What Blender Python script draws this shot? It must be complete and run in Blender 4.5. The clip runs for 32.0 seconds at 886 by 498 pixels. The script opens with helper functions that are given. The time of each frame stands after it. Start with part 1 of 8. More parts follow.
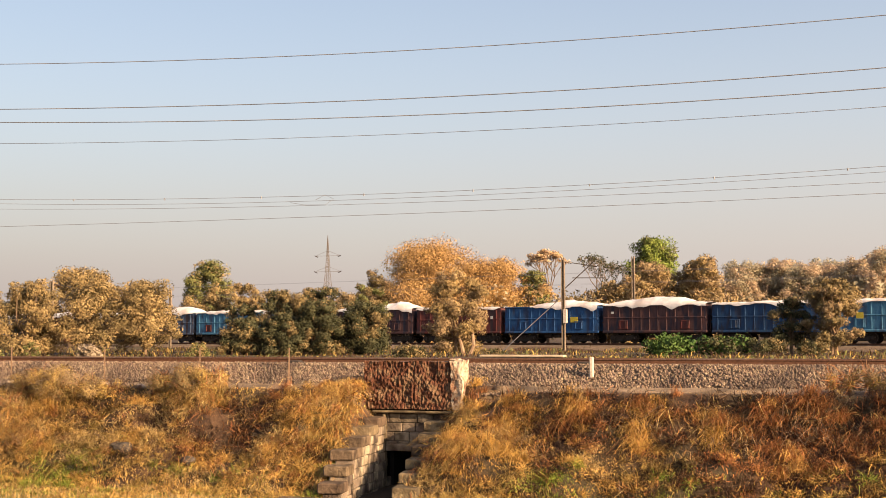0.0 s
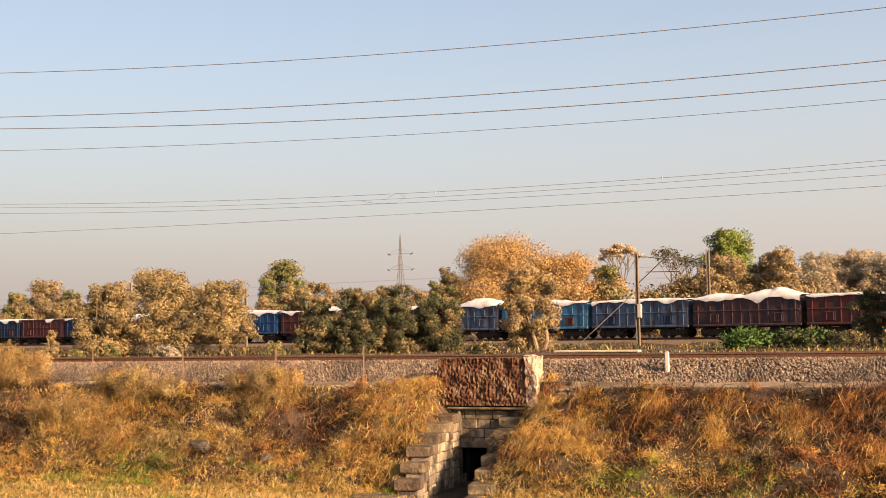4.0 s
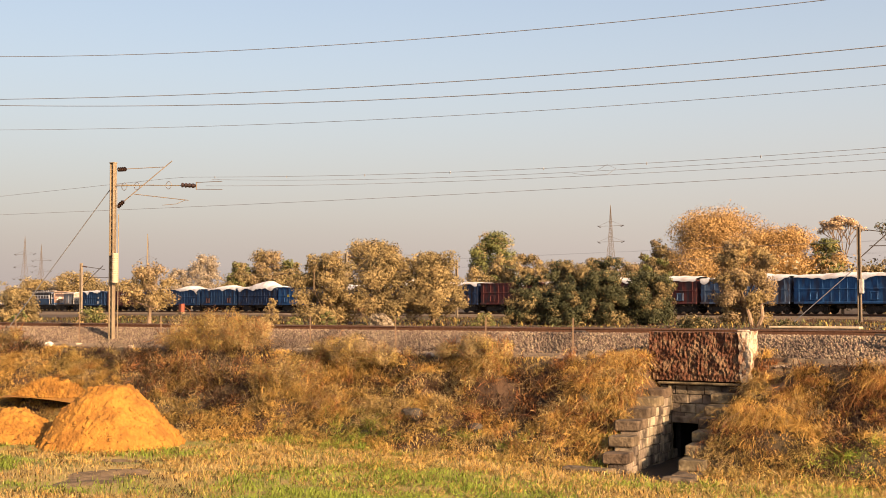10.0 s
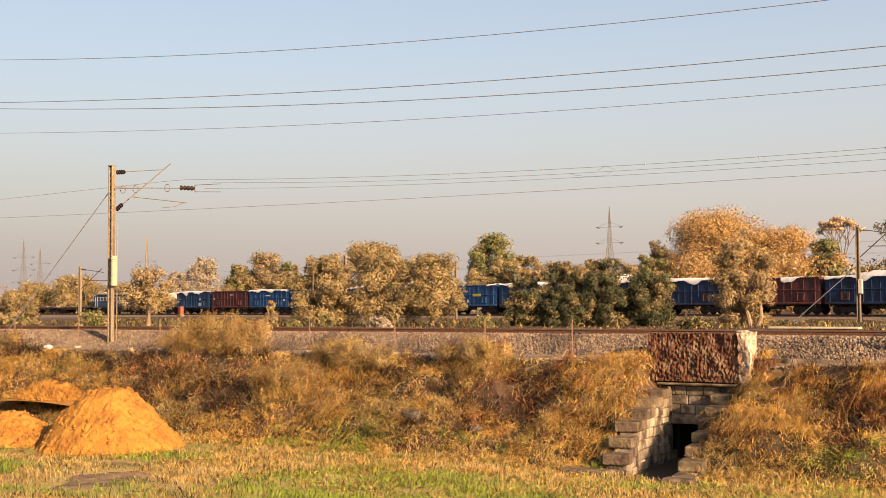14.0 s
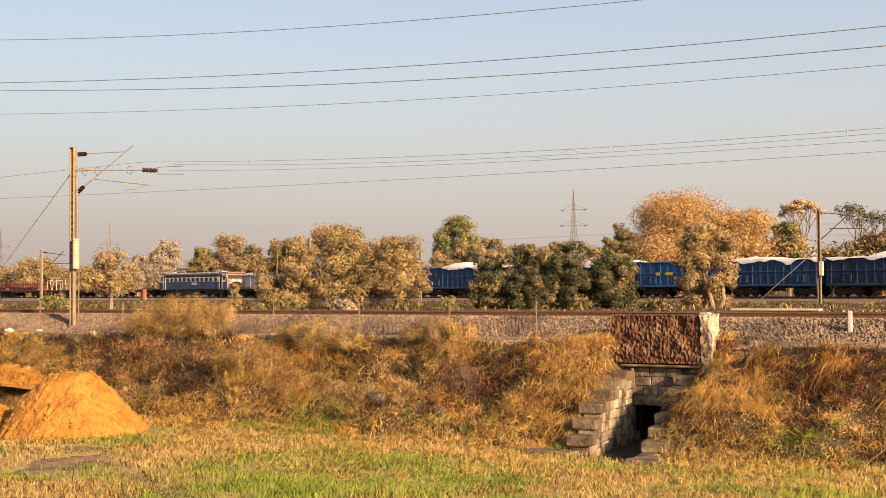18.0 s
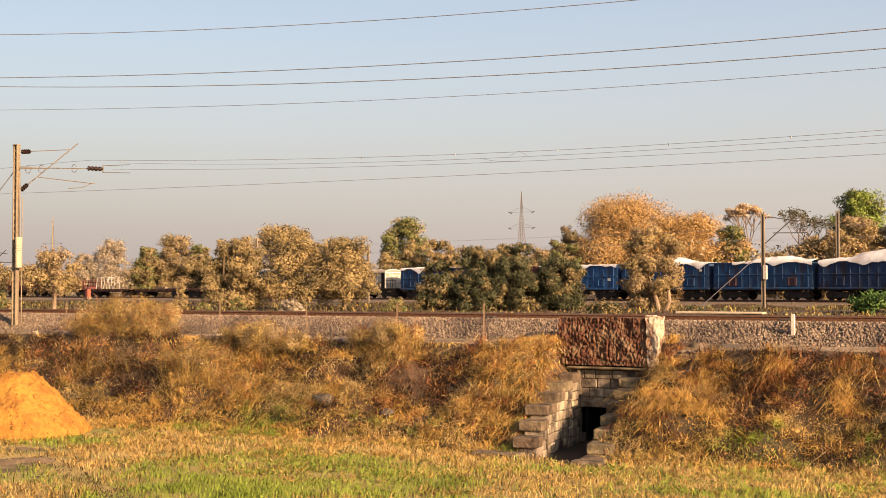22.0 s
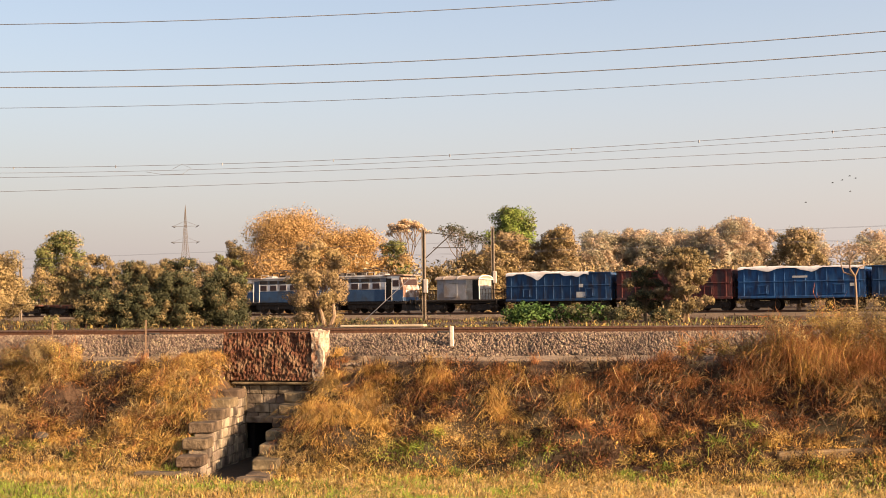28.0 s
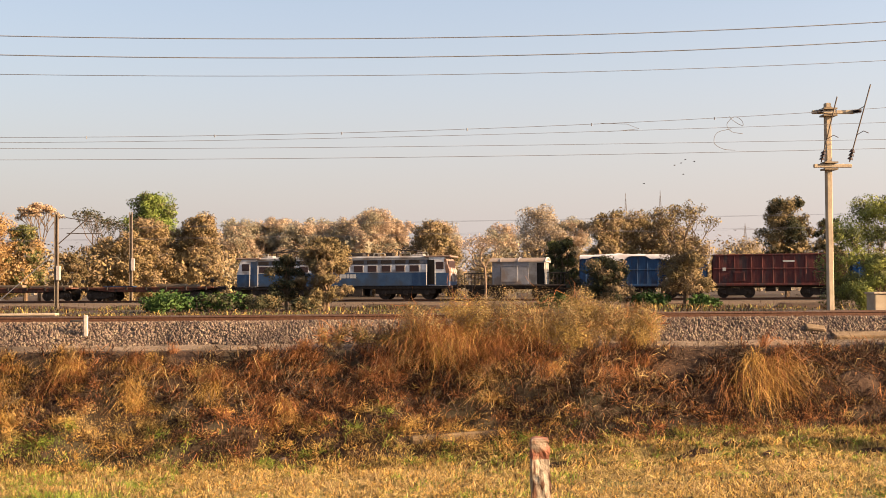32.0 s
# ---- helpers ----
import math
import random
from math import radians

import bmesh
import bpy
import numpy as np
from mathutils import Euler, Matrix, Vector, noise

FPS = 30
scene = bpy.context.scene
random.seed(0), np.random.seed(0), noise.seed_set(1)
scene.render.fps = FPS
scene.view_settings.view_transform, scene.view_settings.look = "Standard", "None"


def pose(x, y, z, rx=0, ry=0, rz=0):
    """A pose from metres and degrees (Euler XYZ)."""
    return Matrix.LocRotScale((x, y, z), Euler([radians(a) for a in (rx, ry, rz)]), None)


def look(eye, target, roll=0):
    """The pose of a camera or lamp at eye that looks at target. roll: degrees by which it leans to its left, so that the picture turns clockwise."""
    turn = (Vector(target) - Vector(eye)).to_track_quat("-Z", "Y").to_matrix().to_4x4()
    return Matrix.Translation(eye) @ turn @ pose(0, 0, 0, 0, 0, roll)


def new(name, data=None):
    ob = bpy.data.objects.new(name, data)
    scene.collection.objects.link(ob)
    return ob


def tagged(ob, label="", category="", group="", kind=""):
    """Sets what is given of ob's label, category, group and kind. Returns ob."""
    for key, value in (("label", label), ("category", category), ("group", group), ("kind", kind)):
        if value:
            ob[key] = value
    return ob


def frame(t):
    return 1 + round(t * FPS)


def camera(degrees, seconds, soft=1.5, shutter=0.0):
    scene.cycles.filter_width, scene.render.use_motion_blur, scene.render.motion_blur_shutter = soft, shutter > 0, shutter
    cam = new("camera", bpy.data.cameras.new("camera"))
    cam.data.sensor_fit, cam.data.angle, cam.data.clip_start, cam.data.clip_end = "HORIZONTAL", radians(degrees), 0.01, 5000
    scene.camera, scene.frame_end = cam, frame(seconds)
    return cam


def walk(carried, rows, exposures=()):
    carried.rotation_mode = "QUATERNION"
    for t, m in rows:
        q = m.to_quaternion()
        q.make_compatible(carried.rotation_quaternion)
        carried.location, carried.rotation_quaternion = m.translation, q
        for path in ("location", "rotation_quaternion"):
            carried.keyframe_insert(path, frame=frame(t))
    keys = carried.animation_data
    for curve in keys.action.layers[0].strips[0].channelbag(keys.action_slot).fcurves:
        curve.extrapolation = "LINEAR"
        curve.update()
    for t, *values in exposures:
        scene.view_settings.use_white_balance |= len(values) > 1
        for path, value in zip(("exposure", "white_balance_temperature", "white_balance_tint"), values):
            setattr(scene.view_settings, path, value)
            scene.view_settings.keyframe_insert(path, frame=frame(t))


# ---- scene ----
# The eye stands still, 0.85 m above the rails; x runs along the near track, y away from the eye.
cam = camera(39.16, 32.0, soft=0.5)
EYE = (0.0, 0.0, 0.85)
PATH = [
    (0.0, 93.92, 0.21, 19.89), (0.5, 94.18, 0.18, 20.91), (1.0, 94.00, 0.65, 21.27), (1.5, 93.83, 1.03, 21.91),
    (2.0, 94.56, 0.98, 22.87), (2.5, 94.26, 0.74, 22.76), (3.0, 94.15, 0.83, 23.10), (3.5, 93.81, 1.01, 23.27),
    (5.5, 93.73, 0.43, 23.23), (6.0, 93.19, 0.61, 23.44), (6.5, 93.12, 0.70, 23.83), (7.0, 92.87, 0.46, 23.85),
    (7.5, 92.95, 0.43, 24.31), (8.0, 92.92, 0.55, 24.16), (8.5, 92.99, 0.47, 26.53), (9.0, 92.85, 0.44, 28.95),
    (9.5, 92.75, 0.29, 31.20), (10.0, 92.59, 0.10, 32.86), (10.5, 92.69, 0.11, 33.52), (11.0, 92.73, 0.17, 33.59),
    (11.5, 92.65, 0.19, 33.32), (12.0, 92.56, 0.32, 33.49), (12.5, 92.60, 0.48, 33.11), (13.0, 92.65, 0.52, 32.87),
    (13.5, 92.76, 0.60, 32.74), (14.0, 92.67, 0.30, 32.82), (14.5, 92.55, 0.21, 32.70), (16.5, 92.18, 0.15, 31.63),
    (17.0, 92.14, 0.18, 31.46), (17.5, 92.29, 0.25, 31.40), (18.0, 91.86, 0.39, 31.19), (18.5, 91.65, 0.35, 30.88),
    (19.0, 91.83, 0.24, 30.57), (19.5, 91.84, 0.25, 30.26), (20.0, 91.73, 0.15, 30.02), (20.5, 91.69, 0.15, 30.00),
    (21.0, 91.62, 0.16, 29.33), (21.5, 91.78, 0.10, 28.89), (22.0, 91.92, 0.06, 28.79), (22.5, 92.09, 0.25, 28.26),
    (23.0, 92.41, 0.38, 27.13), (23.5, 92.72, 0.33, 25.87), (24.0, 92.99, 0.36, 24.49), (24.5, 93.14, 0.46, 23.37),
    (25.0, 92.87, 0.62, 21.83), (25.5, 92.95, 0.47, 20.84), (26.0, 92.53, 0.53, 19.06), (26.5, 92.83, 0.61, 17.54),
    (28.5, 92.50, 0.73, 12.13), (29.0, 93.00, 0.81, 10.68), (29.5, 92.73, 0.89, 9.02), (30.0, 92.59, 0.76, 7.23),
    (30.5, 92.63, 0.53, 5.34), (31.0, 92.28, 0.26, 2.04), (31.5, 91.90, 0.28, -0.55), (32.0, 91.83, 0.39, -2.87),
]
walk(cam, [(t, pose(*EYE, rx, ry, rz)) for t, rx, ry, rz in PATH], exposures=[(0, 1.5, 7300, 15), (8, 1.5, 7300, 15), (10, 1.46, 7400, 15), (22, 1.46, 7400, 15), (28, 1.54, 7200, 15), (32, 1.53, 7100, 15)])

# ---- world and sun ----
SUN_AZ, SUN_EL = 110.0, 20.0
world = bpy.data.worlds.new("sky")
scene.world = world
world.use_nodes = True
wn = world.node_tree
bg = wn.nodes["Background"]
sky = wn.nodes.new("ShaderNodeTexSky")
sky.sky_type = "NISHITA"
sky.sun_disc = False
sky.sun_elevation, sky.sun_rotation = radians(SUN_EL), radians(SUN_AZ)
sky.air_density, sky.dust_density, sky.ozone_density = 1.0, 2.0, 1.4
# low dust haze, thickest at the horizon all the way round
co = wn.nodes.new("ShaderNodeTexCoord")
sep = wn.nodes.new("ShaderNodeSeparateXYZ")
wn.links.new(co.outputs["Generated"], sep.inputs[0])
ramp = wn.nodes.new("ShaderNodeValToRGB")
ramp.color_ramp.interpolation = "B_SPLINE"
for place, value in ((0.0, 0.95), (0.07, 0.78), (0.18, 0.3), (0.3, 0.16), (1.0, 0.08)):
    stop = ramp.color_ramp.elements[0] if place == 0.0 else (ramp.color_ramp.elements[-1] if place == 1.0 else ramp.color_ramp.elements.new(place))
    stop.color = (value, value, value, 1)
wn.links.new(sep.outputs["Z"], ramp.inputs[0])
haze = wn.nodes.new("ShaderNodeMix")
haze.data_type = "RGBA"
haze.inputs["B"].default_value = (2.51, 2.3, 2.38, 1)
wn.links.new(ramp.outputs[0], haze.inputs["Factor"])
wn.links.new(sky.outputs[0], haze.inputs["A"])
# the whole sky brightens a little towards the sun's side
side = wn.nodes.new("ShaderNodeMath")
side.operation = "MULTIPLY_ADD"
side.inputs[1].default_value, side.inputs[2].default_value = 0.26, 1.08
wn.links.new(sep.outputs["X"], side.inputs[0])
glow = wn.nodes.new("ShaderNodeVectorMath")
glow.operation = "SCALE"
wn.links.new(haze.outputs["Result"], glow.inputs[0])
wn.links.new(side.outputs[0], glow.inputs["Scale"])
wn.links.new(glow.outputs["Vector"], bg.inputs[0])
bg.inputs[1].default_value = 0.08
sun_data = bpy.data.lights.new("sun", "SUN")
sun_data.energy, sun_data.angle, sun_data.color = 4.95, radians(0.6), (1.0, 0.735, 0.475)
sun = new("sun", sun_data)
sun_dir = Vector((math.sin(radians(SUN_AZ)) * math.cos(radians(SUN_EL)), math.cos(radians(SUN_AZ)) * math.cos(radians(SUN_EL)), math.sin(radians(SUN_EL))))
sun.matrix_world = look(sun_dir * 200, (0, 0, 0))

# ---- materials ----
DULL = 0.8  # scales every base colour down, so shade comes out deeper under the sun


def surf(name, a, b, scale=4.0, rough=0.85, metal=0.0, bump=0.0, fine=40.0, c=None, big=0.4, rand=0.0, island=0.0, spec=0.3, translucent=0.0, stretch=(1, 1, 1)):
    """Two tones of grain mixed with a third in large patches, fine relief, and a shade that varies by object or by island."""
    a, b = [v * DULL for v in a], [v * DULL for v in b]
    c = None if c is None else [v * DULL for v in c]
    m = bpy.data.materials.new(name)
    m.use_nodes = True
    nt = m.node_tree
    n, link = nt.nodes, nt.links.new
    bs = n["Principled BSDF"]
    co = n.new("ShaderNodeTexCoord")
    mp = n.new("ShaderNodeMapping")
    mp.inputs["Scale"].default_value = stretch
    link(co.outputs["Object"], mp.inputs["Vector"])
    t1 = n.new("ShaderNodeTexNoise")
    t1.inputs["Scale"].default_value, t1.inputs["Detail"].default_value, t1.inputs["Roughness"].default_value = scale, 6, 0.65
    link(mp.outputs[0], t1.inputs["Vector"])
    r1 = n.new("ShaderNodeMapRange")
    r1.inputs["From Min"].default_value, r1.inputs["From Max"].default_value = 0.34, 0.66
    link(t1.outputs[0], r1.inputs["Value"])
    mx = n.new("ShaderNodeMix")
    mx.data_type = "RGBA"
    mx.inputs["A"].default_value, mx.inputs["B"].default_value = (*a, 1), (*b, 1)
    link(r1.outputs[0], mx.inputs["Factor"])
    col = mx.outputs["Result"]
    if c is not None:
        t2 = n.new("ShaderNodeTexNoise")
        t2.inputs["Scale"].default_value, t2.inputs["Detail"].default_value = big, 4
        link(mp.outputs[0], t2.inputs["Vector"])
        r2 = n.new("ShaderNodeMapRange")
        r2.inputs["From Min"].default_value, r2.inputs["From Max"].default_value = 0.48, 0.62
        link(t2.outputs[0], r2.inputs["Value"])
        m2 = n.new("ShaderNodeMix")
        m2.data_type = "RGBA"
        link(col, m2.inputs["A"])
        m2.inputs["B"].default_value = (*c, 1)
        link(r2.outputs[0], m2.inputs["Factor"])
        col = m2.outputs["Result"]
    if rand or island:
        if rand:
            src, amount = n.new("ShaderNodeObjectInfo").outputs["Random"], rand
        else:
            src, amount = n.new("ShaderNodeNewGeometry").outputs["Random Per Island"], island
        rr = n.new("ShaderNodeMapRange")
        rr.inputs["To Min"].default_value, rr.inputs["To Max"].default_value = 1 - amount, 1 + amount
        link(src, rr.inputs["Value"])
        hv = n.new("ShaderNodeHueSaturation")
        link(col, hv.inputs["Color"])
        link(rr.outputs[0], hv.inputs["Value"])
        hr = n.new("ShaderNodeMapRange")
        hr.inputs["To Min"].default_value, hr.inputs["To Max"].default_value = 0.5 - amount * 0.05, 0.5 + amount * 0.05
        link(src, hr.inputs["Value"])
        link(hr.outputs[0], hv.inputs["Hue"])
        col = hv.outputs[0]
    link(col, bs.inputs["Base Color"])
    bs.inputs["Roughness"].default_value, bs.inputs["Metallic"].default_value = rough, metal
    bs.inputs["Specular IOR Level"].default_value = spec
    if bump:
        t3 = n.new("ShaderNodeTexNoise")
        t3.inputs["Scale"].default_value, t3.inputs["Detail"].default_value = fine, 5
        link(mp.outputs[0], t3.inputs["Vector"])
        bp = n.new("ShaderNodeBump")
        bp.inputs["Strength"].default_value, bp.inputs["Distance"].default_value = bump, 0.05
        link(t3.outputs[0], bp.inputs["Height"])
        link(bp.outputs[0], bs.inputs["Normal"])
    if translucent:
        tr = n.new("ShaderNodeBsdfTranslucent")
        link(col, tr.inputs["Color"])
        ms = n.new("ShaderNodeMixShader")
        ms.inputs[0].default_value = translucent
        link(bs.outputs[0], ms.inputs[1])
        link(tr.outputs[0], ms.inputs[2])
        link(ms.outputs[0], n["Material Output"].inputs["Surface"])
    return m


M_GROUND = surf("dry_soil", (0.04, 0.022, 0.014), (0.115, 0.066, 0.038), 3.0, 0.95, bump=0.7, fine=12, c=(0.085, 0.068, 0.036), big=0.25)
M_TURF = surf("cropped_turf", (0.28, 0.195, 0.062), (0.46, 0.335, 0.12), 7.0, 0.95, bump=1.0, fine=22, c=(0.24, 0.225, 0.06), big=0.5)
M_PATH = surf("trodden_soil", (0.2, 0.138, 0.086), (0.34, 0.245, 0.155), 5.0, 0.95, bump=0.8, fine=16, c=(0.16, 0.11, 0.065), big=0.9)
M_EARTH = surf("trodden_brown_earth", (0.15, 0.095, 0.05), (0.29, 0.19, 0.10), 5.0, 0.95, bump=1.0, fine=9, c=(0.10, 0.065, 0.035), big=0.9)
M_BALLAST_BED = surf("ballast_bed", (0.14, 0.10, 0.072), (0.25, 0.185, 0.135), 12, 0.95, bump=0.8, fine=25)
M_STONE = surf("ballast_stone", (0.165, 0.115, 0.08), (0.29, 0.205, 0.145), 3.0, 0.9, island=0.42, c=(0.125, 0.088, 0.066), big=0.5)
M_RAIL = surf("rail_steel", (0.085, 0.038, 0.022), (0.16, 0.075, 0.042), 8, 0.75, 0.15)
M_RAILHEAD = surf("rail_head", (0.30, 0.24, 0.2), (0.42, 0.36, 0.3), 5, 0.35, 0.8)
M_SLEEPER = surf("sleeper_concrete", (0.30, 0.25, 0.2), (0.42, 0.36, 0.3), 6, 0.9, bump=0.3, rand=0.2)
M_MASONRY = surf("grey_masonry", (0.2, 0.157, 0.11), (0.385, 0.312, 0.23), 3.5, 0.9, bump=0.8, fine=14, c=(0.085, 0.065, 0.048), big=1.3, rand=0.3)
M_STEP = surf("step_stone", (0.10, 0.07, 0.042), (0.225, 0.165, 0.105), 4, 0.9, bump=0.9, fine=12, c=(0.065, 0.045, 0.028), big=1.6, rand=0.3)
M_BEAM = surf("weathered_beam", (0.2, 0.135, 0.075), (0.31, 0.22, 0.125), 4, 0.95, bump=0.6, fine=12, c=(0.16, 0.105, 0.06), big=1.4)
M_MUD = surf("wet_mud", (0.018, 0.014, 0.01), (0.036, 0.028, 0.02), 3, 0.8, bump=0.3)
M_PARAPET = surf("mossy_parapet", (0.045, 0.019, 0.012), (0.155, 0.06, 0.033), 8, 0.95, bump=1.0, fine=22, c=(0.19, 0.115, 0.068), big=3.2, stretch=(1.2, 1, 1.0))
M_LIME = surf("limewash", (0.30, 0.22, 0.15), (0.62, 0.52, 0.40), 5, 0.9, bump=0.8, fine=14, c=(0.2, 0.11, 0.07), big=3.0)
# near black: puts the shade inside openings into the colour
M_DARK = surf("opening_shade", (0.01, 0.009, 0.008), (0.02, 0.017, 0.014), 3, 0.95)
M_STEEL = surf("galvanised_steel", (0.21, 0.155, 0.10), (0.32, 0.245, 0.16), 3, 0.6, 0.3, bump=0.15)
M_CONCRETE = surf("cast_concrete", (0.40, 0.31, 0.21), (0.55, 0.45, 0.32), 2.0, 0.9, bump=0.25)
M_INSUL = surf("brown_porcelain", (0.025, 0.014, 0.011), (0.05, 0.026, 0.019), 4, 0.3)
M_WIRE = surf("wire", (0.20, 0.20, 0.22), (0.28, 0.28, 0.3), 1, 0.6, 0.2)
M_WHITE = surf("white_paint", (0.70, 0.64, 0.55), (0.84, 0.78, 0.7), 5, 0.8, bump=0.2)
M_SAND = surf("orange_sand", (0.31, 0.138, 0.024), (0.42, 0.195, 0.036), 3.5, 0.95, bump=1.0, fine=12, c=(0.26, 0.112, 0.021), big=1.6)
M_OLDSTEEL = surf("weathered_steel", (0.13, 0.095, 0.07), (0.21, 0.16, 0.115), 3, 0.7, 0.2)
M_FARMAST = surf("far_mast_steel", (0.20, 0.155, 0.115), (0.30, 0.235, 0.17), 3, 0.7, 0.2)
M_PALESTEEL = surf("pale_galvanised", (0.40, 0.35, 0.31), (0.5, 0.44, 0.4), 3, 0.7, 0.1)
M_ROCK = surf("dark_rock", (0.035, 0.028, 0.023), (0.13, 0.105, 0.08), 3, 0.9, bump=0.6)
M_BARK = surf("bark", (0.12, 0.075, 0.045), (0.26, 0.18, 0.11), 5, 0.95, bump=0.5, stretch=(3, 3, 0.6))
M_PALEBARK = surf("pale_bark", (0.22, 0.145, 0.095), (0.34, 0.24, 0.16), 4, 0.95, bump=0.4, stretch=(3, 3, 0.6))
M_REDBRICK = surf("red_paint_worn", (0.27, 0.085, 0.045), (0.37, 0.15, 0.085), 6, 0.85, bump=0.4, c=(0.40, 0.29, 0.2), big=3.5)


def leaf_mat(name, a, b, island=0.15, through_light=0.12):
    return surf(name, a, b, 0.8, 0.7, island=island, translucent=through_light, spec=0.1)


LEAF = {
    "olive": leaf_mat("leaf_olive", (0.172, 0.13, 0.063), (0.305, 0.227, 0.11)),
    "dark": leaf_mat("leaf_dark", (0.05, 0.056, 0.03), (0.10, 0.098, 0.05)),
    "green": leaf_mat("leaf_green", (0.11, 0.122, 0.044), (0.22, 0.215, 0.08)),
    "bright": leaf_mat("leaf_bright", (0.17, 0.23, 0.055), (0.29, 0.35, 0.085)),
    "low": leaf_mat("leaf_castor", (0.042, 0.095, 0.026), (0.1, 0.165, 0.045)),
    "orange": leaf_mat("leaf_orange", (0.37, 0.225, 0.088), (0.52, 0.325, 0.14), 0.12),
    "umbrella": leaf_mat("leaf_rust", (0.5, 0.345, 0.205), (0.62, 0.44, 0.27)),
    "brown": leaf_mat("leaf_brown", (0.245, 0.175, 0.095), (0.395, 0.282, 0.158)),
    "yellow": leaf_mat("leaf_yellow", (0.265, 0.192, 0.087), (0.415, 0.298, 0.142)),
    # distance haze put into leaf colour: dusty and grey paled, pale softened too
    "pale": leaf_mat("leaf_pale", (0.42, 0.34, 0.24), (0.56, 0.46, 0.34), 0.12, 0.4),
    "dusty": leaf_mat("leaf_haze_tan", (0.49, 0.365, 0.25), (0.64, 0.48, 0.335), 0.12, 0.4),
    "lime": leaf_mat("leaf_lime", (0.24, 0.27, 0.07), (0.38, 0.4, 0.115), 0.15, 0.35),
    # grey-green lightened for the haze of distance
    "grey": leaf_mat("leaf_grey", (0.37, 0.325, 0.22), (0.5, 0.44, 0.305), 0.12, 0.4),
}
GRASS = {
    "gold": leaf_mat("grass_gold", (0.58, 0.33, 0.092), (0.77, 0.47, 0.145), 0.22, 0.16),
    "rust": leaf_mat("grass_rust", (0.31, 0.128, 0.05), (0.50, 0.22, 0.088), 0.24, 0.16),
    "straw": leaf_mat("grass_straw", (0.46, 0.31, 0.13), (0.62, 0.44, 0.20), 0.3, 0.2),
    "green": leaf_mat("grass_green", (0.2, 0.265, 0.04), (0.36, 0.42, 0.075), 0.22, 0.2),
    # dead grass, darkened further to deepen the shade of the bank's hollows
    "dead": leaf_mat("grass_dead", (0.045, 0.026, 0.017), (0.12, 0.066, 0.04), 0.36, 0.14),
    "sage": leaf_mat("grass_sage", (0.345, 0.226, 0.072), (0.52, 0.355, 0.118), 0.3, 0.16),
}


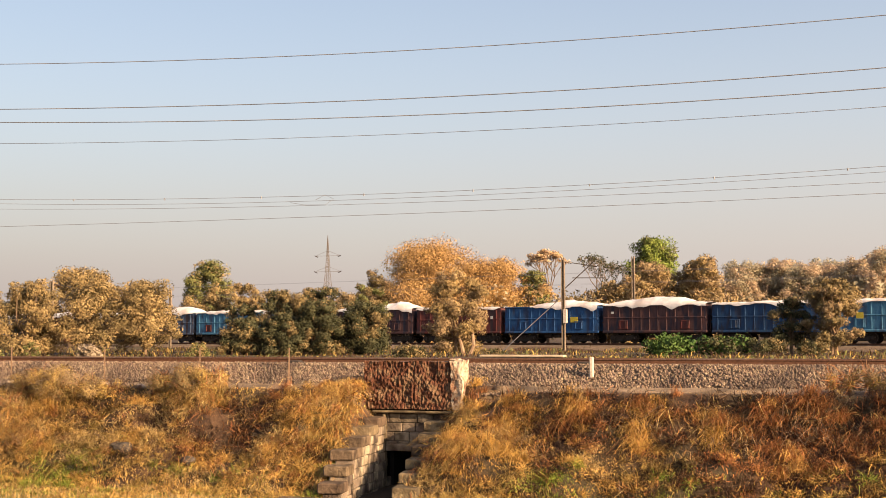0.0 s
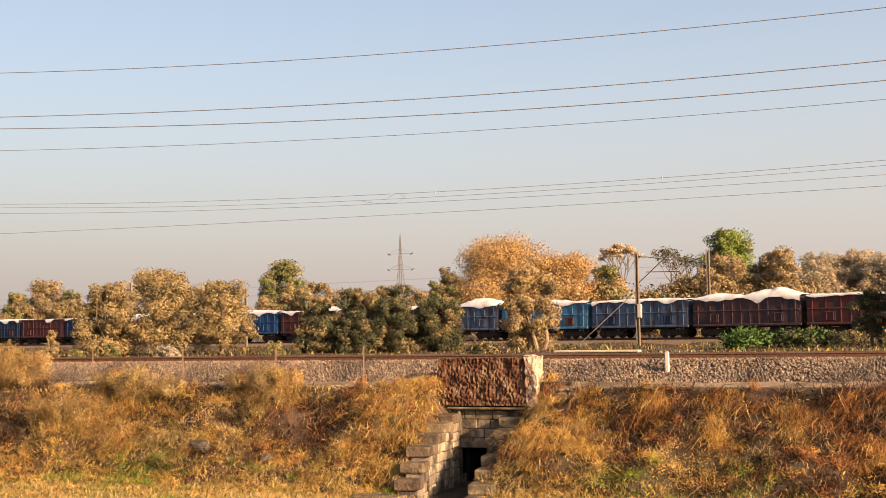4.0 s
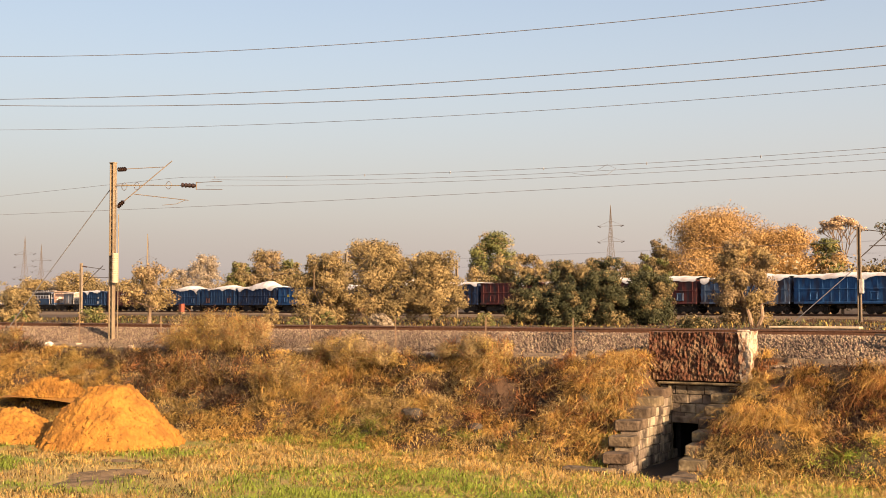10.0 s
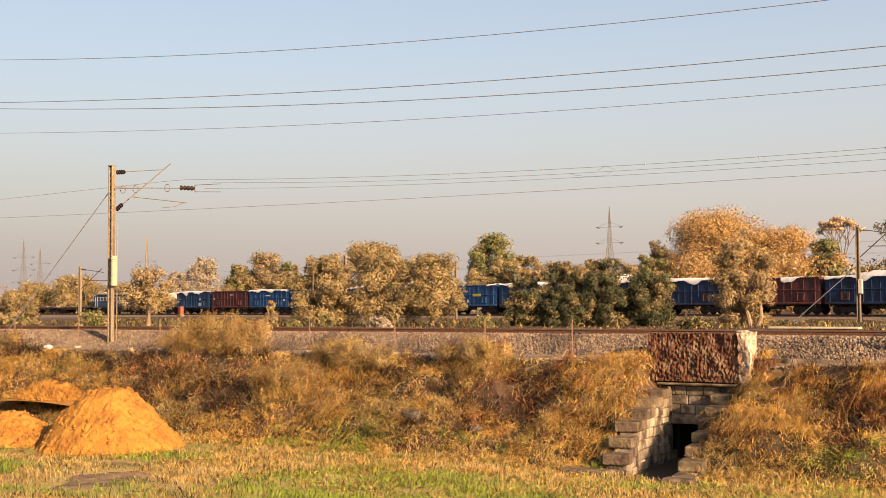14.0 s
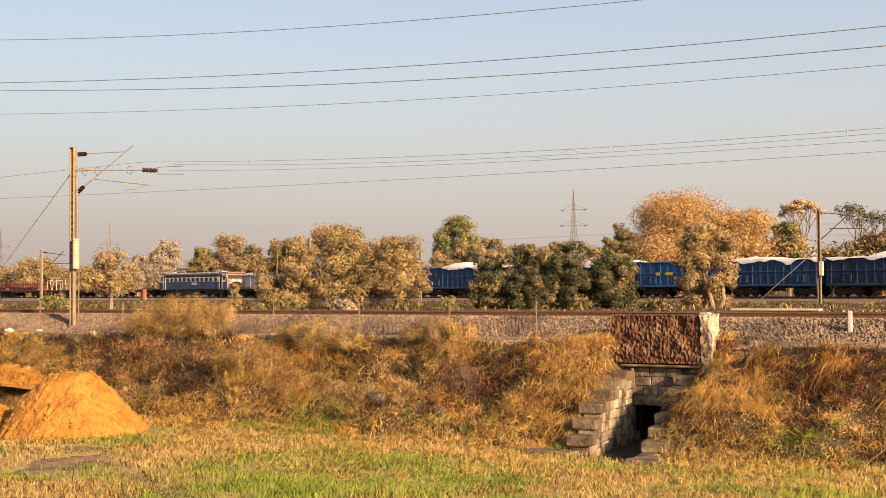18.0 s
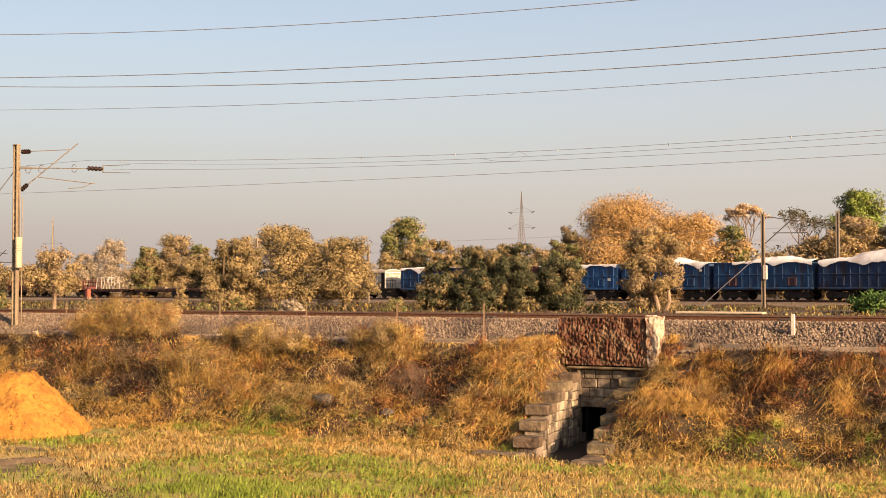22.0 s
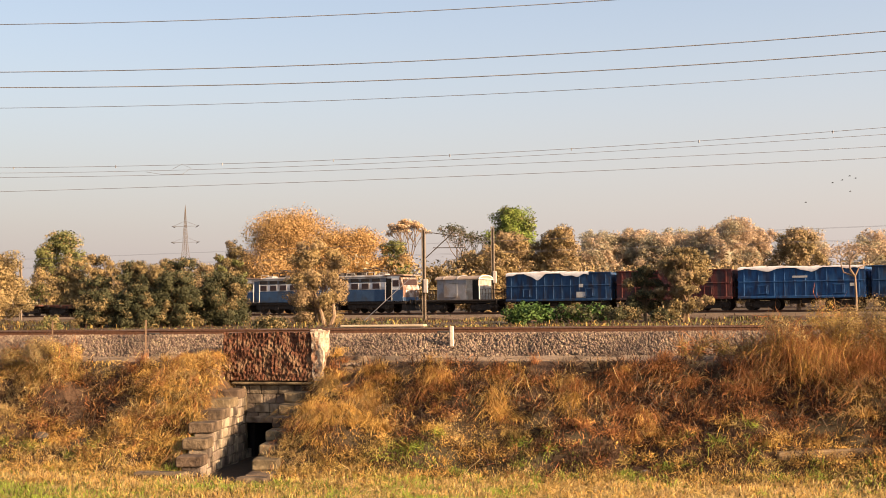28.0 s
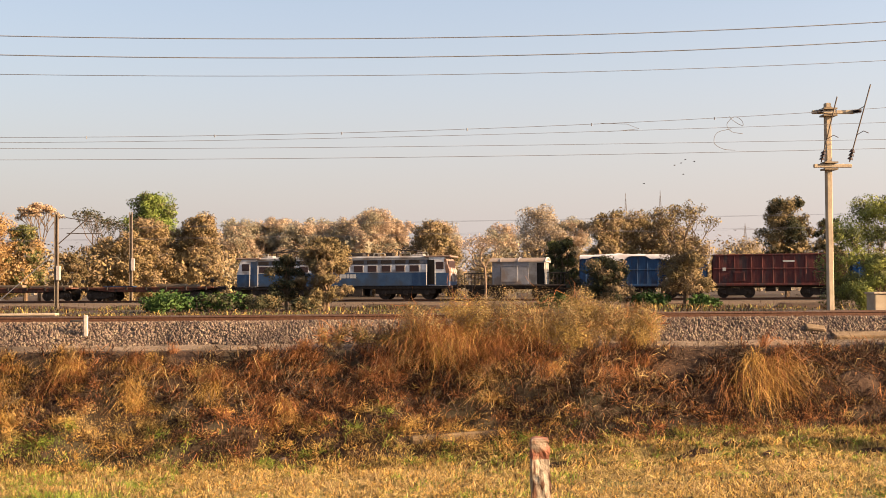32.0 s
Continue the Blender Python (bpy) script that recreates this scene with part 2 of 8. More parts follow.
# ---- mesh helpers ----
class Shape:
    """Collects corners and faces for one mesh."""

    def __init__(self):
        self.v, self.f = [], []

    def add(self, verts, faces):
        k = len(self.v)
        self.v += [tuple(p) for p in verts]
        self.f += [tuple(i + k for i in q) for q in faces]
        return self

    def box(self, x, y, z, sx, sy, sz, ch=0.0, m=None):
        """A box by its centre and sides, with chamfered upright and level edges where ch is given."""
        hx, hy, hz = sx / 2, sy / 2, sz / 2
        if ch:
            ch = min(ch, hx * 0.8, hy * 0.8, hz * 0.8)
            ring = lambda ax, ay, zz: [(ax, -ay + ch, zz), (ax, ay - ch, zz), (ax - ch, ay, zz), (-ax + ch, ay, zz), (-ax, ay - ch, zz), (-ax, -ay + ch, zz), (-ax + ch, -ay, zz), (ax - ch, -ay, zz)]
            rings = [ring(hx - ch * 0.7, hy - ch * 0.7, -hz), ring(hx, hy, -hz + ch), ring(hx, hy, hz - ch), ring(hx - ch * 0.7, hy - ch * 0.7, hz)]
            vs = [p for r in rings for p in r]
            fs = [tuple(range(7, -1, -1)), tuple(range(24, 32))]
            for k in range(3):
                fs += [(k * 8 + i, k * 8 + (i + 1) % 8, k * 8 + 8 + (i + 1) % 8, k * 8 + 8 + i) for i in range(8)]
        else:
            vs = [(a * hx, b * hy, c * hz) for c in (-1, 1) for b in (-1, 1) for a in (-1, 1)]
            fs = [(0, 2, 3, 1), (4, 5, 7, 6), (0, 1, 5, 4), (2, 6, 7, 3), (0, 4, 6, 2), (1, 3, 7, 5)]
        vs = [Vector(p) + Vector((x, y, z)) for p in vs]
        if m is not None:
            vs = [m @ p for p in vs]
        return self.add(vs, fs)

    def rod(self, p, q, r, r2=None, n=8, cap=True):
        p, q = Vector(p), Vector(q)
        d = (q - p).normalized()
        u = d.orthogonal().normalized()
        w = d.cross(u)
        r2 = r if r2 is None else r2
        vs, fs = [], []
        for c, rr in ((p, r), (q, r2)):
            vs += [c + (u * math.cos(2 * math.pi * i / n) + w * math.sin(2 * math.pi * i / n)) * rr for i in range(n)]
        fs = [(i, (i + 1) % n, n + (i + 1) % n, n + i) for i in range(n)]
        if cap:
            fs += [tuple(range(n - 1, -1, -1)), tuple(range(n, 2 * n))]
        return self.add(vs, fs)

    def tube(self, pts, r, n=6):
        pts = [Vector(p) for p in pts]
        rs = r if isinstance(r, (list, tuple)) else [r] * len(pts)
        vs, fs = [], []
        u = (pts[1] - pts[0]).orthogonal().normalized()
        for k, p in enumerate(pts):
            d = (pts[min(k + 1, len(pts) - 1)] - pts[max(k - 1, 0)]).normalized()
            u = (u - d * u.dot(d)).normalized()
            w = d.cross(u)
            vs += [p + (u * math.cos(2 * math.pi * i / n) + w * math.sin(2 * math.pi * i / n)) * rs[k] for i in range(n)]
        for k in range(len(pts) - 1):
            fs += [(k * n + i, k * n + (i + 1) % n, k * n + n + (i + 1) % n, k * n + n + i) for i in range(n)]
        fs += [tuple(range(n - 1, -1, -1)), tuple(range(len(pts) * n - n, len(pts) * n))]
        return self.add(vs, fs)

    def prism(self, outline, y0, y1):
        """A solid between y0 and y1 whose outline lies in x and z."""
        n = len(outline)
        vs = [(x, y0, z) for x, z in outline] + [(x, y1, z) for x, z in outline]
        fs = [tuple(range(n)), tuple(range(2 * n - 1, n - 1, -1))]
        fs += [(i, n + i, n + (i + 1) % n, (i + 1) % n) for i in range(n)]
        return self.add(vs, fs)

    def mesh(self, name, mat, smooth=False):
        me = bpy.data.meshes.new(name)
        me.from_pydata(self.v, [], self.f)
        if smooth:
            me.polygons.foreach_set("use_smooth", [True] * len(me.polygons))
        if mat is not None:
            me.materials.append(mat)
        me.update()
        return me


def part(name, shape, mat, parent, label="", at=None, smooth=False):
    """One mesh object under a thing or a part. shape: a Shape or a mesh that is shared."""
    me = shape.mesh(name, mat, smooth) if isinstance(shape, Shape) else shape
    ob = new(name, me)
    ob.parent = parent
    if at is not None:
        ob.matrix_basis = at
    if label:
        ob["label"] = label
    return ob


def thing(name, label, category, m=None, group="", kind=""):
    ob = new(name)
    ob.empty_display_size = 0.3
    if m is not None:
        ob.matrix_basis = m
    return tagged(ob, label, category, group, kind)


def solid(name, shape, mat, label, category, m=None, group="", kind="", smooth=False):
    ob = new(name, shape.mesh(name, mat, smooth) if isinstance(shape, Shape) else shape)
    if m is not None:
        ob.matrix_basis = m
    return tagged(ob, label, category, group, kind)


def array_mesh(name, verts, faces, mats, index=None):
    """A mesh from numpy arrays; faces all have the same number of corners."""
    me = bpy.data.meshes.new(name)
    k, n = faces.shape
    me.vertices.add(len(verts))
    me.vertices.foreach_set("co", np.asarray(verts, np.float32).ravel())
    me.loops.add(k * n)
    me.loops.foreach_set("vertex_index", np.asarray(faces, np.int32).ravel())
    me.polygons.add(k)
    me.polygons.foreach_set("loop_start", np.arange(0, k * n, n, dtype=np.int32))
    for m in mats:
        me.materials.append(m)
    if index is not None:
        me.polygons.foreach_set("material_index", np.asarray(index, np.int32))
    me.update(calc_edges=True)
    return me


LATTICE = np.random.default_rng(3).random((256, 256))


def vnoise(x, y):
    """Smooth noise from 0 to 1 on the plan."""
    x, y = np.asarray(x, float), np.asarray(y, float)
    i, j = np.floor(x).astype(int), np.floor(y).astype(int)
    a, b = x - i, y - j
    a, b = a * a * (3 - 2 * a), b * b * (3 - 2 * b)
    g = lambda p, q: LATTICE[p % 256, q % 256]
    return (g(i, j) * (1 - a) + g(i + 1, j) * a) * (1 - b) + (g(i, j + 1) * (1 - a) + g(i + 1, j + 1) * a) * b


def fbm(x, y, s):
    return sum(vnoise(x * s * 2**k + 17 * k, y * s * 2**k + 31 * k) * 0.5**k for k in range(4)) / 1.875


# ---- ground ----
TRACK_Y = 42.2
FAR_DEG, FAR_D = 15.47, 104.03
FAR_AZ = radians(FAR_DEG)
FAR_DIR = Vector((math.cos(FAR_AZ), -math.sin(FAR_AZ), 0))
FAR_FOOT = Vector((FAR_D * math.sin(FAR_AZ), FAR_D * math.cos(FAR_AZ), 0))
CUL_A, CUL_B = Vector((-15.2, 38.6)), Vector((-14.2, 32.3))


def smooth01(t):
    t = np.clip(t, 0, 1)
    return t * t * (3 - 2 * t)


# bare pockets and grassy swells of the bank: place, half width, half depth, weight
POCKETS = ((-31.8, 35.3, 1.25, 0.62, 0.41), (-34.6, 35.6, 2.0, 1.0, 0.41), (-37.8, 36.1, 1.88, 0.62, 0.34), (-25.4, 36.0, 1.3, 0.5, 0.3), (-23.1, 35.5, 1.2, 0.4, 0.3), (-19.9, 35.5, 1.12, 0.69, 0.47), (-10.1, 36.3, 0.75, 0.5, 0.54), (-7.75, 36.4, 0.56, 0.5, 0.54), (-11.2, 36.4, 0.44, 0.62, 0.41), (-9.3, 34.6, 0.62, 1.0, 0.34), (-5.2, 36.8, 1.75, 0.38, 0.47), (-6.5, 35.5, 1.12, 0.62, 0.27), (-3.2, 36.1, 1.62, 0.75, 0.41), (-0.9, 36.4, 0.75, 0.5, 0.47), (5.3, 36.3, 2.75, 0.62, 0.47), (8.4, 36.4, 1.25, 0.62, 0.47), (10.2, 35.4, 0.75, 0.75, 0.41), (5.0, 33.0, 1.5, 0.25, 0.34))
SWELLS = ((-26.5, 36.0, 4.5, 1.2, 0.2), (-28.4, 35.6, 2.0, 1.1, 0.5), (-22.0, 36.5, 0.9, 0.4, 0.3), (-17.4, 35.3, 1.2, 1.4, 0.4), (-12.2, 35.0, 1.6, 1.2, 0.5), (-10.9, 36.0, 0.3, 0.4, 0.3), (-8.9, 36.4, 0.45, 0.5, 0.35), (-6.8, 36.4, 0.4, 0.4, 0.3), (-4.8, 36.0, 0.35, 0.6, 0.35), (-2.8, 34.8, 0.8, 0.5, 0.3), (-21.5, 34.2, 4.5, 0.7, 0.35), (-41.0, 35.3, 1.6, 0.8, 0.3))


def blots(spots, x, y):
    return sum(w * np.exp(-(((x - a) / b) ** 2) - ((y - c) / d) ** 2) for a, c, b, d, w in spots)


def pockets(x, y):
    return blots(POCKETS, x, y) * 2.2


def ground_z(x, y):
    x, y = np.asarray(x, float), np.asarray(y, float)
    field = -3.9 + 0.35 * smooth01((x + 2) / 12) + 0.16 * (fbm(x, y, 0.35) - 0.5)
    rise = smooth01((14 - y) / 12) * 3.2
    toe = 33.4 + 1.0 * (fbm(x, 0 * y, 0.22) - 0.5) + 0.5 * smooth01((x + 2) / 8)
    top = 36.9 + 0.5 * (fbm(x, 0 * y + 9, 0.3) - 0.5)
    k = np.clip((y - toe) / (top - toe), 0, 1)
    slope = k**0.85
    lumps = (1.6 * (fbm(x, y, 0.7) - 0.5) + 0.55 * (vnoise(x * 2.3, y * 2.3) - 0.5)) * np.sin(np.pi * k) ** 0.7
    bench = 0.35 * smooth01((x - 1) / 4) * smooth01((y - 31.6 - 0.5 * (fbm(x, 0 * y + 5, 0.6) - 0.5)) / 0.35) * (1 - k)
    z = field + rise + bench + (-0.95 - field) * slope + lumps
    far = -0.72 + 0.5 * (fbm(x, y, 0.05) - 0.5) * smooth01((y - 50) / 30)
    z = np.where(y > 36.9, -0.95 + 0.1 * smooth01((y - 36.9) / 1.7) + 0.08 * (fbm(x, y, 0.9) - 0.5), z)
    z = np.where(y > 43, far, z)
    # the channel of the culvert
    t = np.clip((CUL_A.y - y) / (CUL_A.y - CUL_B.y), -1.5, 1.6)
    axis = CUL_A.x + (CUL_B.x - CUL_A.x) * t
    off = np.abs(x - axis)
    step = np.clip(-1.72 - 2.0 * (38.4 - y) / 5.8, -3.9, -1.7)
    step = np.where(x < axis, np.interp(y, (32.9, 33.5, 34.2, 35.2, 38.5), (-3.8, -3.45, -3.0, -2.5, -1.75)), step)
    funnel = step + np.clip(off - 1.42, 0, 3) * np.where(x < axis, 8.0, 1.1) - np.where(x < axis, 0.05, 0.12)
    funnel = np.where(off > 3.0, 9.0, funnel)
    z = np.where((y < 38.6) & (y > 31.5), np.minimum(z, funnel), z)
    z = np.where((off < 1.1) & (y < 44.4) & (y > 32.2), np.minimum(z, -4.15 + 0.0 * z), z)
    # a worn way down beside the parapet
    z = z - 0.6 * np.exp(-(((x + 12.05) / 0.6) ** 2)) * smooth01((y - 36.0) / 1.0) * (1 - smooth01((y - 38.2) / 0.6))
    # the bank dips towards the parapet's end
    z = z - 0.6 * np.exp(-(((x + 13.1) / 0.9) ** 2)) * smooth01((y - 35.0) / 1.6) * (1 - smooth01((y - 38.25) / 0.4))
    # pockets in the face of the bank
    z = z - 0.42 * pockets(x, y) * (1 - smooth01((y - 36.3) / 0.7))
    # the bed of the far track
    d = np.abs((x - FAR_FOOT.x) * math.sin(FAR_AZ) + (y - FAR_FOOT.y) * math.cos(FAR_AZ))
    z = np.where(d < 3.2, np.maximum(z, -0.42), z)
    return z


def in_view_of_channel(x, y):
    t = np.clip((CUL_A.y - y) / (CUL_A.y - CUL_B.y), -1.5, 1.6)
    return (np.abs(x - (CUL_A.x + (CUL_B.x - CUL_A.x) * t)) < 2.0) & (y > 31.8)


def grid_mesh(name, xs, ys, mat):
    X, Y = np.meshgrid(xs, ys)
    V = np.stack([X, Y, ground_z(X, Y)], -1).reshape(-1, 3)
    n, m = len(xs), len(ys)
    i = np.arange(m - 1)[:, None] * n + np.arange(n - 1)[None]
    F = np.stack([i, i + 1, i + n + 1, i + n], -1).reshape(-1, 4)
    me = array_mesh(name, V, F, [mat])
    me.polygons.foreach_set("use_smooth", np.ones(len(F), bool))
    return me


gx = np.concatenate([[-3500, -1500, -800, -450, -300, -220, -170], np.arange(-140, -60, 5), np.arange(-60, -18, 0.5), np.arange(-18, -10, 0.2), np.arange(-10, 36, 0.5), np.arange(36, 100, 5), [110, 150, 220, 320, 500, 900, 1800, 3500]])
gy = np.concatenate([[-3500, -1200, -500, -200, -90, -40, -20, -10, -4], np.arange(0, 24, 2), np.arange(24, 44.6, 0.25), np.arange(45, 60, 2.5), np.arange(60, 150, 3), [160, 180, 220, 280, 380, 550, 900, 1600, 3500]])
tagged(new("ground", grid_mesh("ground", gx, gy, M_GROUND)), "dry earth field, railway bank and plain beyond", "ground", kind="structure")


# trodden earth on the field beside the sand
BARE = ((-29.4, 26.9, 1.7, 0.8, 1.3), (-27.2, 24.7, 1.2, 1.3, 1.3), (-26.2, 22.8, 1.2, 1.2, 1.3))
fx, fy = np.arange(-52, 24, 0.5), np.concatenate([np.arange(12, 26, 0.5), np.arange(26, 33.3, 0.2)])
turf = grid_mesh("field", fx, fy, M_TURF)
FX, FY = np.meshgrid(fx, fy)
edge = (in_view_of_channel(FX, FY)) | (FY > 32.9)
turf.vertices.foreach_set("co", np.stack([FX, FY, ground_z(FX, FY) + np.where(edge, -0.3, 0.015) ], -1).astype(np.float32).ravel())
tagged(new("field", turf), "close-cropped green and straw turf of the field", "field", kind="structure")
ex, ey = np.arange(-32.5, -23.5, 0.2), np.arange(20.5, 28.6, 0.2)
EX, EY = np.meshgrid(ex, ey)
earth = grid_mesh("bare_earth", ex, ey, M_EARTH)
lift = np.clip(0.07 * (blots(BARE, EX, EY) - 0.95 + 1.3 * (fbm(EX, EY, 1.1) - 0.5)), -0.2, 0.02)
earth.vertices.foreach_set("co", np.stack([EX, EY, ground_z(EX, EY) + 0.02 + lift], -1).astype(np.float32).ravel())
tagged(new("bare_earth", earth), "bare trodden brown earth on the field beside the sand", "earth", kind="structure")
px, py = np.arange(-70, 36, 0.25), np.linspace(37.05, 38.75, 14)
PX, PY = np.meshgrid(px, py)
PY = PY + 0.5 * (fbm(PX, 0 * PX + 3, 0.5) - 0.5) + 0.5 * (fbm(PX + 40, PY, 0.9) - 0.5)
keep_path = grid_mesh("footpath", px, py, M_PATH)
co = np.stack([PX, PY, ground_z(PX, PY) + np.where((PX > -17.6) & (PX < -12.4), -2.0, 0.02 + 0.12 * np.minimum(fbm(PX * 1.6, PY * 2.4, 0.8) - 0.42, 0.0) - 0.05 * np.maximum(0, 37.5 - PY) / 0.4)], -1).reshape(-1, 3)
keep_path.vertices.foreach_set("co", co.astype(np.float32).ravel())
tagged(new("footpath", keep_path), "pale trodden earth path along the ballast's foot", "path", kind="structure")


# the worn way that leads down beside the parapet
wx, wy = np.linspace(-12.45, -11.75, 7), np.linspace(36.2, 38.6, 22)
WX, WY = np.meshgrid(wx, wy)
WX = WX + 0.5 * (fbm(0 * WX + 4, WY, 0.7) - 0.5) + 0.25 * (37.4 - WY) * 0.4
worn = grid_mesh("worn_path", wx, wy, M_PATH)
worn.vertices.foreach_set("co", np.stack([WX, WY, ground_z(WX, WY) + 0.02], -1).astype(np.float32).ravel())
tagged(new("worn_path", worn), "pale worn earth path down the bank beside the parapet", "path", kind="structure")


# ---- near track ----
def ballast_z(v):
    """Height of the ballast over its distance from the middle of the track."""
    v = abs(v)
    return -0.2 if v < 1.9 else -0.2 - (v - 1.9) * 0.5


def build_near_track():
    bed = Shape()
    out = [(-3.7, -1.2), (-1.9, -0.22), (1.9, -0.22), (3.6, -1.1)]
    n, x0, x1 = len(out), -260.0, 160.0
    bed.add([(x, TRACK_Y + v, z) for x in (x0, x1) for v, z in out], [(i, i + 1, n + i + 1, n + i) for i in range(n - 1)])
    tagged(new("ballast_bed", bed.mesh("ballast_bed", M_BALLAST_BED)), "packed grey railway ballast bed", "ballast", kind="structure")
    for side, y in (("near", TRACK_Y - 0.84), ("far", TRACK_Y + 0.84)):
        t = thing("rail", "rusty steel running rail on concrete sleepers", "rail", group="rails", kind="structure")
        web = Shape()
        prof = [(-0.07, -0.16), (0.07, -0.16), (0.07, -0.145), (0.012, -0.13), (0.012, -0.045), (0.035, -0.035), (0.035, -0.006), (-0.035, -0.006), (-0.035, -0.035), (-0.012, -0.045), (-0.012, -0.13), (-0.07, -0.145)]
        k = len(prof)
        web.add([(x, y + a, z) for x in (x0, x1) for a, z in prof], [(i, (i + 1) % k, k + (i + 1) % k, k + i) for i in range(k)])
        part("rail_web", web, M_RAIL, t)
        part("rail_head", Shape().box((x0 + x1) / 2, y, -0.003, x1 - x0, 0.06, 0.008), M_RAILHEAD, t, "worn bright rail head")
    me = Shape().box(0, 0, -0.27, 0.24, 2.7, 0.2, 0.03).mesh("sleeper", M_SLEEPER)
    track = thing("sleeper_row", "weathered concrete sleepers bedded in ballast", "sleepers", kind="structure")
    for i in range(170):
        part("sleeper", me, None, track, at=pose(-66 + i * 0.62, TRACK_Y, 0))
    clip = Shape()
    for i in range(170):
        for y in (TRACK_Y - 0.84, TRACK_Y + 0.84):
            clip.box(-66 + i * 0.62, y - 0.09, -0.15, 0.1, 0.06, 0.05)
    part("rail_clip", clip, M_RAIL, track)["kind"] = "stuff"


def stones(name, pts, size, mat, rng):
    """Loose angular stones at the given places, as one array of solids."""
    base = np.array([(1, 0, -0.2), (0.2, 0.95, -0.3), (-0.9, 0.4, -0.2), (-0.6, -0.8, -0.3), (0.5, -0.85, -0.2), (0.45, 0.3, 0.75), (-0.4, 0.25, 0.8), (0.0, -0.5, 0.7)])
    tri = np.array([(0, 1, 5), (1, 6, 5), (1, 2, 6), (2, 3, 6), (3, 7, 6), (3, 4, 7), (4, 5, 7), (4, 0, 5), (5, 6, 7)])
    n = len(pts)
    s = size * rng.uniform(0.6, 1.35, (n, 1, 1)) * rng.uniform(0.7, 1.2, (n, 1, 3))
    a = rng.uniform(0, 6.28, n)
    c, sn = np.cos(a), np.sin(a)
    V = base[None] * s + rng.normal(0, 0.1, (n, 8, 3)) * size
    V = np.stack([V[..., 0] * c[:, None] - V[..., 1] * sn[:, None], V[..., 0] * sn[:, None] + V[..., 1] * c[:, None], V[..., 2]], -1) + pts[:, None]
    F = tri[None] + 8 * np.arange(n)[:, None, None]
    return array_mesh(name, V.reshape(-1, 3), F.reshape(-1, 3), [mat])


build_near_track()
rng = np.random.default_rng(11)
n = 80000
bx = rng.uniform(-64, 32, n)
bv = np.concatenate([rng.uniform(-3.75, -1.85, int(n * 0.85)), rng.uniform(-1.85, -0.95, n - int(n * 0.85))])
keep = ~((bx > -16.8) & (bx < -13.0) & (bv < -3.0))
bx, bv = bx[keep], bv[keep]
bz = np.array([ballast_z(v) for v in bv]) + rng.uniform(-0.03, 0.04, len(bv))
tagged(new("ballast_stones", stones("ballast_stones", np.stack([bx, TRACK_Y + bv, bz], -1), 0.041, M_STONE, rng)), "loose angular grey-brown ballast stones on the shoulder", "ballast", kind="stuff")


def build_far_track():
    o = FAR_FOOT + Vector((0, 0, -0.03))
    m = Matrix.Translation(o) @ pose(0, 0, 0, 0, 0, -FAR_DEG)
    t = thing("far_railway_track", "dark rails of a second line under the train", "track", m, kind="structure")
    for y in (-0.84, 0.84):
        part("rail", Shape().box(0, y, -0.08, 900, 0.07, 0.16, 0.01), M_RAIL, t)
    out = [(-3.2, -0.75), (-1.7, -0.2), (1.7, -0.2), (3.2, -0.75)]
    bed = Shape().add([(x, v, z) for x in (-450, 450) for v, z in out], [(i, i + 1, 4 + i + 1, 4 + i) for i in range(3)])
    part("ballast", bed, M_BALLAST_BED, t)


build_far_track()


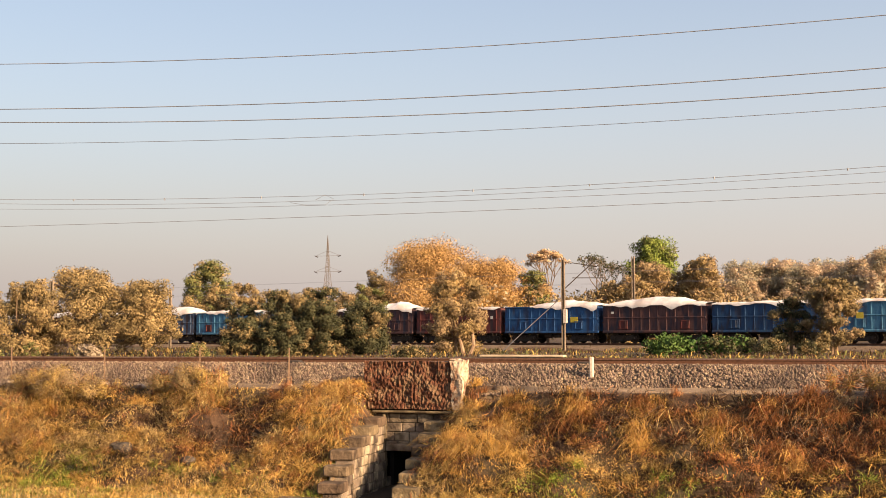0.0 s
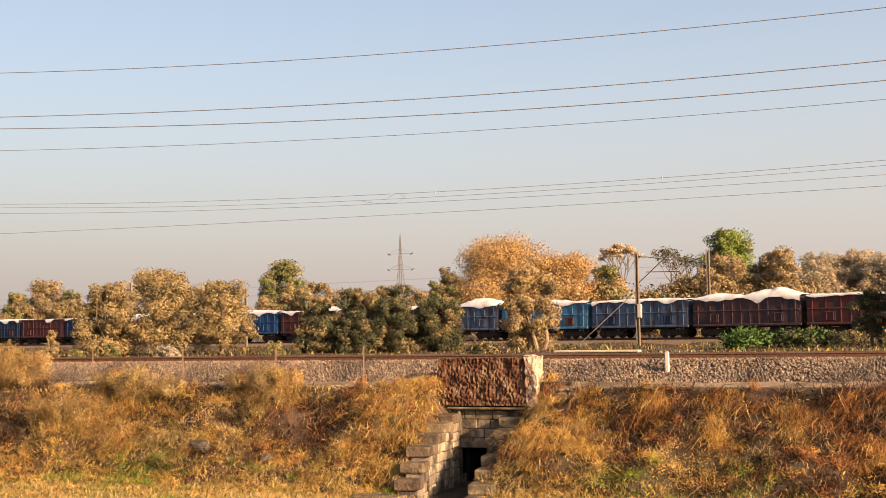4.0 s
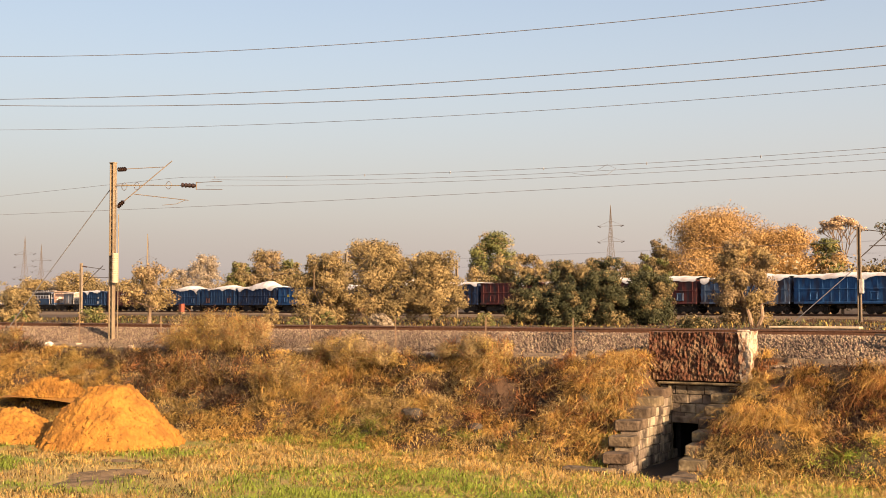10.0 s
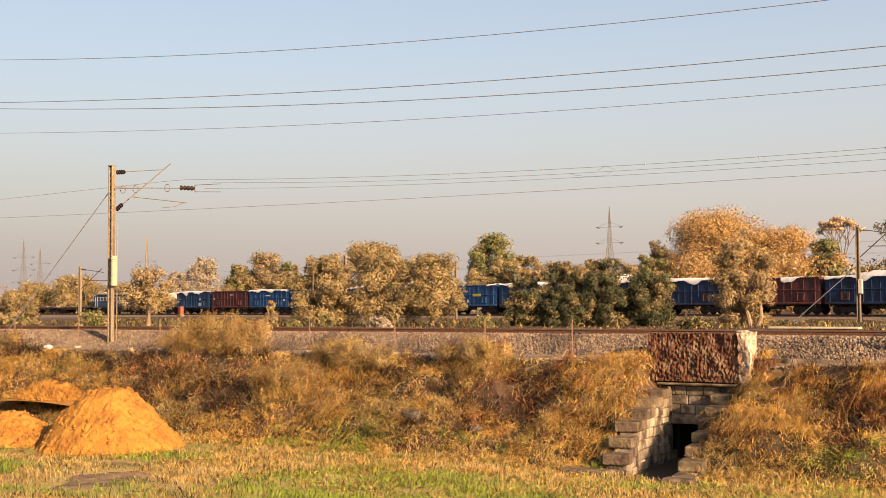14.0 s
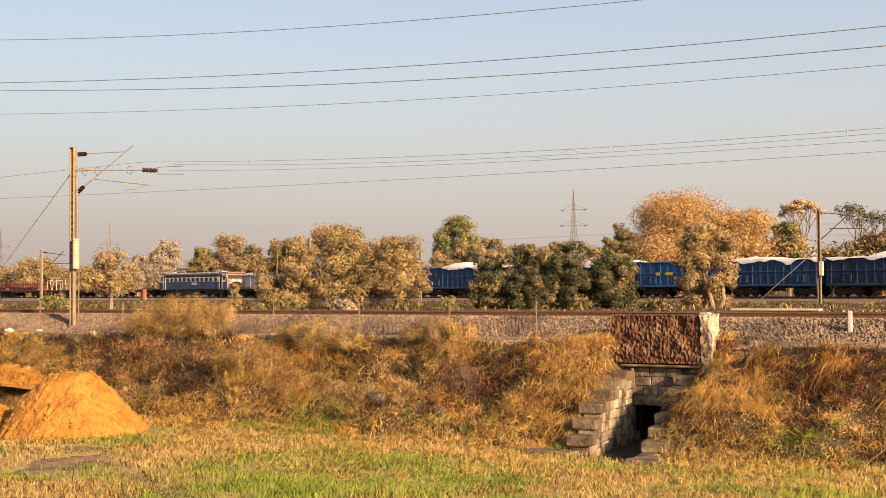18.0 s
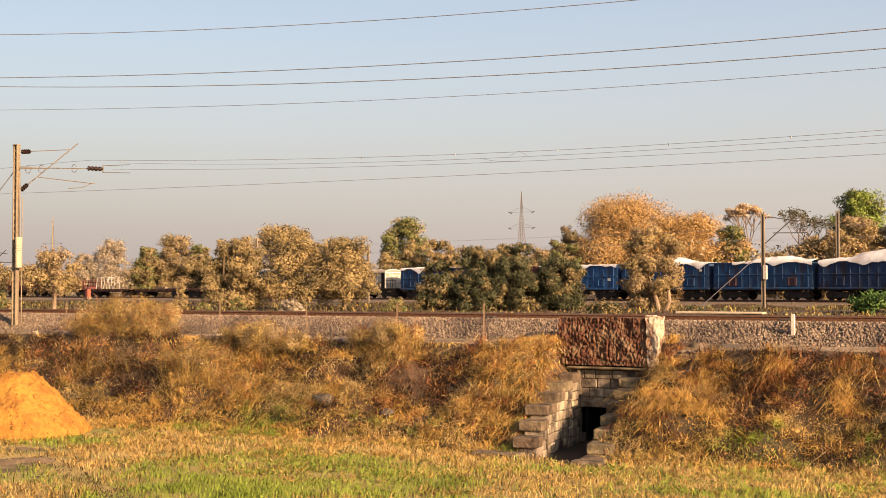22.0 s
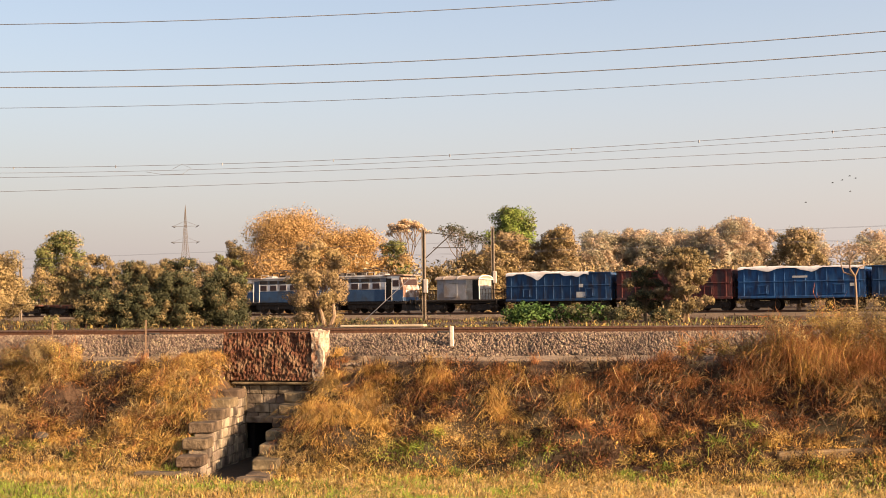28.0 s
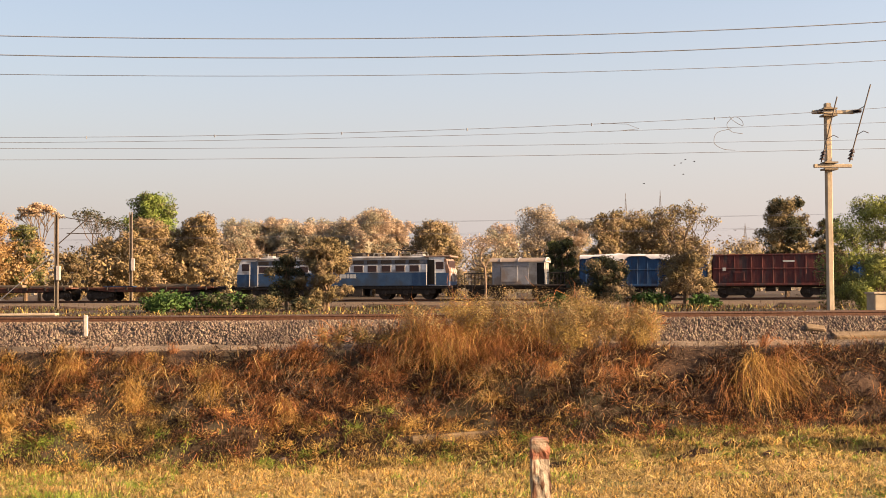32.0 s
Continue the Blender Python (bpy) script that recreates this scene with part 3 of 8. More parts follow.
# ---- culvert ----
def build_culvert():
    c = thing("culvert", "old stone culvert with stepped wing walls under the railway", "culvert", kind="structure")
    # parapet: a lumpy block, dark with growth, its end limewashed
    bm = bmesh.new()
    nx, nz = 100, 46
    x0, x1, z0, z1, yf, yb = -16.68, -13.24, -1.6, -0.03, 38.35, 39.0
    V = []
    for j in range(nz + 1):
        for i in range(nx + 1):
            x, z = x0 + (x1 - x0) * i / nx, z0 + (z1 - z0) * j / nz
            V.append(bm.verts.new((x, yf + 0.08 * noise.noise((x * 2.2, z * 2.2, 3)) + 0.07 * abs(noise.noise((x * 7, z * 5, 1))) + 0.06 * noise.noise((x * 16, z * 9, 8)), z + (0.05 * noise.noise((x * 2, 0, 5)) if j == nz else 0))))
    for j in range(nz):
        for i in range(nx):
            k = j * (nx + 1) + i
            bm.faces.new((V[k], V[k + 1], V[k + nx + 2], V[k + nx + 1]))
    top = [bm.verts.new((V[nz * (nx + 1) + i].co.x, yb, z1)) for i in range(nx + 1)]
    low = [bm.verts.new((V[nz * (nx + 1) + i].co.x, yb, z0)) for i in range(nx + 1)]
    for i in range(nx):
        bm.faces.new((V[nz * (nx + 1) + i], V[nz * (nx + 1) + i + 1], top[i + 1], top[i]))
        bm.faces.new((top[i], top[i + 1], low[i + 1], low[i]))
    me = bpy.data.meshes.new("parapet")
    bm.to_mesh(me)
    bm.free()
    me.materials.append(M_PARAPET)
    part("parapet", me, None, c, "dark reddish parapet overgrown with dry moss")
    # limewashed end: rough blocks
    rnd = random.Random(4)
    part("end_core", Shape().box(-13.34, 38.62, -0.83, 0.22, 0.58, 1.5, 0.04), M_LIME, c, "limewashed rubble")
    bm = bmesh.new()
    bmesh.ops.create_cube(bm, size=1.0)
    bmesh.ops.subdivide_edges(bm, edges=bm.edges[:], cuts=11, use_grid_fill=True)
    for v in bm.verts:
        taper = 0.62 + 0.38 * min(1.0, (v.co.z + 0.5) * 2.2)
        p = Vector((-13.22 - 0.19 + v.co.x * 0.4 * taper, 38.64 + v.co.y * 0.68, -0.8 + v.co.z * 1.6))
        p += 0.07 * noise.noise_vector(p * 3.0) + 0.045 * noise.noise_vector(p * 8.0)
        v.co = p
    me = bpy.data.meshes.new("limewashed_end")
    bm.to_mesh(me)
    bm.free()
    me.materials.append(M_LIME)
    part("limewashed_end", me, None, c, "crumbling limewashed rubble end of the parapet")
    part("cap_lump", Shape().box(-13.5, 38.5, 0.02, 0.34, 0.35, 0.08, 0.035), M_LIME, c, "pale broken capping")
    # darker stone stands in for the thin shadow line below the parapet
    part("string_course", Shape().box(-14.75, 38.6, -1.69, 3.3, 0.55, 0.08, 0.03), M_STEP, c, "projecting string course, stone darkened as a shadow line")
    # headwall: courses of blocks around the opening
    for k in range(9):
        z = -1.76 - 0.3 * k - 0.15
        x = -16.75 + (0.22 if k % 2 else 0)
        while x < -13.2:
            w = rnd.uniform(0.38, 0.62)
            if not (k >= 4 and x + w > -15.8 and x < -14.75):
                part("block", Shape().box(x + w / 2, 38.75 + rnd.uniform(-0.015, 0.015), z, w - 0.02, 0.45, 0.285, 0.02), M_MASONRY, c)
            x += w
    part("lintel", Shape().box(-15.2, 38.72, -2.88, 1.6, 0.5, 0.22, 0.03), M_MASONRY, c)
    part("pilaster", Shape().box(-16.0, 38.5, -2.9, 0.12, 0.2, 2.3, 0.03), M_STEP, c, "narrow stone pilaster beside the headwall")
    part("mud", Shape().box(-14.6, 36.4, -4.1, 1.7, 7.6, 0.08), M_MUD, c, "wet mud in the culvert's channel")
    # barrel: walls and closing sheet near black, the shade inside put into colour
    part("barrel", Shape().box(-15.9, 42, -3.5, 0.15, 6.2, 1.7).box(-14.4, 42, -3.5, 0.15, 6.2, 1.7).box(-15.15, 42, -2.8, 1.7, 6.2, 0.12).box(-15.15, 45.2, -3.5, 1.8, 0.1, 2.0), M_DARK, c, "barrel of the culvert, black for the shade inside")
    # wing walls of coursed stone with stepped tops
    for side, a, b in (("left", Vector((-15.95, 38.55)), Vector((-14.95, 32.7))), ("right", Vector((-14.45, 38.55)), Vector((-13.4, 32.2)))):
        d = (b - a)
        length = d.length
        d.normalize()
        out = Vector((-d.y, d.x)) * (1 if side == "right" else -1)
        ang = math.degrees(math.atan2(d.y, d.x))
        if side == "left":
            treads = ((0.0, 1.2, -1.85), (1.2, 2.3, -2.05), (2.3, 3.35, -2.3), (3.35, 4.4, -2.58), (4.4, 5.1, -2.98), (5.1, 5.75, -3.4))
        else:
            treads = [(length * k / 7, length * (k + 1) / 7, -1.95 - 0.308 * k) for k in range(7)]
        for u0, u1, ztop in treads:
            mid = a + d * ((u0 + u1) / 2) + out * 0.37
            m = pose(mid.x, mid.y, 0, 0, 0, ang)
            part("step_stone", Shape().box(0, 0, ztop - 0.15, u1 - u0 + 0.12, 0.74, 0.3, 0.035, m), M_STEP, c, "worn stone step")
            z = ztop - 0.3
            row = 0
            while z > -4.3:
                u = u0 + (0.2 if row % 2 else 0)
                first = True
                while u < u1 - 0.02:
                    w = min(rnd.uniform(0.35, 0.6), u1 - u) if not (row % 2 and first) else min(0.3, u1 - u)
                    first = False
                    p = a + d * (u + w / 2) + out * 0.3
                    part("block", Shape().box(0, 0, z - 0.14, w - 0.02, 0.56 + rnd.uniform(-0.03, 0.03), 0.27, 0.025, pose(p.x, p.y, 0, 0, 0, ang)), M_MASONRY, c)
                    u += w
                z -= 0.29
                row += 1
    part("apron", Shape().box(-15.9, 32.2, -3.86, 1.5, 0.5, 0.2, 0.05).box(-12.9, 31.6, -3.86, 0.9, 0.5, 0.2, 0.05), M_STEP, c, "flat apron stones")


build_culvert()


# ---- train ----
def train_s(t):
    """Way of the train's mark along the far line; it gathers speed slowly."""
    return -1.295 + 8.321 * t + 0.0228 * t * t


UNIT = 10.713
FAR_RAIL_Z = -0.03
PAINTS = {}


def paint(name, a, b, c):
    if name not in PAINTS:
        PAINTS[name] = surf("paint_" + name, a, b, 1.3, 0.75, 0.0, bump=0.2, fine=6, c=c, big=0.8, stretch=(2.6, 2.6, 0.7), spec=0.25)
    return PAINTS[name]


COAT = {
    "blue": paint("blue", (0.013, 0.048, 0.122), (0.026, 0.08, 0.18), (0.036, 0.046, 0.078)),
    "bright": paint("bright_blue", (0.015, 0.072, 0.205), (0.028, 0.112, 0.27), (0.034, 0.06, 0.125)),
    "navy": paint("navy", (0.013, 0.032, 0.082), (0.024, 0.05, 0.115), (0.03, 0.026, 0.036)),
    "teal": paint("teal", (0.05, 0.18, 0.31), (0.09, 0.26, 0.39), (0.06, 0.12, 0.2)),
    "greyblue": paint("grey_blue", (0.06, 0.095, 0.16), (0.1, 0.15, 0.23), (0.075, 0.055, 0.06)),
    "red": paint("red_oxide", (0.085, 0.024, 0.024), (0.155, 0.044, 0.038), (0.07, 0.042, 0.042)),
    "brown": paint("brown", (0.065, 0.034, 0.036), (0.115, 0.056, 0.054), (0.04, 0.035, 0.05)),
    "black": paint("black", (0.03, 0.03, 0.035), (0.055, 0.05, 0.055), (0.06, 0.035, 0.03)),
}
M_UNDER = surf("underframe_grime", (0.022, 0.018, 0.016), (0.05, 0.04, 0.034), 4, 0.85, bump=0.3)
M_WHEEL = surf("wheel_steel", (0.035, 0.028, 0.024), (0.07, 0.055, 0.045), 5, 0.6, 0.5)
M_TARP = surf("white_tarpaulin", (0.64, 0.62, 0.62), (0.8, 0.77, 0.75), 1.2, 0.75, bump=0.6, fine=3.5, c=(0.58, 0.5, 0.46), big=0.5)
M_YELLOW = surf("yellow_mark", (0.45, 0.36, 0.04), (0.6, 0.5, 0.08), 8, 0.8)
M_MARK = surf("pale_mark", (0.5, 0.5, 0.48), (0.65, 0.64, 0.6), 8, 0.8)


def wheel_mesh():
    s = Shape()
    for y in (-0.8, 0.8):
        s.rod((0, y - 0.065, 0), (0, y + 0.065, 0), 0.45, n=20)
        s.rod((0, y * 0.9 - 0.02, 0), (0, y * 0.9 + 0.02, 0), 0.49, n=20)
    s.rod((0, -1.05, 0), (0, 1.05, 0), 0.075, n=8)
    return s.mesh("wheelset", M_WHEEL)


def bogie_mesh():
    s = Shape()
    for y in (-1.02, 1.02):
        s.prism([(-1.35, 0.4), (-0.95, 0.34), (-0.45, 0.2), (0.45, 0.2), (0.95, 0.34), (1.35, 0.4), (1.3, 0.62), (0.55, 0.78), (-0.55, 0.78), (-1.3, 0.62)], y - 0.07, y + 0.07)
        for dx in (-0.15, 0.0, 0.15):
            s.rod((dx, y, 0.24), (dx, y, 0.6), 0.06, n=6)
        for dx in (-1.0, 1.0):
            s.box(dx, y, 0.46, 0.3, 0.24, 0.3, 0.04)
    s.box(0, 0, 0.62, 0.5, 2.3, 0.3, 0.04)
    return s.mesh("bogie", M_UNDER)


WHEEL, BOGIE = wheel_mesh(), bogie_mesh()


def add_bogie(parent, x, base=1.0):
    b = part("bogie", BOGIE, None, parent, at=pose(x, 0, 0))
    for dx in (-base, base):
        part("wheelset", WHEEL, None, b, at=pose(dx, 0, 0.47))
    return b


def coupler(parent, x, d):
    part("coupler", Shape().box(x + d * 0.22, 0, 1.08, 0.44, 0.22, 0.25, 0.04).box(x + d * 0.4, 0.05, 1.08, 0.14, 0.34, 0.3, 0.04), M_UNDER, parent)


def tarp(parent, length, width, z, heaps, hang, x0=0.0, x1=1.0, seed=0):
    """A white cover over the load: heaps as (place, height, half-width) along the wagon; hang: how far its rim falls."""
    nx, ny = 44, 14
    rnd = random.Random(seed)
    V = np.zeros((nx + 1, ny + 1, 3))
    xa, xb = -length / 2 + length * x0, -length / 2 + length * x1
    ph = [rnd.uniform(0, 6.28) for _ in range(6)]
    for i in range(nx + 1):
        x = xa + (xb - xa) * i / nx
        q = (x + length / 2) / length
        hill = sum(h * max(0.0, 1 - (abs(q - c + 0.05 * math.sin(q * 17 + ph[3])) / (1.7 * w)) ** 1.25) for c, h, w in heaps)
        drop = max(0.03, hang * (0.95 - 0.9 * abs(math.sin(q * 8 + ph[0])) + 0.25 * math.sin(q * 23 + ph[1]) + 0.12 * math.sin(q * 51 + ph[2])))
        for j in range(ny + 1):
            y = -1 + 2 * j / ny
            if j in (0, ny):
                zz, yy = z - drop, (width / 2 + 0.09) * y
            elif j in (1, ny - 1):
                zz, yy = z + 0.04, (width / 2 + 0.08) * (1 if y > 0 else -1)
            else:
                yy = y * width / 2 / (1 - 2 / ny)
                r = 1 - (abs(yy) / (width / 2)) ** 2.2
                zz = z + 0.07 + (hill + 0.1 * noise.noise((x * 1.3, yy * 1.3, seed))) * (0.25 + 0.75 * r) + 0.07 * noise.noise((x * 3, yy * 3, seed + 5))
            V[i, j] = (x, yy, zz)
    idx = np.arange(nx)[:, None] * (ny + 1) + np.arange(ny)[None]
    F = np.stack([idx, idx + ny + 1, idx + ny + 2, idx + 1], -1).reshape(-1, 4)
    me = array_mesh("tarpaulin", V.reshape(-1, 3), F, [M_TARP])
    me.polygons.foreach_set("use_smooth", np.ones(len(F), bool))
    part("tarpaulin", me, None, parent, "white plastic sheet tied over the load")


RIB_X = [-4.6, -3.4, -2.1, -1.25, -0.42, 0.42, 1.25, 2.1, 3.4, 4.6]  # panel seams
CACHE = {}


def cached(key, make):
    if key not in CACHE:
        CACHE[key] = make()
    return CACHE[key]


def wagon(k, coat, label, heaps=(), hang=0.0, cover=(0.0, 1.0), doors=None, marks=(), panels=()):
    """An open goods wagon with ribbed steel sides; k counts units along the train."""
    w = thing("goods_wagon", label, "wagon", group="train wagons")
    C = COAT[coat]
    L, W, z0, z1 = 10.15, 3.1, 1.12, 3.4
    side = cached(("side", coat), lambda: Shape().box(0, 0, (z0 + z1) / 2, L, 0.05, z1 - z0).mesh("side_wall", C))
    end = cached(("end", coat), lambda: Shape().box(0, 0, (z0 + z1) / 2, 0.05, W - 0.1, z1 - z0).box(0.06, 0, 1.9, 0.1, W - 0.1, 0.14).box(0.06, 0, 2.55, 0.1, W - 0.1, 0.14).box(0.06, -0.8, 2.1, 0.1, 0.12, 1.9).box(0.06, 0.8, 2.1, 0.1, 0.12, 1.9).mesh("end_wall", C))
    rib = cached(("rib", coat), lambda: Shape().box(0, 0, (z0 + z1) / 2 - 0.02, 0.11, 0.05, z1 - z0 - 0.04, 0.015).mesh("rib", C))
    stub = cached(("stub", coat), lambda: Shape().box(0, 0, (z0 + z1) / 2 - 0.02, 0.08, 0.04, z1 - z0 - 0.04, 0.015).mesh("short_rib", C))
    upper = cached(("upper", coat), lambda: Shape().box(0, 0, 2.85, 0.08, 0.04, 1.0, 0.015).mesh("upper_rib", C))
    cope = cached(("cope", coat), lambda: Shape().box(0, 0, z1 + 0.03, L + 0.1, 0.14, 0.12, 0.03).mesh("coping", C))
    sill = cached(("sill", coat), lambda: Shape().box(0, 0, z0 - 0.06, L + 0.1, 0.14, 0.2, 0.03).mesh("sill", C))
    rail = cached(("waist", coat), lambda: Shape().box(0, 0, 2.32, L - 0.1, 0.075, 0.11, 0.02).mesh("waist_rail", C))
    dc = COAT[doors] if doors else C
    door = cached(("door", doors or coat), lambda: Shape().box(0, 0, 1.68, 0.92, 0.05, 0.8, 0.02).box(0, -0.04, 1.35, 0.96, 0.05, 0.06).box(0, -0.04, 2.02, 0.96, 0.05, 0.06).box(-0.3, -0.05, 1.7, 0.05, 0.05, 0.7).box(0.3, -0.05, 1.7, 0.05, 0.05, 0.7).mesh("flap_door", dc))
    for s in (-1, 1):
        y = s * (W / 2 - 0.05)
        part("side_wall", side, None, w, at=pose(0, y, 0))
        part("coping", cope, None, w, at=pose(0, y + s * 0.03, 0))
        part("sill", sill, None, w, at=pose(0, y + s * 0.03, 0))
        part("waist_rail", rail, None, w, at=pose(0, y + s * 0.05, 0))
        for x in (-4.6, -2.1, 2.1, 4.6):
            part("rib", rib, None, w, at=pose(x, y + s * 0.05, 0))
        for x in (-1.25, -0.42, 0.42, 1.25):
            part("short_rib", stub, None, w, at=pose(x, y + s * 0.05, 0))
        for x in (-3.4, 3.4):
            part("upper_rib", upper, None, w, at=pose(x, y + s * 0.05, 0))
        for x in (-3.05, 3.05):
            part("flap_door", door, None, w, at=pose(x, y + s * 0.05, 0, 0, 0, 0 if s < 0 else 180))
        part("end_wall", end, None, w, at=pose(s * L / 2, 0, 0, 0, 0, 0 if s > 0 else 180))
    for i, col in panels:
        xa, xb = RIB_X[i], RIB_X[i + 1]
        part("patch_panel", Shape().box((xa + xb) / 2, -W / 2 - 0.005, 2.86, xb - xa - 0.14, 0.03, 0.9), COAT[col], w, "repainted side panel")
        part("patch_panel", Shape().box((xa + xb) / 2, -W / 2 - 0.005, 1.72, xb - xa - 0.14, 0.03, 0.95), COAT[col], w, "repainted side panel")
    part("floor", cached("floor", lambda: Shape().box(0, 0, 1.08, L, W - 0.1, 0.08).mesh("floor", M_UNDER)), None, w)
    part("underframe", cached("under", lambda: Shape().box(0, 0, 0.95, L + 0.3, 0.5, 0.3).box(0, -1.1, 0.98, L - 0.5, 0.12, 0.2).box(0, 1.1, 0.98, L - 0.5, 0.12, 0.2).box(0.5, -0.9, 0.7, 1.0, 0.4, 0.35, 0.05).rod((-1.0, -0.8, 0.7), (-0.2, -0.8, 0.7), 0.2).mesh("underframe", M_UNDER)), None, w)
    for x in (-3.27, 3.27):
        add_bogie(w, x)
    for d in (-1, 1):
        coupler(w, d * (L / 2 + 0.02), d)
        part("step_iron", cached("stepiron", lambda: Shape().box(0, 0, 0.75, 0.5, 0.04, 0.05).box(-0.22, 0, 0.9, 0.04, 0.04, 0.35).box(0.22, 0, 0.9, 0.04, 0.04, 0.35).mesh("step_iron", M_UNDER)), None, w, at=pose(d * 4.4, -W / 2 - 0.03, 0))
    for x, z, ww, hh, c in marks:
        part("painted_mark", Shape().box(x, -W / 2 - 0.045, z, ww, 0.012, hh), {"y": M_YELLOW, "w": M_MARK}[c], w, "faded painted mark")
    if hang > 0 or heaps:
        tarp(w, L, W, z1 + 0.06, heaps, hang, *cover, seed=k)
    else:
        part("load", Shape().box(0, 0, 2.5, L - 0.2, W - 0.3, 0.2), M_UNDER, w)
    return w


TRAIN = []  # thing, place of its middle along the train


def build_train():
    add = lambda k, *a, **b: TRAIN.append((wagon(k, *a, **b), (k + 0.5) * UNIT))
    dk = "goods wagon, white sheet over its load"
    add(-2, "blue", "blue " + dk, [(0.5, 0.5, 0.3)], 0.2)
    add(-3, "teal", "teal-blue " + dk, [(0.5, 0.2, 0.3)], 0.15, marks=[(-3.0, 2.3, 0.6, 0.5, "y")])
    add(-4, "blue", "blue " + dk, [(0.6, 0.15, 0.3)], 0.3, marks=[(-2.9, 1.7, 0.06, 0.7, "w")])
    add(-5, "brown", "dark brown goods wagon, white sheet over two heaps", [(0.33, 0.6, 0.2), (0.68, 0.6, 0.2)], 0.35, doors="red", marks=[(-4.1, 2.8, 0.3, 0.2, "w")])
    add(-6, "bright", "bright blue steel goods wagon half covered by a white sheet", [(0.65, 0.6, 0.22)], 0.4, (0.28, 1.0), marks=[(2.6, 2.2, 0.8, 0.5, "y")])
    add(-7, "red", "red oxide " + dk, [(0.4, 0.1, 0.3)], 0.25, marks=[(4.1, 2.5, 0.28, 0.28, "w")])
    add(-8, "brown", "dark purple-brown goods wagon, white sheet over a tall heap", [(0.2, 0.45, 0.15), (0.75, 0.75, 0.2)], 0.45)
    add(-9, "greyblue", "grey-blue " + dk, [(0.5, 0.15, 0.3)], 0.35, doors="navy")
    add(-10, "teal", "pale teal goods wagon with red flap doors, white sheet on top", [(0.5, 0.25, 0.4)], 0.3, doors="red")
    add(-11, "greyblue", "patched grey and red goods wagon, white sheet over it", [(0.72, 0.75, 0.2), (0.2, 0.1, 0.2)], 0.3, panels=[(3, "red"), (4, "red"), (2, "teal")])
    add(-12, "black", "nearly black " + dk, [(0.3, 0.2, 0.2), (0.7, 0.25, 0.2)], 0.5)
    add(-13, "red", "red oxide " + dk, [(0.75, 0.5, 0.2)], 0.4)
    add(-14, "bright", "bright blue steel goods wagon wholly covered by a white sheet", [(0.5, 0.3, 0.5)], 0.35)
    add(-15, "greyblue", "grey-green " + dk, [(0.6, 0.4, 0.3)], 0.5)
    add(-16, "red", "red-brown steel goods wagon under a flat white sheet", [(0.5, 0.35, 0.6)], 0.4, doors="greyblue")
    add(-17, "navy", "navy blue goods wagon, white sheet over a tall heap", [(0.65, 0.7, 0.25)], 0.4, doors="brown")
    add(-18, "red", "dark red steel goods wagon with a scrap of white sheet", [], 0.5, (0.6, 0.8))
    add(-19, "navy", "dark blue " + dk, [(0.5, 0.2, 0.4)], 0.45, doors="brown")
    add(-20, "navy", "dark blue goods wagon, white sheet over a tall heap", [(0.72, 0.8, 0.2)], 0.25)
    add(-21, "blue", "blue " + dk, [(0.3, 0.25, 0.2)], 0.5)
    add(-22, "bright", "bright blue steel goods wagon with yellow lettering bars", [(0.95, 0.1, 0.1)], 0.15, (0.85, 1.0), marks=[(-2.4, 2.3, 0.5, 0.3, "y"), (-1.0, 2.3, 0.9, 0.3, "y"), (1.8, 2.3, 1.4, 0.3, "y")])
    add(-23, "navy", "dark teal goods wagon, white sheet over a huge heap", [(0.6, 1.0, 0.22), (0.25, 0.3, 0.15)], 0.45)
    add(-24, "blue", "blue goods wagon with brown flap doors and a white sheet", [(0.65, 0.55, 0.22)], 0.3, (0.2, 1.0), doors="brown")
    add(-25, "blue", "blue goods wagon, white sheet sagging off a heap", [(0.55, 0.6, 0.2)], 0.45, (0.3, 1.0), marks=[(4.2, 2.8, 0.3, 0.2, "w")])
    add(-26, "bright", "blue goods wagon, white sheet with a scalloped rim", [(0.2, 0.1, 0.2)], 0.35, marks=[(0, 2.7, 1.2, 0.16, "w"), (4.1, 2.0, 0.35, 0.25, "w")])
    add(-27, "red", "rusty red empty steel goods wagon with its top open", marks=[(-4.2, 2.3, 0.25, 0.25, "w"), (0.8, 2.9, 0.9, 0.14, "w")])
    add(-28, "blue", "blue goods wagon with loose white sheets and a torn sack", [(0.3, 0.15, 0.2)], 0.5, (0.0, 0.8), marks=[(2.3, 2.3, 0.4, 0.3, "w"), (2.3, 1.5, 0.9, 0.5, "w")])


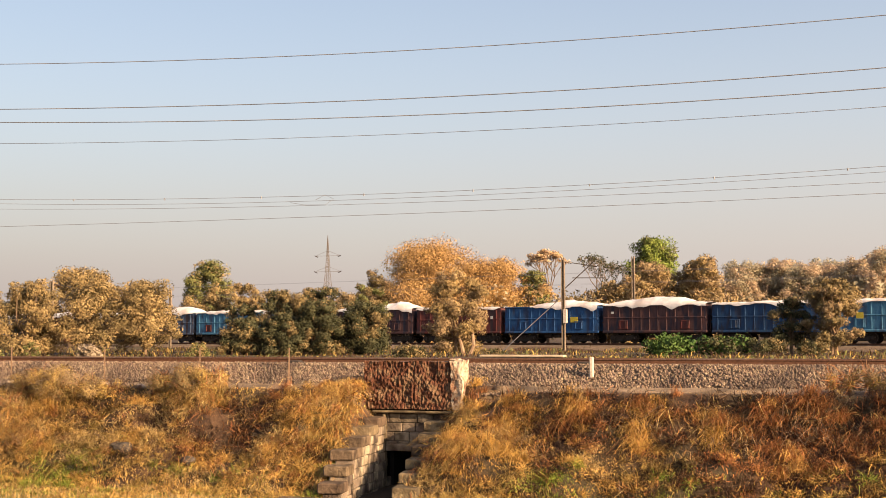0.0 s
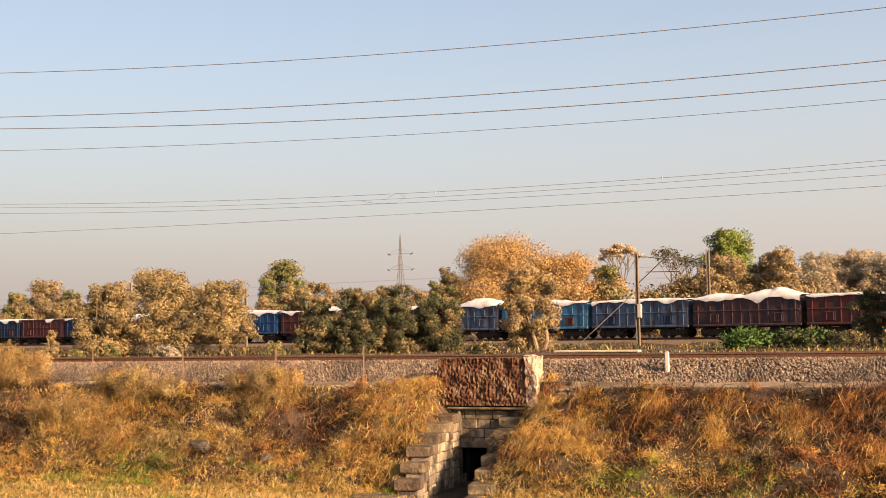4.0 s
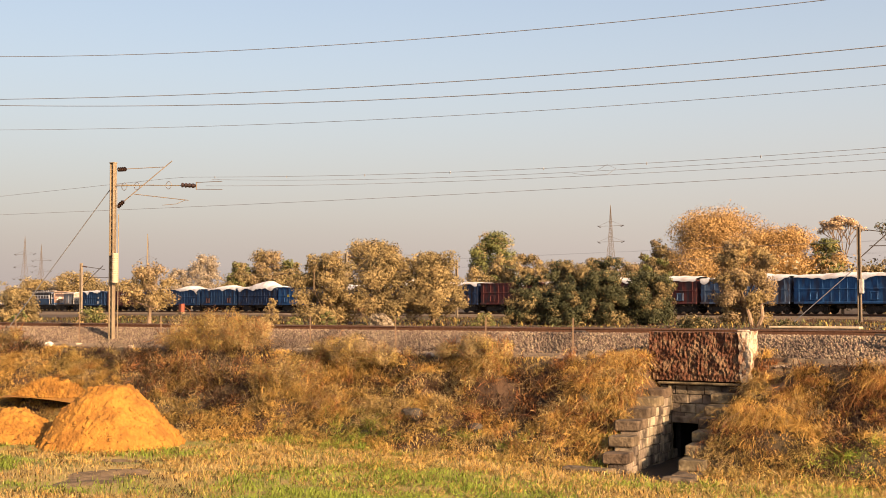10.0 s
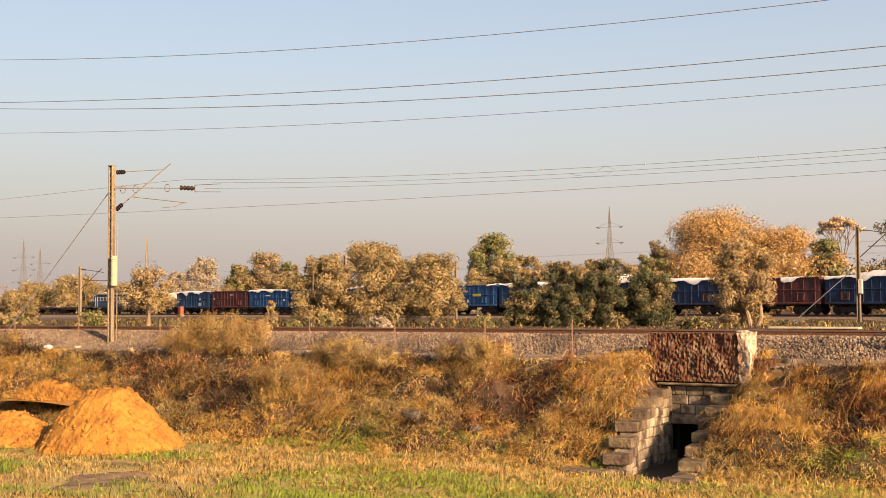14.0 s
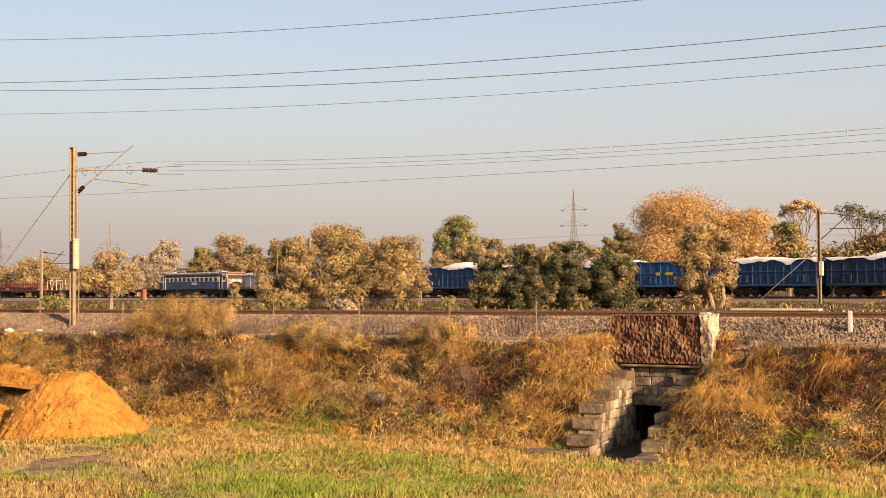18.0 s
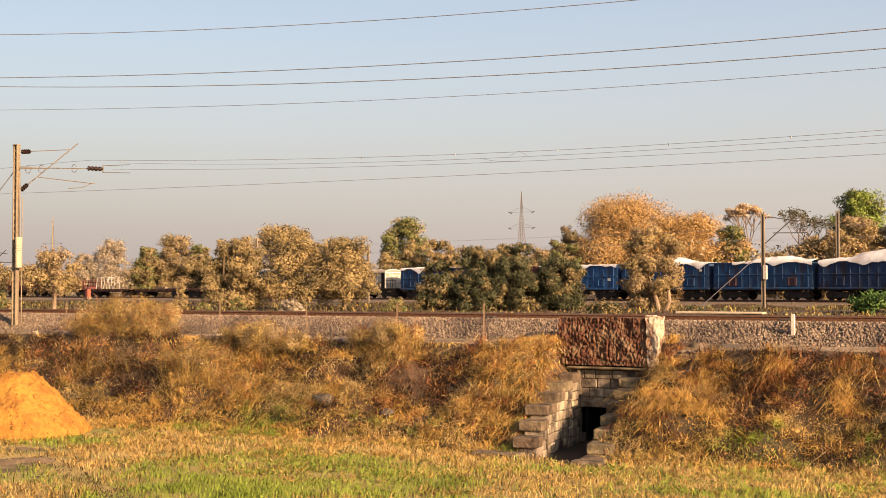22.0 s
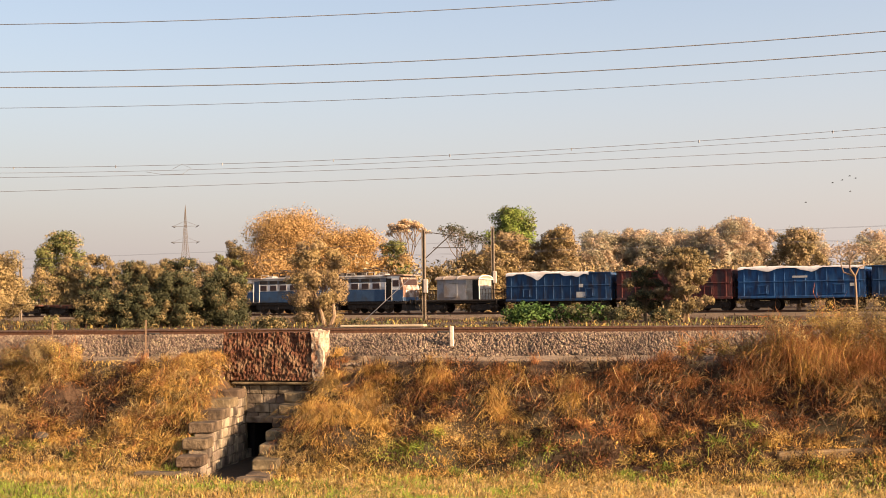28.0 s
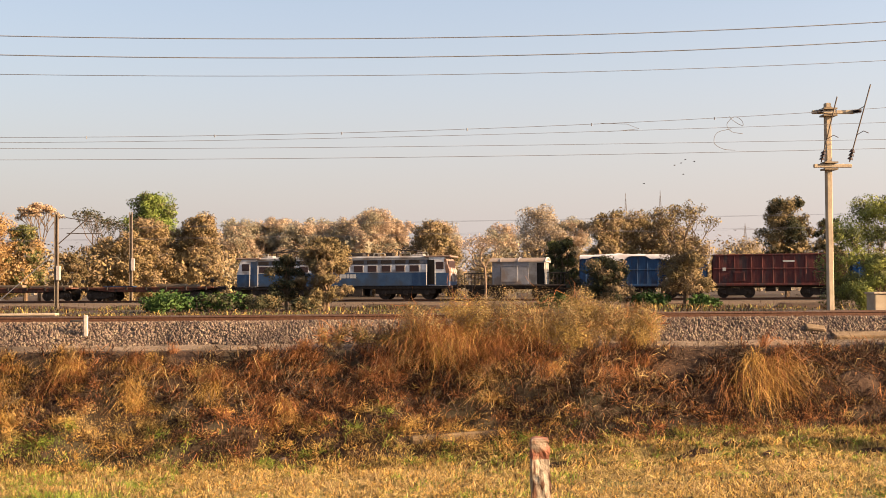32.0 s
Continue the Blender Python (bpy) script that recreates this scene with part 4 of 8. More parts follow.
def brake_van():
    """Guard's van: a grey cabin on a railed flat deck."""
    v = thing("brake_van", "pale grey guard's van with open railed platforms", "brake van")
    body = surf("van_grey", (0.24, 0.245, 0.265), (0.34, 0.34, 0.355), 2, 0.8, bump=0.2, c=(0.25, 0.2, 0.17), big=1.2)
    roof = surf("van_roof", (0.26, 0.2, 0.16), (0.36, 0.28, 0.22), 3, 0.85)
    part("deck", Shape().box(0, 0, 1.12, 8.8, 2.9, 0.16, 0.03), M_UNDER, v)
    part("cabin", Shape().box(-0.45, 0, 2.15, 3.1, 2.7, 1.95, 0.03), body, v)
    part("cabin_end", Shape().box(1.75, 0, 2.15, 1.3, 2.68, 1.95, 0.03), surf("van_cream", (0.40, 0.36, 0.30), (0.52, 0.47, 0.40), 2, 0.8, c=(0.3, 0.25, 0.2), big=1.2), v, "cream painted end cabin")
    arch = [(2.2 * math.cos(a) * 0.66, 3.08 + 0.36 * math.sin(a)) for a in np.linspace(0, math.pi, 13)]
    r = Shape()
    n = len(arch)
    r.add([(x, y, z) for x in (-2.2, 2.5) for y, z in arch], [(i, i + 1, n + i + 1, n + i) for i in range(n - 1)] + [tuple(range(n)), tuple(range(2 * n - 1, n - 1, -1))])
    part("roof", r, roof, v, "dull brown arched roof")
    part("roof_rim", Shape().tube([(2.52, -1.42, 1.2)] + [(2.52, -1.42, 3.1)] + [(2.52, y, z) for y, z in arch], 0.05), M_WHITE, v)
    for x in (-1.3, 0.2):
        part("roof_rib", Shape().tube([(x, y * 1.02, z + 0.02) for y, z in arch], 0.04), body, v)
    # flat black panel stands for the shaded inside of the open end
    part("doorway", Shape().box(2.08, -1.35, 2.1, 0.6, 0.03, 1.8), M_DARK, v, "black panel for the shade in an open doorway")
    part("sliding_panel", Shape().box(-0.55, -1.38, 2.05, 1.45, 0.05, 1.3, 0.03).box(-0.55, -1.4, 2.78, 1.6, 0.06, 0.06), body, v)
    for y in (-1.38, 1.38):
        for xa, xb in ((-4.35, -2.5), (2.55, 4.35)):
            k = int((xb - xa) / 0.3)
            for i in range(k + 1):
                x = xa + (xb - xa) * i / k
                part("baluster", cached("bal", lambda: Shape().rod((0, 0, 1.2), (0, 0, 2.15), 0.025, n=5).mesh("baluster", M_UNDER)), None, v, at=pose(x, y, 0))
            part("handrail", Shape().rod((xa, y, 2.15), (xb, y, 2.15), 0.035, n=6).rod((xa, y, 1.7), (xb, y, 1.7), 0.025, n=6), M_UNDER, v)
    for x in (-4.0, 4.0):
        part("steps", Shape().box(x, -1.4, 0.85, 0.6, 0.25, 0.05).box(x, -1.4, 0.5, 0.6, 0.25, 0.05).box(x - 0.3, -1.45, 0.75, 0.04, 0.04, 0.8).box(x + 0.3, -1.45, 0.75, 0.04, 0.04, 0.8), M_UNDER, v)
    part("underframe", Shape().box(0, 0, 0.95, 8.8, 0.5, 0.3).box(0, -1.2, 0.98, 8.6, 0.1, 0.2).box(0, 1.2, 0.98, 8.6, 0.1, 0.2), M_UNDER, v)
    for x in (-2.7, 2.7):
        add_bogie(v, x)
    coupler(v, 4.4, 1)
    coupler(v, -4.4, -1)
    TRAIN.append((v, -305.05))


def locomotive():
    """Electric goods locomotive: navy with a white band of windows."""
    v = thing("electric_locomotive", "navy and white electric goods locomotive with folded pantographs", "locomotive")
    navy = surf("loco_navy", (0.03, 0.072, 0.15), (0.054, 0.11, 0.2), 1.5, 0.6, bump=0.1, c=(0.05, 0.065, 0.09), big=0.6)
    white = surf("loco_white", (0.72, 0.71, 0.7), (0.9, 0.88, 0.86), 2, 0.7, c=(0.42, 0.37, 0.33), big=0.9)
    roof = surf("loco_roof", (0.36, 0.36, 0.37), (0.5, 0.49, 0.48), 2, 0.8, c=(0.3, 0.26, 0.23), big=0.9)
    glass = surf("dark_glass", (0.035, 0.02, 0.02), (0.065, 0.034, 0.03), 2, 0.4, spec=0.4)
    L, W = 18.9, 3.05
    part("lower_body", Shape().box(0, 0, 1.72, L - 3.4, W, 1.16, 0.05), navy, v)
    part("upper_body", Shape().box(0, 0, 2.63, L - 3.4, W - 0.04, 0.7, 0.02), white, v)
    part("cornice", Shape().box(0, 0, 3.2, L - 3.4, W - 0.02, 0.44, 0.02), surf("loco_grey", (0.09, 0.10, 0.12), (0.15, 0.16, 0.185), 2, 0.7), v)
    part("roof", Shape().box(0, 0, 3.55, L - 3.5, W - 0.1, 0.3, 0.13), roof, v, "pale grey roof with a sloping rim")
    part("gutter", Shape().box(0, -W / 2, 3.41, L - 3.5, 0.05, 0.05).box(0, W / 2, 3.41, L - 3.5, 0.05, 0.05), roof, v)
    win = cached("lw", lambda: Shape().box(0, 0, 0, 0.8, 0.05, 0.5, 0.02).mesh("pane", glass))
    for s in (-1, 1):
        for i in range(12):
            f = part("side_window", cached("lframe", lambda: Shape().box(0, 0, 0, 0.86, 0.04, 0.6, 0.02).mesh("side_window", roof)), None, v, at=pose(-7.05 + i * 1.23, s * (W / 2 + 0.0), 2.63))
            part("pane", win, None, f, at=pose(0, s * 0.012, 0))
            part("louvre", cached("louv", lambda: Shape().box(0, 0, 0, 0.95, 0.04, 0.28).mesh("louvre", M_UNDER)), None, v, at=pose(-7.05 + i * 1.23, s * (W / 2 + 0.0), 3.2))
    for d in (-1, 1):
        x = d * (L / 2 - 1.7)
        cab = part("cab", Shape().prism([(x, 1.14), (x + d * 1.75, 1.14), (x + d * 1.75, 2.3), (x + d * 1.45, 3.4), (x + d * 1.3, 3.55), (x, 3.55)][:: 1 if d < 0 else -1], -W / 2, W / 2), white, v, "white driving cab")
        part("cab_skirt", Shape().box(x + d * 0.88, 0, 1.7, 1.8, W + 0.03, 1.14, 0.05), navy, cab, "navy skirt of the cab")
        part("cab_roof", Shape().box(x + d * 0.75, 0, 3.62, 2.3, W + 0.1, 0.14, 0.05), surf("cab_roof", (0.26, 0.17, 0.13), (0.34, 0.24, 0.18), 3, 0.8), cab, "brown cab roof")
        if d > 0:
            part("nose_panel", Shape().prism([(x + 1.5, 1.5), (x + 1.785, 1.5), (x + 1.785, 2.32), (x + 1.49, 3.42), (x + 1.3, 3.42), (x + 1.45, 2.3)][::-1], -W / 2 - 0.01, W / 2 + 0.01), surf("nose_brown", (0.16, 0.09, 0.065), (0.26, 0.16, 0.12), 3, 0.8, c=(0.4, 0.36, 0.33), big=1.5), cab, "rust-brown stained nose")
        part("windscreen", Shape().box(x + d * 1.66, 0, 2.88, 0.06, 2.5, 0.72, 0.02, None), glass, cab)
        for s in (-1, 1):
            part("cab_window", Shape().box(x + d * 0.95, s * W / 2, 2.85, 0.7, 0.06, 0.62, 0.02), glass, cab)
            # one cab's doors are black, for the shade of an open doorway
            part("cab_door", Shape().box(x + d * 0.18, s * W / 2, 2.3, 0.62, 0.05, 2.1, 0.02), M_DARK if d > 0 else navy, cab, "cab side door")
            part("handrail", Shape().rod((x - d * 0.2, s * (W / 2 + 0.08), 1.2), (x - d * 0.2, s * (W / 2 + 0.08), 3.0), 0.025).rod((x + d * 0.55, s * (W / 2 + 0.08), 1.2), (x + d * 0.55, s * (W / 2 + 0.08), 3.0), 0.025), M_MARK, cab)
            part("buffer", Shape().rod((x + d * 1.75, s * 0.97, 1.05), (x + d * 2.3, s * 0.97, 1.05), 0.11).rod((x + d * 2.28, s * 0.97, 1.05), (x + d * 2.36, s * 0.97, 1.05), 0.24, n=14), M_UNDER, cab)
            part("headlight", Shape().rod((x + d * 1.72, s * 0.9, 2.1), (x + d * 1.8, s * 0.9, 2.1), 0.14, n=12), M_MARK, cab)
        part("cowcatcher", Shape().prism([(x + d * 1.5, 0.25), (x + d * 2.0, 0.2), (x + d * 1.8, 0.95), (x + d * 1.5, 0.95)], -1.3, 1.3), M_UNDER, v)
        # folded pantograph on its insulators
        p = part("pantograph", Shape().rod((d * 6.6, -0.6, 4.15), (d * 4.6, -0.6, 4.25), 0.03).rod((d * 6.6, 0.6, 4.15), (d * 4.6, 0.6, 4.25), 0.03).rod((d * 4.6, -0.8, 4.28), (d * 4.6, 0.8, 4.28), 0.04).rod((d * 6.6, -0.6, 4.15), (d * 6.6, 0.6, 4.15), 0.03).rod((d * 6.6, -0.6, 4.15), (d * 5.4, 0.0, 4.42), 0.025).rod((d * 6.6, 0.6, 4.15), (d * 5.4, 0.0, 4.42), 0.025).rod((d * 5.4, -0.95, 4.44), (d * 5.4, 0.95, 4.44), 0.04).rod((d * 5.4, 0.0, 4.42), (d * 4.6, 0.0, 4.28), 0.025), M_UNDER, v, "folded pantograph")
        for a in (4.9, 6.6):
            for s in (-0.6, 0.6):
                part("insulator", Shape().rod((d * a, s, 3.72), (d * a, s, 4.12), 0.07), M_INSUL, p)
    part("roof_bus", Shape().rod((-4.2, 0.3, 4.02), (4.2, 0.3, 4.02), 0.03).box(0.8, 0, 3.86, 1.8, 1.2, 0.26, 0.05).box(-2.2, 0, 3.84, 1.4, 1.4, 0.22, 0.05), M_UNDER, v, "rooftop bus bar and gear")
    for x, w, h in ((-6.9, 0.9, 0.16), (-5.2, 0.7, 0.22), (-0.6, 1.0, 0.3), (2.7, 0.8, 0.24), (4.1, 0.6, 0.3), (6.6, 1.0, 0.16)):
        part("roof_hatch", Shape().box(x, -0.35, 3.68 + h / 2, w, 0.9, h, 0.04), M_UNDER if h > 0.2 else roof, v, "rooftop equipment box")
    for x in (-7.2, -3.1, 3.3, 5.6, 7.1):
        part("roof_rail", Shape().tube([(x - 0.5, -1.1, 3.66), (x - 0.45, -1.1, 3.95), (x + 0.45, -1.1, 3.95), (x + 0.5, -1.1, 3.66)], 0.022, 5), M_MARK, v, "bent handrail on the roof")
    for i in range(5):
        part("roof_insulator", Shape().rod((-3.6 + i * 1.8, 0.3, 3.74), (-3.6 + i * 1.8, 0.3, 4.02), 0.06), M_INSUL, v)
    for i in range(5):
        part("number_bar", Shape().box(0.02 + i * 0.3, -W / 2 - 0.012, 2.0, 0.24, 0.015, 0.34), M_MARK, v, "pale bars in place of a number")
    part("underframe", Shape().box(0, 0, 1.02, L + 0.6, W - 0.2, 0.26, 0.04), M_UNDER, v)
    part("equipment_box", Shape().box(-0.2, -1.1, 0.62, 4.2, 0.7, 0.62, 0.05).box(-0.2, 1.1, 0.62, 4.2, 0.7, 0.62, 0.05), M_UNDER, v)
    wh = cached("lwheel", lambda: Shape().rod((0, -0.88, 0), (0, -0.74, 0), 0.545, n=22).rod((0, 0.74, 0), (0, 0.88, 0), 0.545, n=22).rod((0, -1.0, 0), (0, 1.0, 0), 0.09).mesh("wheelset", M_WHEEL))
    for d in (-1, 1):
        b = part("bogie", Shape().box(d * 5.6, -1.15, 0.72, 5.3, 0.16, 0.5, 0.06).box(d * 5.6, 1.15, 0.72, 5.3, 0.16, 0.5, 0.06).box(d * 5.6, 0, 0.7, 0.6, 2.2, 0.3), M_UNDER, v)
        for dx in (-1.9, 0.0, 1.9):
            part("wheelset", wh, None, b, at=pose(d * 5.6 + dx, 0, 0.55))
            part("axlebox", Shape().box(d * 5.6 + dx, -1.12, 0.55, 0.42, 0.3, 0.4, 0.05).rod((d * 5.6 + dx - 0.38, -1.12, 0.4), (d * 5.6 + dx - 0.38, -1.12, 0.85), 0.1), M_WHEEL, b)
    coupler(v, L / 2, 1)
    coupler(v, -L / 2, -1)
    TRAIN.append((v, -320.2))


def flat_wagon(mid, length, label, load):
    v = thing("flat_wagon", label, "flat wagon", group="train flat wagons")
    red = paint("deck_red", (0.13, 0.05, 0.035), (0.2, 0.08, 0.05), (0.06, 0.04, 0.035))
    part("deck", Shape().box(0, 0, 1.15, length - 0.8, 2.9, 0.14, 0.02), red, v)
    for s in (-1, 1):
        part("side_sill", Shape().prism([(-length / 2 + 0.4, 1.08), (-length / 4, 0.8), (length / 4, 0.8), (length / 2 - 0.4, 1.08)], s * 1.3 - 0.05, s * 1.3 + 0.05), red, v)
        k = int(length / 1.9)
        for i in range(k):
            part("stake_pocket", cached("pocket", lambda: Shape().box(0, 0, 1.1, 0.16, 0.1, 0.3).mesh("stake_pocket", M_UNDER)), None, v, at=pose(-length / 2 + 1.2 + i * 1.9, s * 1.5, 0))
    part("centre_sill", Shape().box(0, 0, 0.92, length - 0.5, 0.45, 0.34), M_UNDER, v)
    for d in (-1, 1):
        add_bogie(v, d * (length / 2 - 2.2))
        coupler(v, d * (length / 2 - 0.35), d)
        part("hand_brake", Shape().rod((d * (length / 2 - 0.6), -1.2, 1.2), (d * (length / 2 - 0.6), -1.2, 1.75), 0.03).rod((d * (length / 2 - 0.6), -1.28, 1.75), (d * (length / 2 - 0.6), -1.2, 1.75), 0.18, n=12), M_UNDER, v)
    if load == "frames":
        for i in range(2):
            x = -3.4 + i * 2.2
            part("load_frame", Shape().rod((x - 0.9, -0.9, 1.2), (x - 0.5, -0.9, 3.0), 0.06).rod((x + 0.9, -0.9, 1.2), (x + 0.5, -0.9, 3.0), 0.06).rod((x - 0.5, -0.9, 3.0), (x + 0.5, -0.9, 3.0), 0.06).rod((x - 0.9, 0.9, 1.2), (x - 0.5, 0.9, 3.0), 0.06).rod((x + 0.9, 0.9, 1.2), (x + 0.5, 0.9, 3.0), 0.06).rod((x - 0.5, 0.9, 3.0), (x + 0.5, 0.9, 3.0), 0.06).rod((x - 0.5, -0.9, 3.0), (x - 0.5, 0.9, 3.0), 0.05), M_PALESTEEL, v, "pale welded steel frame")
    elif load == "stakes":
        for i in range(int(length / 0.75)):
            x = -length / 2 + 0.9 + i * 0.75
            for y in (-1.35, 1.35):
                part("stake", cached("stk", lambda: Shape().box(0, 0, 1.95, 0.1, 0.1, 1.6).mesh("stake", COAT["red"])), None, v, at=pose(x, y, 0))
        part("rail_load", Shape().box(0, 0, 1.5, length - 1.6, 2.3, 0.5, 0.05), COAT["red"], v, "stack of rusty rails")
        for y in (-1.35, 1.35):
            part("stake_bar", Shape().box(0, y, 2.3, length - 1.6, 0.06, 0.1).box(0, y, 1.85, length - 1.6, 0.06, 0.08), COAT["red"], v)
    else:
        rnd = random.Random(int(abs(mid)))
        for i in range(3):
            part("loose_load", Shape().box(rnd.uniform(-4, 4), rnd.uniform(-0.5, 0.5), 1.27 + 0.05 * i, rnd.uniform(2, 4), 0.7, 0.12 + 0.06 * i, 0.03), M_STEEL if i else COAT["navy"], v, "loose steel sections lying on the deck")
    TRAIN.append((v, mid))


build_train()
brake_van()
locomotive()
flat_wagon(-338.4, 13.7, "rusty flat wagon with a nearly empty deck", "plain")
flat_wagon(-352.1, 13.7, "rusty flat wagon with loose steel on its deck", "plain")
flat_wagon(-365.8, 13.7, "flat wagon carrying pale welded steel frames", "frames")
flat_wagon(-379.5, 13.7, "flat wagon with rusty stakes and rails", "stakes")
flat_wagon(-393.2, 13.7, "flat wagon with rusty stakes and rails", "stakes")


# ---- plants ----
def soften(me, F, N):
    """Shade each face by its given normal: foliage takes the light as a mass, not leaf by leaf."""
    N = N / np.linalg.norm(N, axis=-1, keepdims=True)
    me.polygons.foreach_set("use_smooth", np.ones(len(F), bool))
    me.normals_split_custom_set_from_vertices(N)
    return me


def facing(V, F, N):
    """The faces F with their corners ordered so that each looks the way of its first corner's normal."""
    g = np.cross(V[F[:, 1]] - V[F[:, 0]], V[F[:, 2]] - V[F[:, 0]])
    back = (g * N[F[:, 0]]).sum(1) < 0
    F = F.copy()
    F[back] = F[back][:, ::-1]
    return F


def leaf_cloud(name, centres, radii, count, size, mats, rng, index=None, shell=0.35):
    """Pointed leaves strewn through clumps, denser at their rims."""
    centres, radii = np.asarray(centres, float), np.asarray(radii, float)
    vol = radii.prod(1) ** (2 / 3)
    pick = rng.choice(len(centres), count, p=vol / vol.sum())
    d = rng.normal(size=(count, 3))
    d /= np.linalg.norm(d, axis=1, keepdims=True)
    r = rng.uniform(shell, 1.0, count) ** 0.5 * rng.uniform(0.85, 1.02, count)
    P = centres[pick] + d * radii[pick] * r[:, None]
    nrm = d * 1.1 + rng.normal(0, 0.5, (count, 3)) + (0, 0, 0.25)
    nrm /= np.linalg.norm(nrm, axis=1, keepdims=True)
    u = np.cross(nrm, rng.normal(size=(count, 3)))
    u /= np.linalg.norm(u, axis=1, keepdims=True) + 1e-9
    w = np.cross(nrm, u)
    s = size * rng.uniform(0.55, 1.35, (count, 1))
    V = np.stack([P - u * s * 0.8 - w * s * 0.5, P - u * s * 0.45 + w * s * 0.6, P + u * s], 1)
    V = V.reshape(-1, 3)
    N = np.repeat(d + 0.4 * nrm + (0, 0, 0.1), 3, 0)
    T = facing(V, np.arange(count * 3).reshape(-1, 3), np.repeat(nrm, 3, 0))
    return soften(array_mesh(name, V, T, mats, None if index is None else index[pick]), T, N)


def forked(rng, height, width, fork, radius, levels):
    """A trunk that forks again and again, for trees whose limbs show."""
    s = Shape()
    top = Vector((rng.normal(0, 0.03) * height, rng.normal(0, 0.03) * height, fork))
    s.tube([(0, 0, -0.4), top * 0.5 + Vector((0.05, 0.03, 0)), top], [radius * 1.25, radius, radius * 0.8], 7)
    tips, ends = [], [(top, Vector((0, 0, 1)), radius * 0.75, height - fork)]
    for level in range(levels):
        nxt = []
        for p, d, r, reach in ends:
            k = 4 if level == 0 else 3
            a0 = rng.uniform(0, 6.28)
            for i in range(k):
                a = a0 + 6.28 * i / k + rng.normal(0, 0.35)
                side = Vector((math.cos(a), math.sin(a), 0)) * (width / max(height - fork, 0.1)) * 0.55
                v = (d * 0.6 + side + Vector((0, 0, 0.4))).normalized()
                ln = reach * rng.uniform(0.28, 0.44)
                q = p + v * ln
                mid = p + v * ln * 0.5 + Vector(rng.normal(0, ln * 0.09, 3))
                s.tube([p, mid, q], [r, r * 0.8, max(r * 0.5, 0.012)], 5)
                nxt.append((q, v, max(r * 0.55, 0.014), reach * 0.62))
                if level > 0:
                    tips.append(q)
        ends = nxt
    return s, np.array([tuple(q) for q in tips])


def crown_clumps(rng, height, width, fz, n, dome=2.2):
    """Clumps that fill a crown: wide low down, closing in towards the top, each broken into smaller ones."""
    i = np.arange(n) + 0.5
    u = np.clip(0.05 + 0.88 * ((i * 0.7549 + rng.random()) % 1), 0.04, 0.95)
    th = 2 * np.pi * ((i * 0.5698 + rng.random()) % 1) + rng.normal(0, 0.25, n)
    wide = np.sqrt(1 - u**dome) * (0.82 + 0.18 * np.clip(u / 0.3, 0, 1)) * (1 + 0.13 * np.sin(th * 2 + rng.uniform(0, 6)) + 0.09 * np.sin(th * 3 + u * 5 + rng.uniform(0, 6)) + rng.normal(0, 0.11, n))
    push = np.where(rng.random(n) < 0.22, rng.uniform(0.1, 0.4, n), rng.uniform(0.56, 0.84, n))
    r = width * rng.uniform(0.15, 0.23, n) * (1.12 - 0.3 * u)
    hgt = height - fz
    cen = np.stack([np.cos(th) * wide * push * width / 2, np.sin(th) * wide * push * width / 2, fz + u * hgt], -1)
    cen[:, 2] = np.clip(cen[:, 2], fz + r * 0.6, height - r * 0.7)
    m = 9
    d = rng.normal(size=(n * m, 3)) + (0, 0, 0.15)
    d /= np.linalg.norm(d, axis=1, keepdims=True)
    rr = np.repeat(r, m)
    sub = np.repeat(cen, m, 0) + d * (rr * rng.uniform(0.25, 0.78, n * m))[:, None] * (1, 1, 0.85)
    sr = rr * rng.uniform(0.4, 0.68, n * m)
    ok = (sub[:, 2] > 0.15) & (sub[:, 2] < height)
    return cen, r, sub[ok], np.stack([sr, sr, sr * 0.8], -1)[ok], np.repeat(np.arange(n), m)[ok]


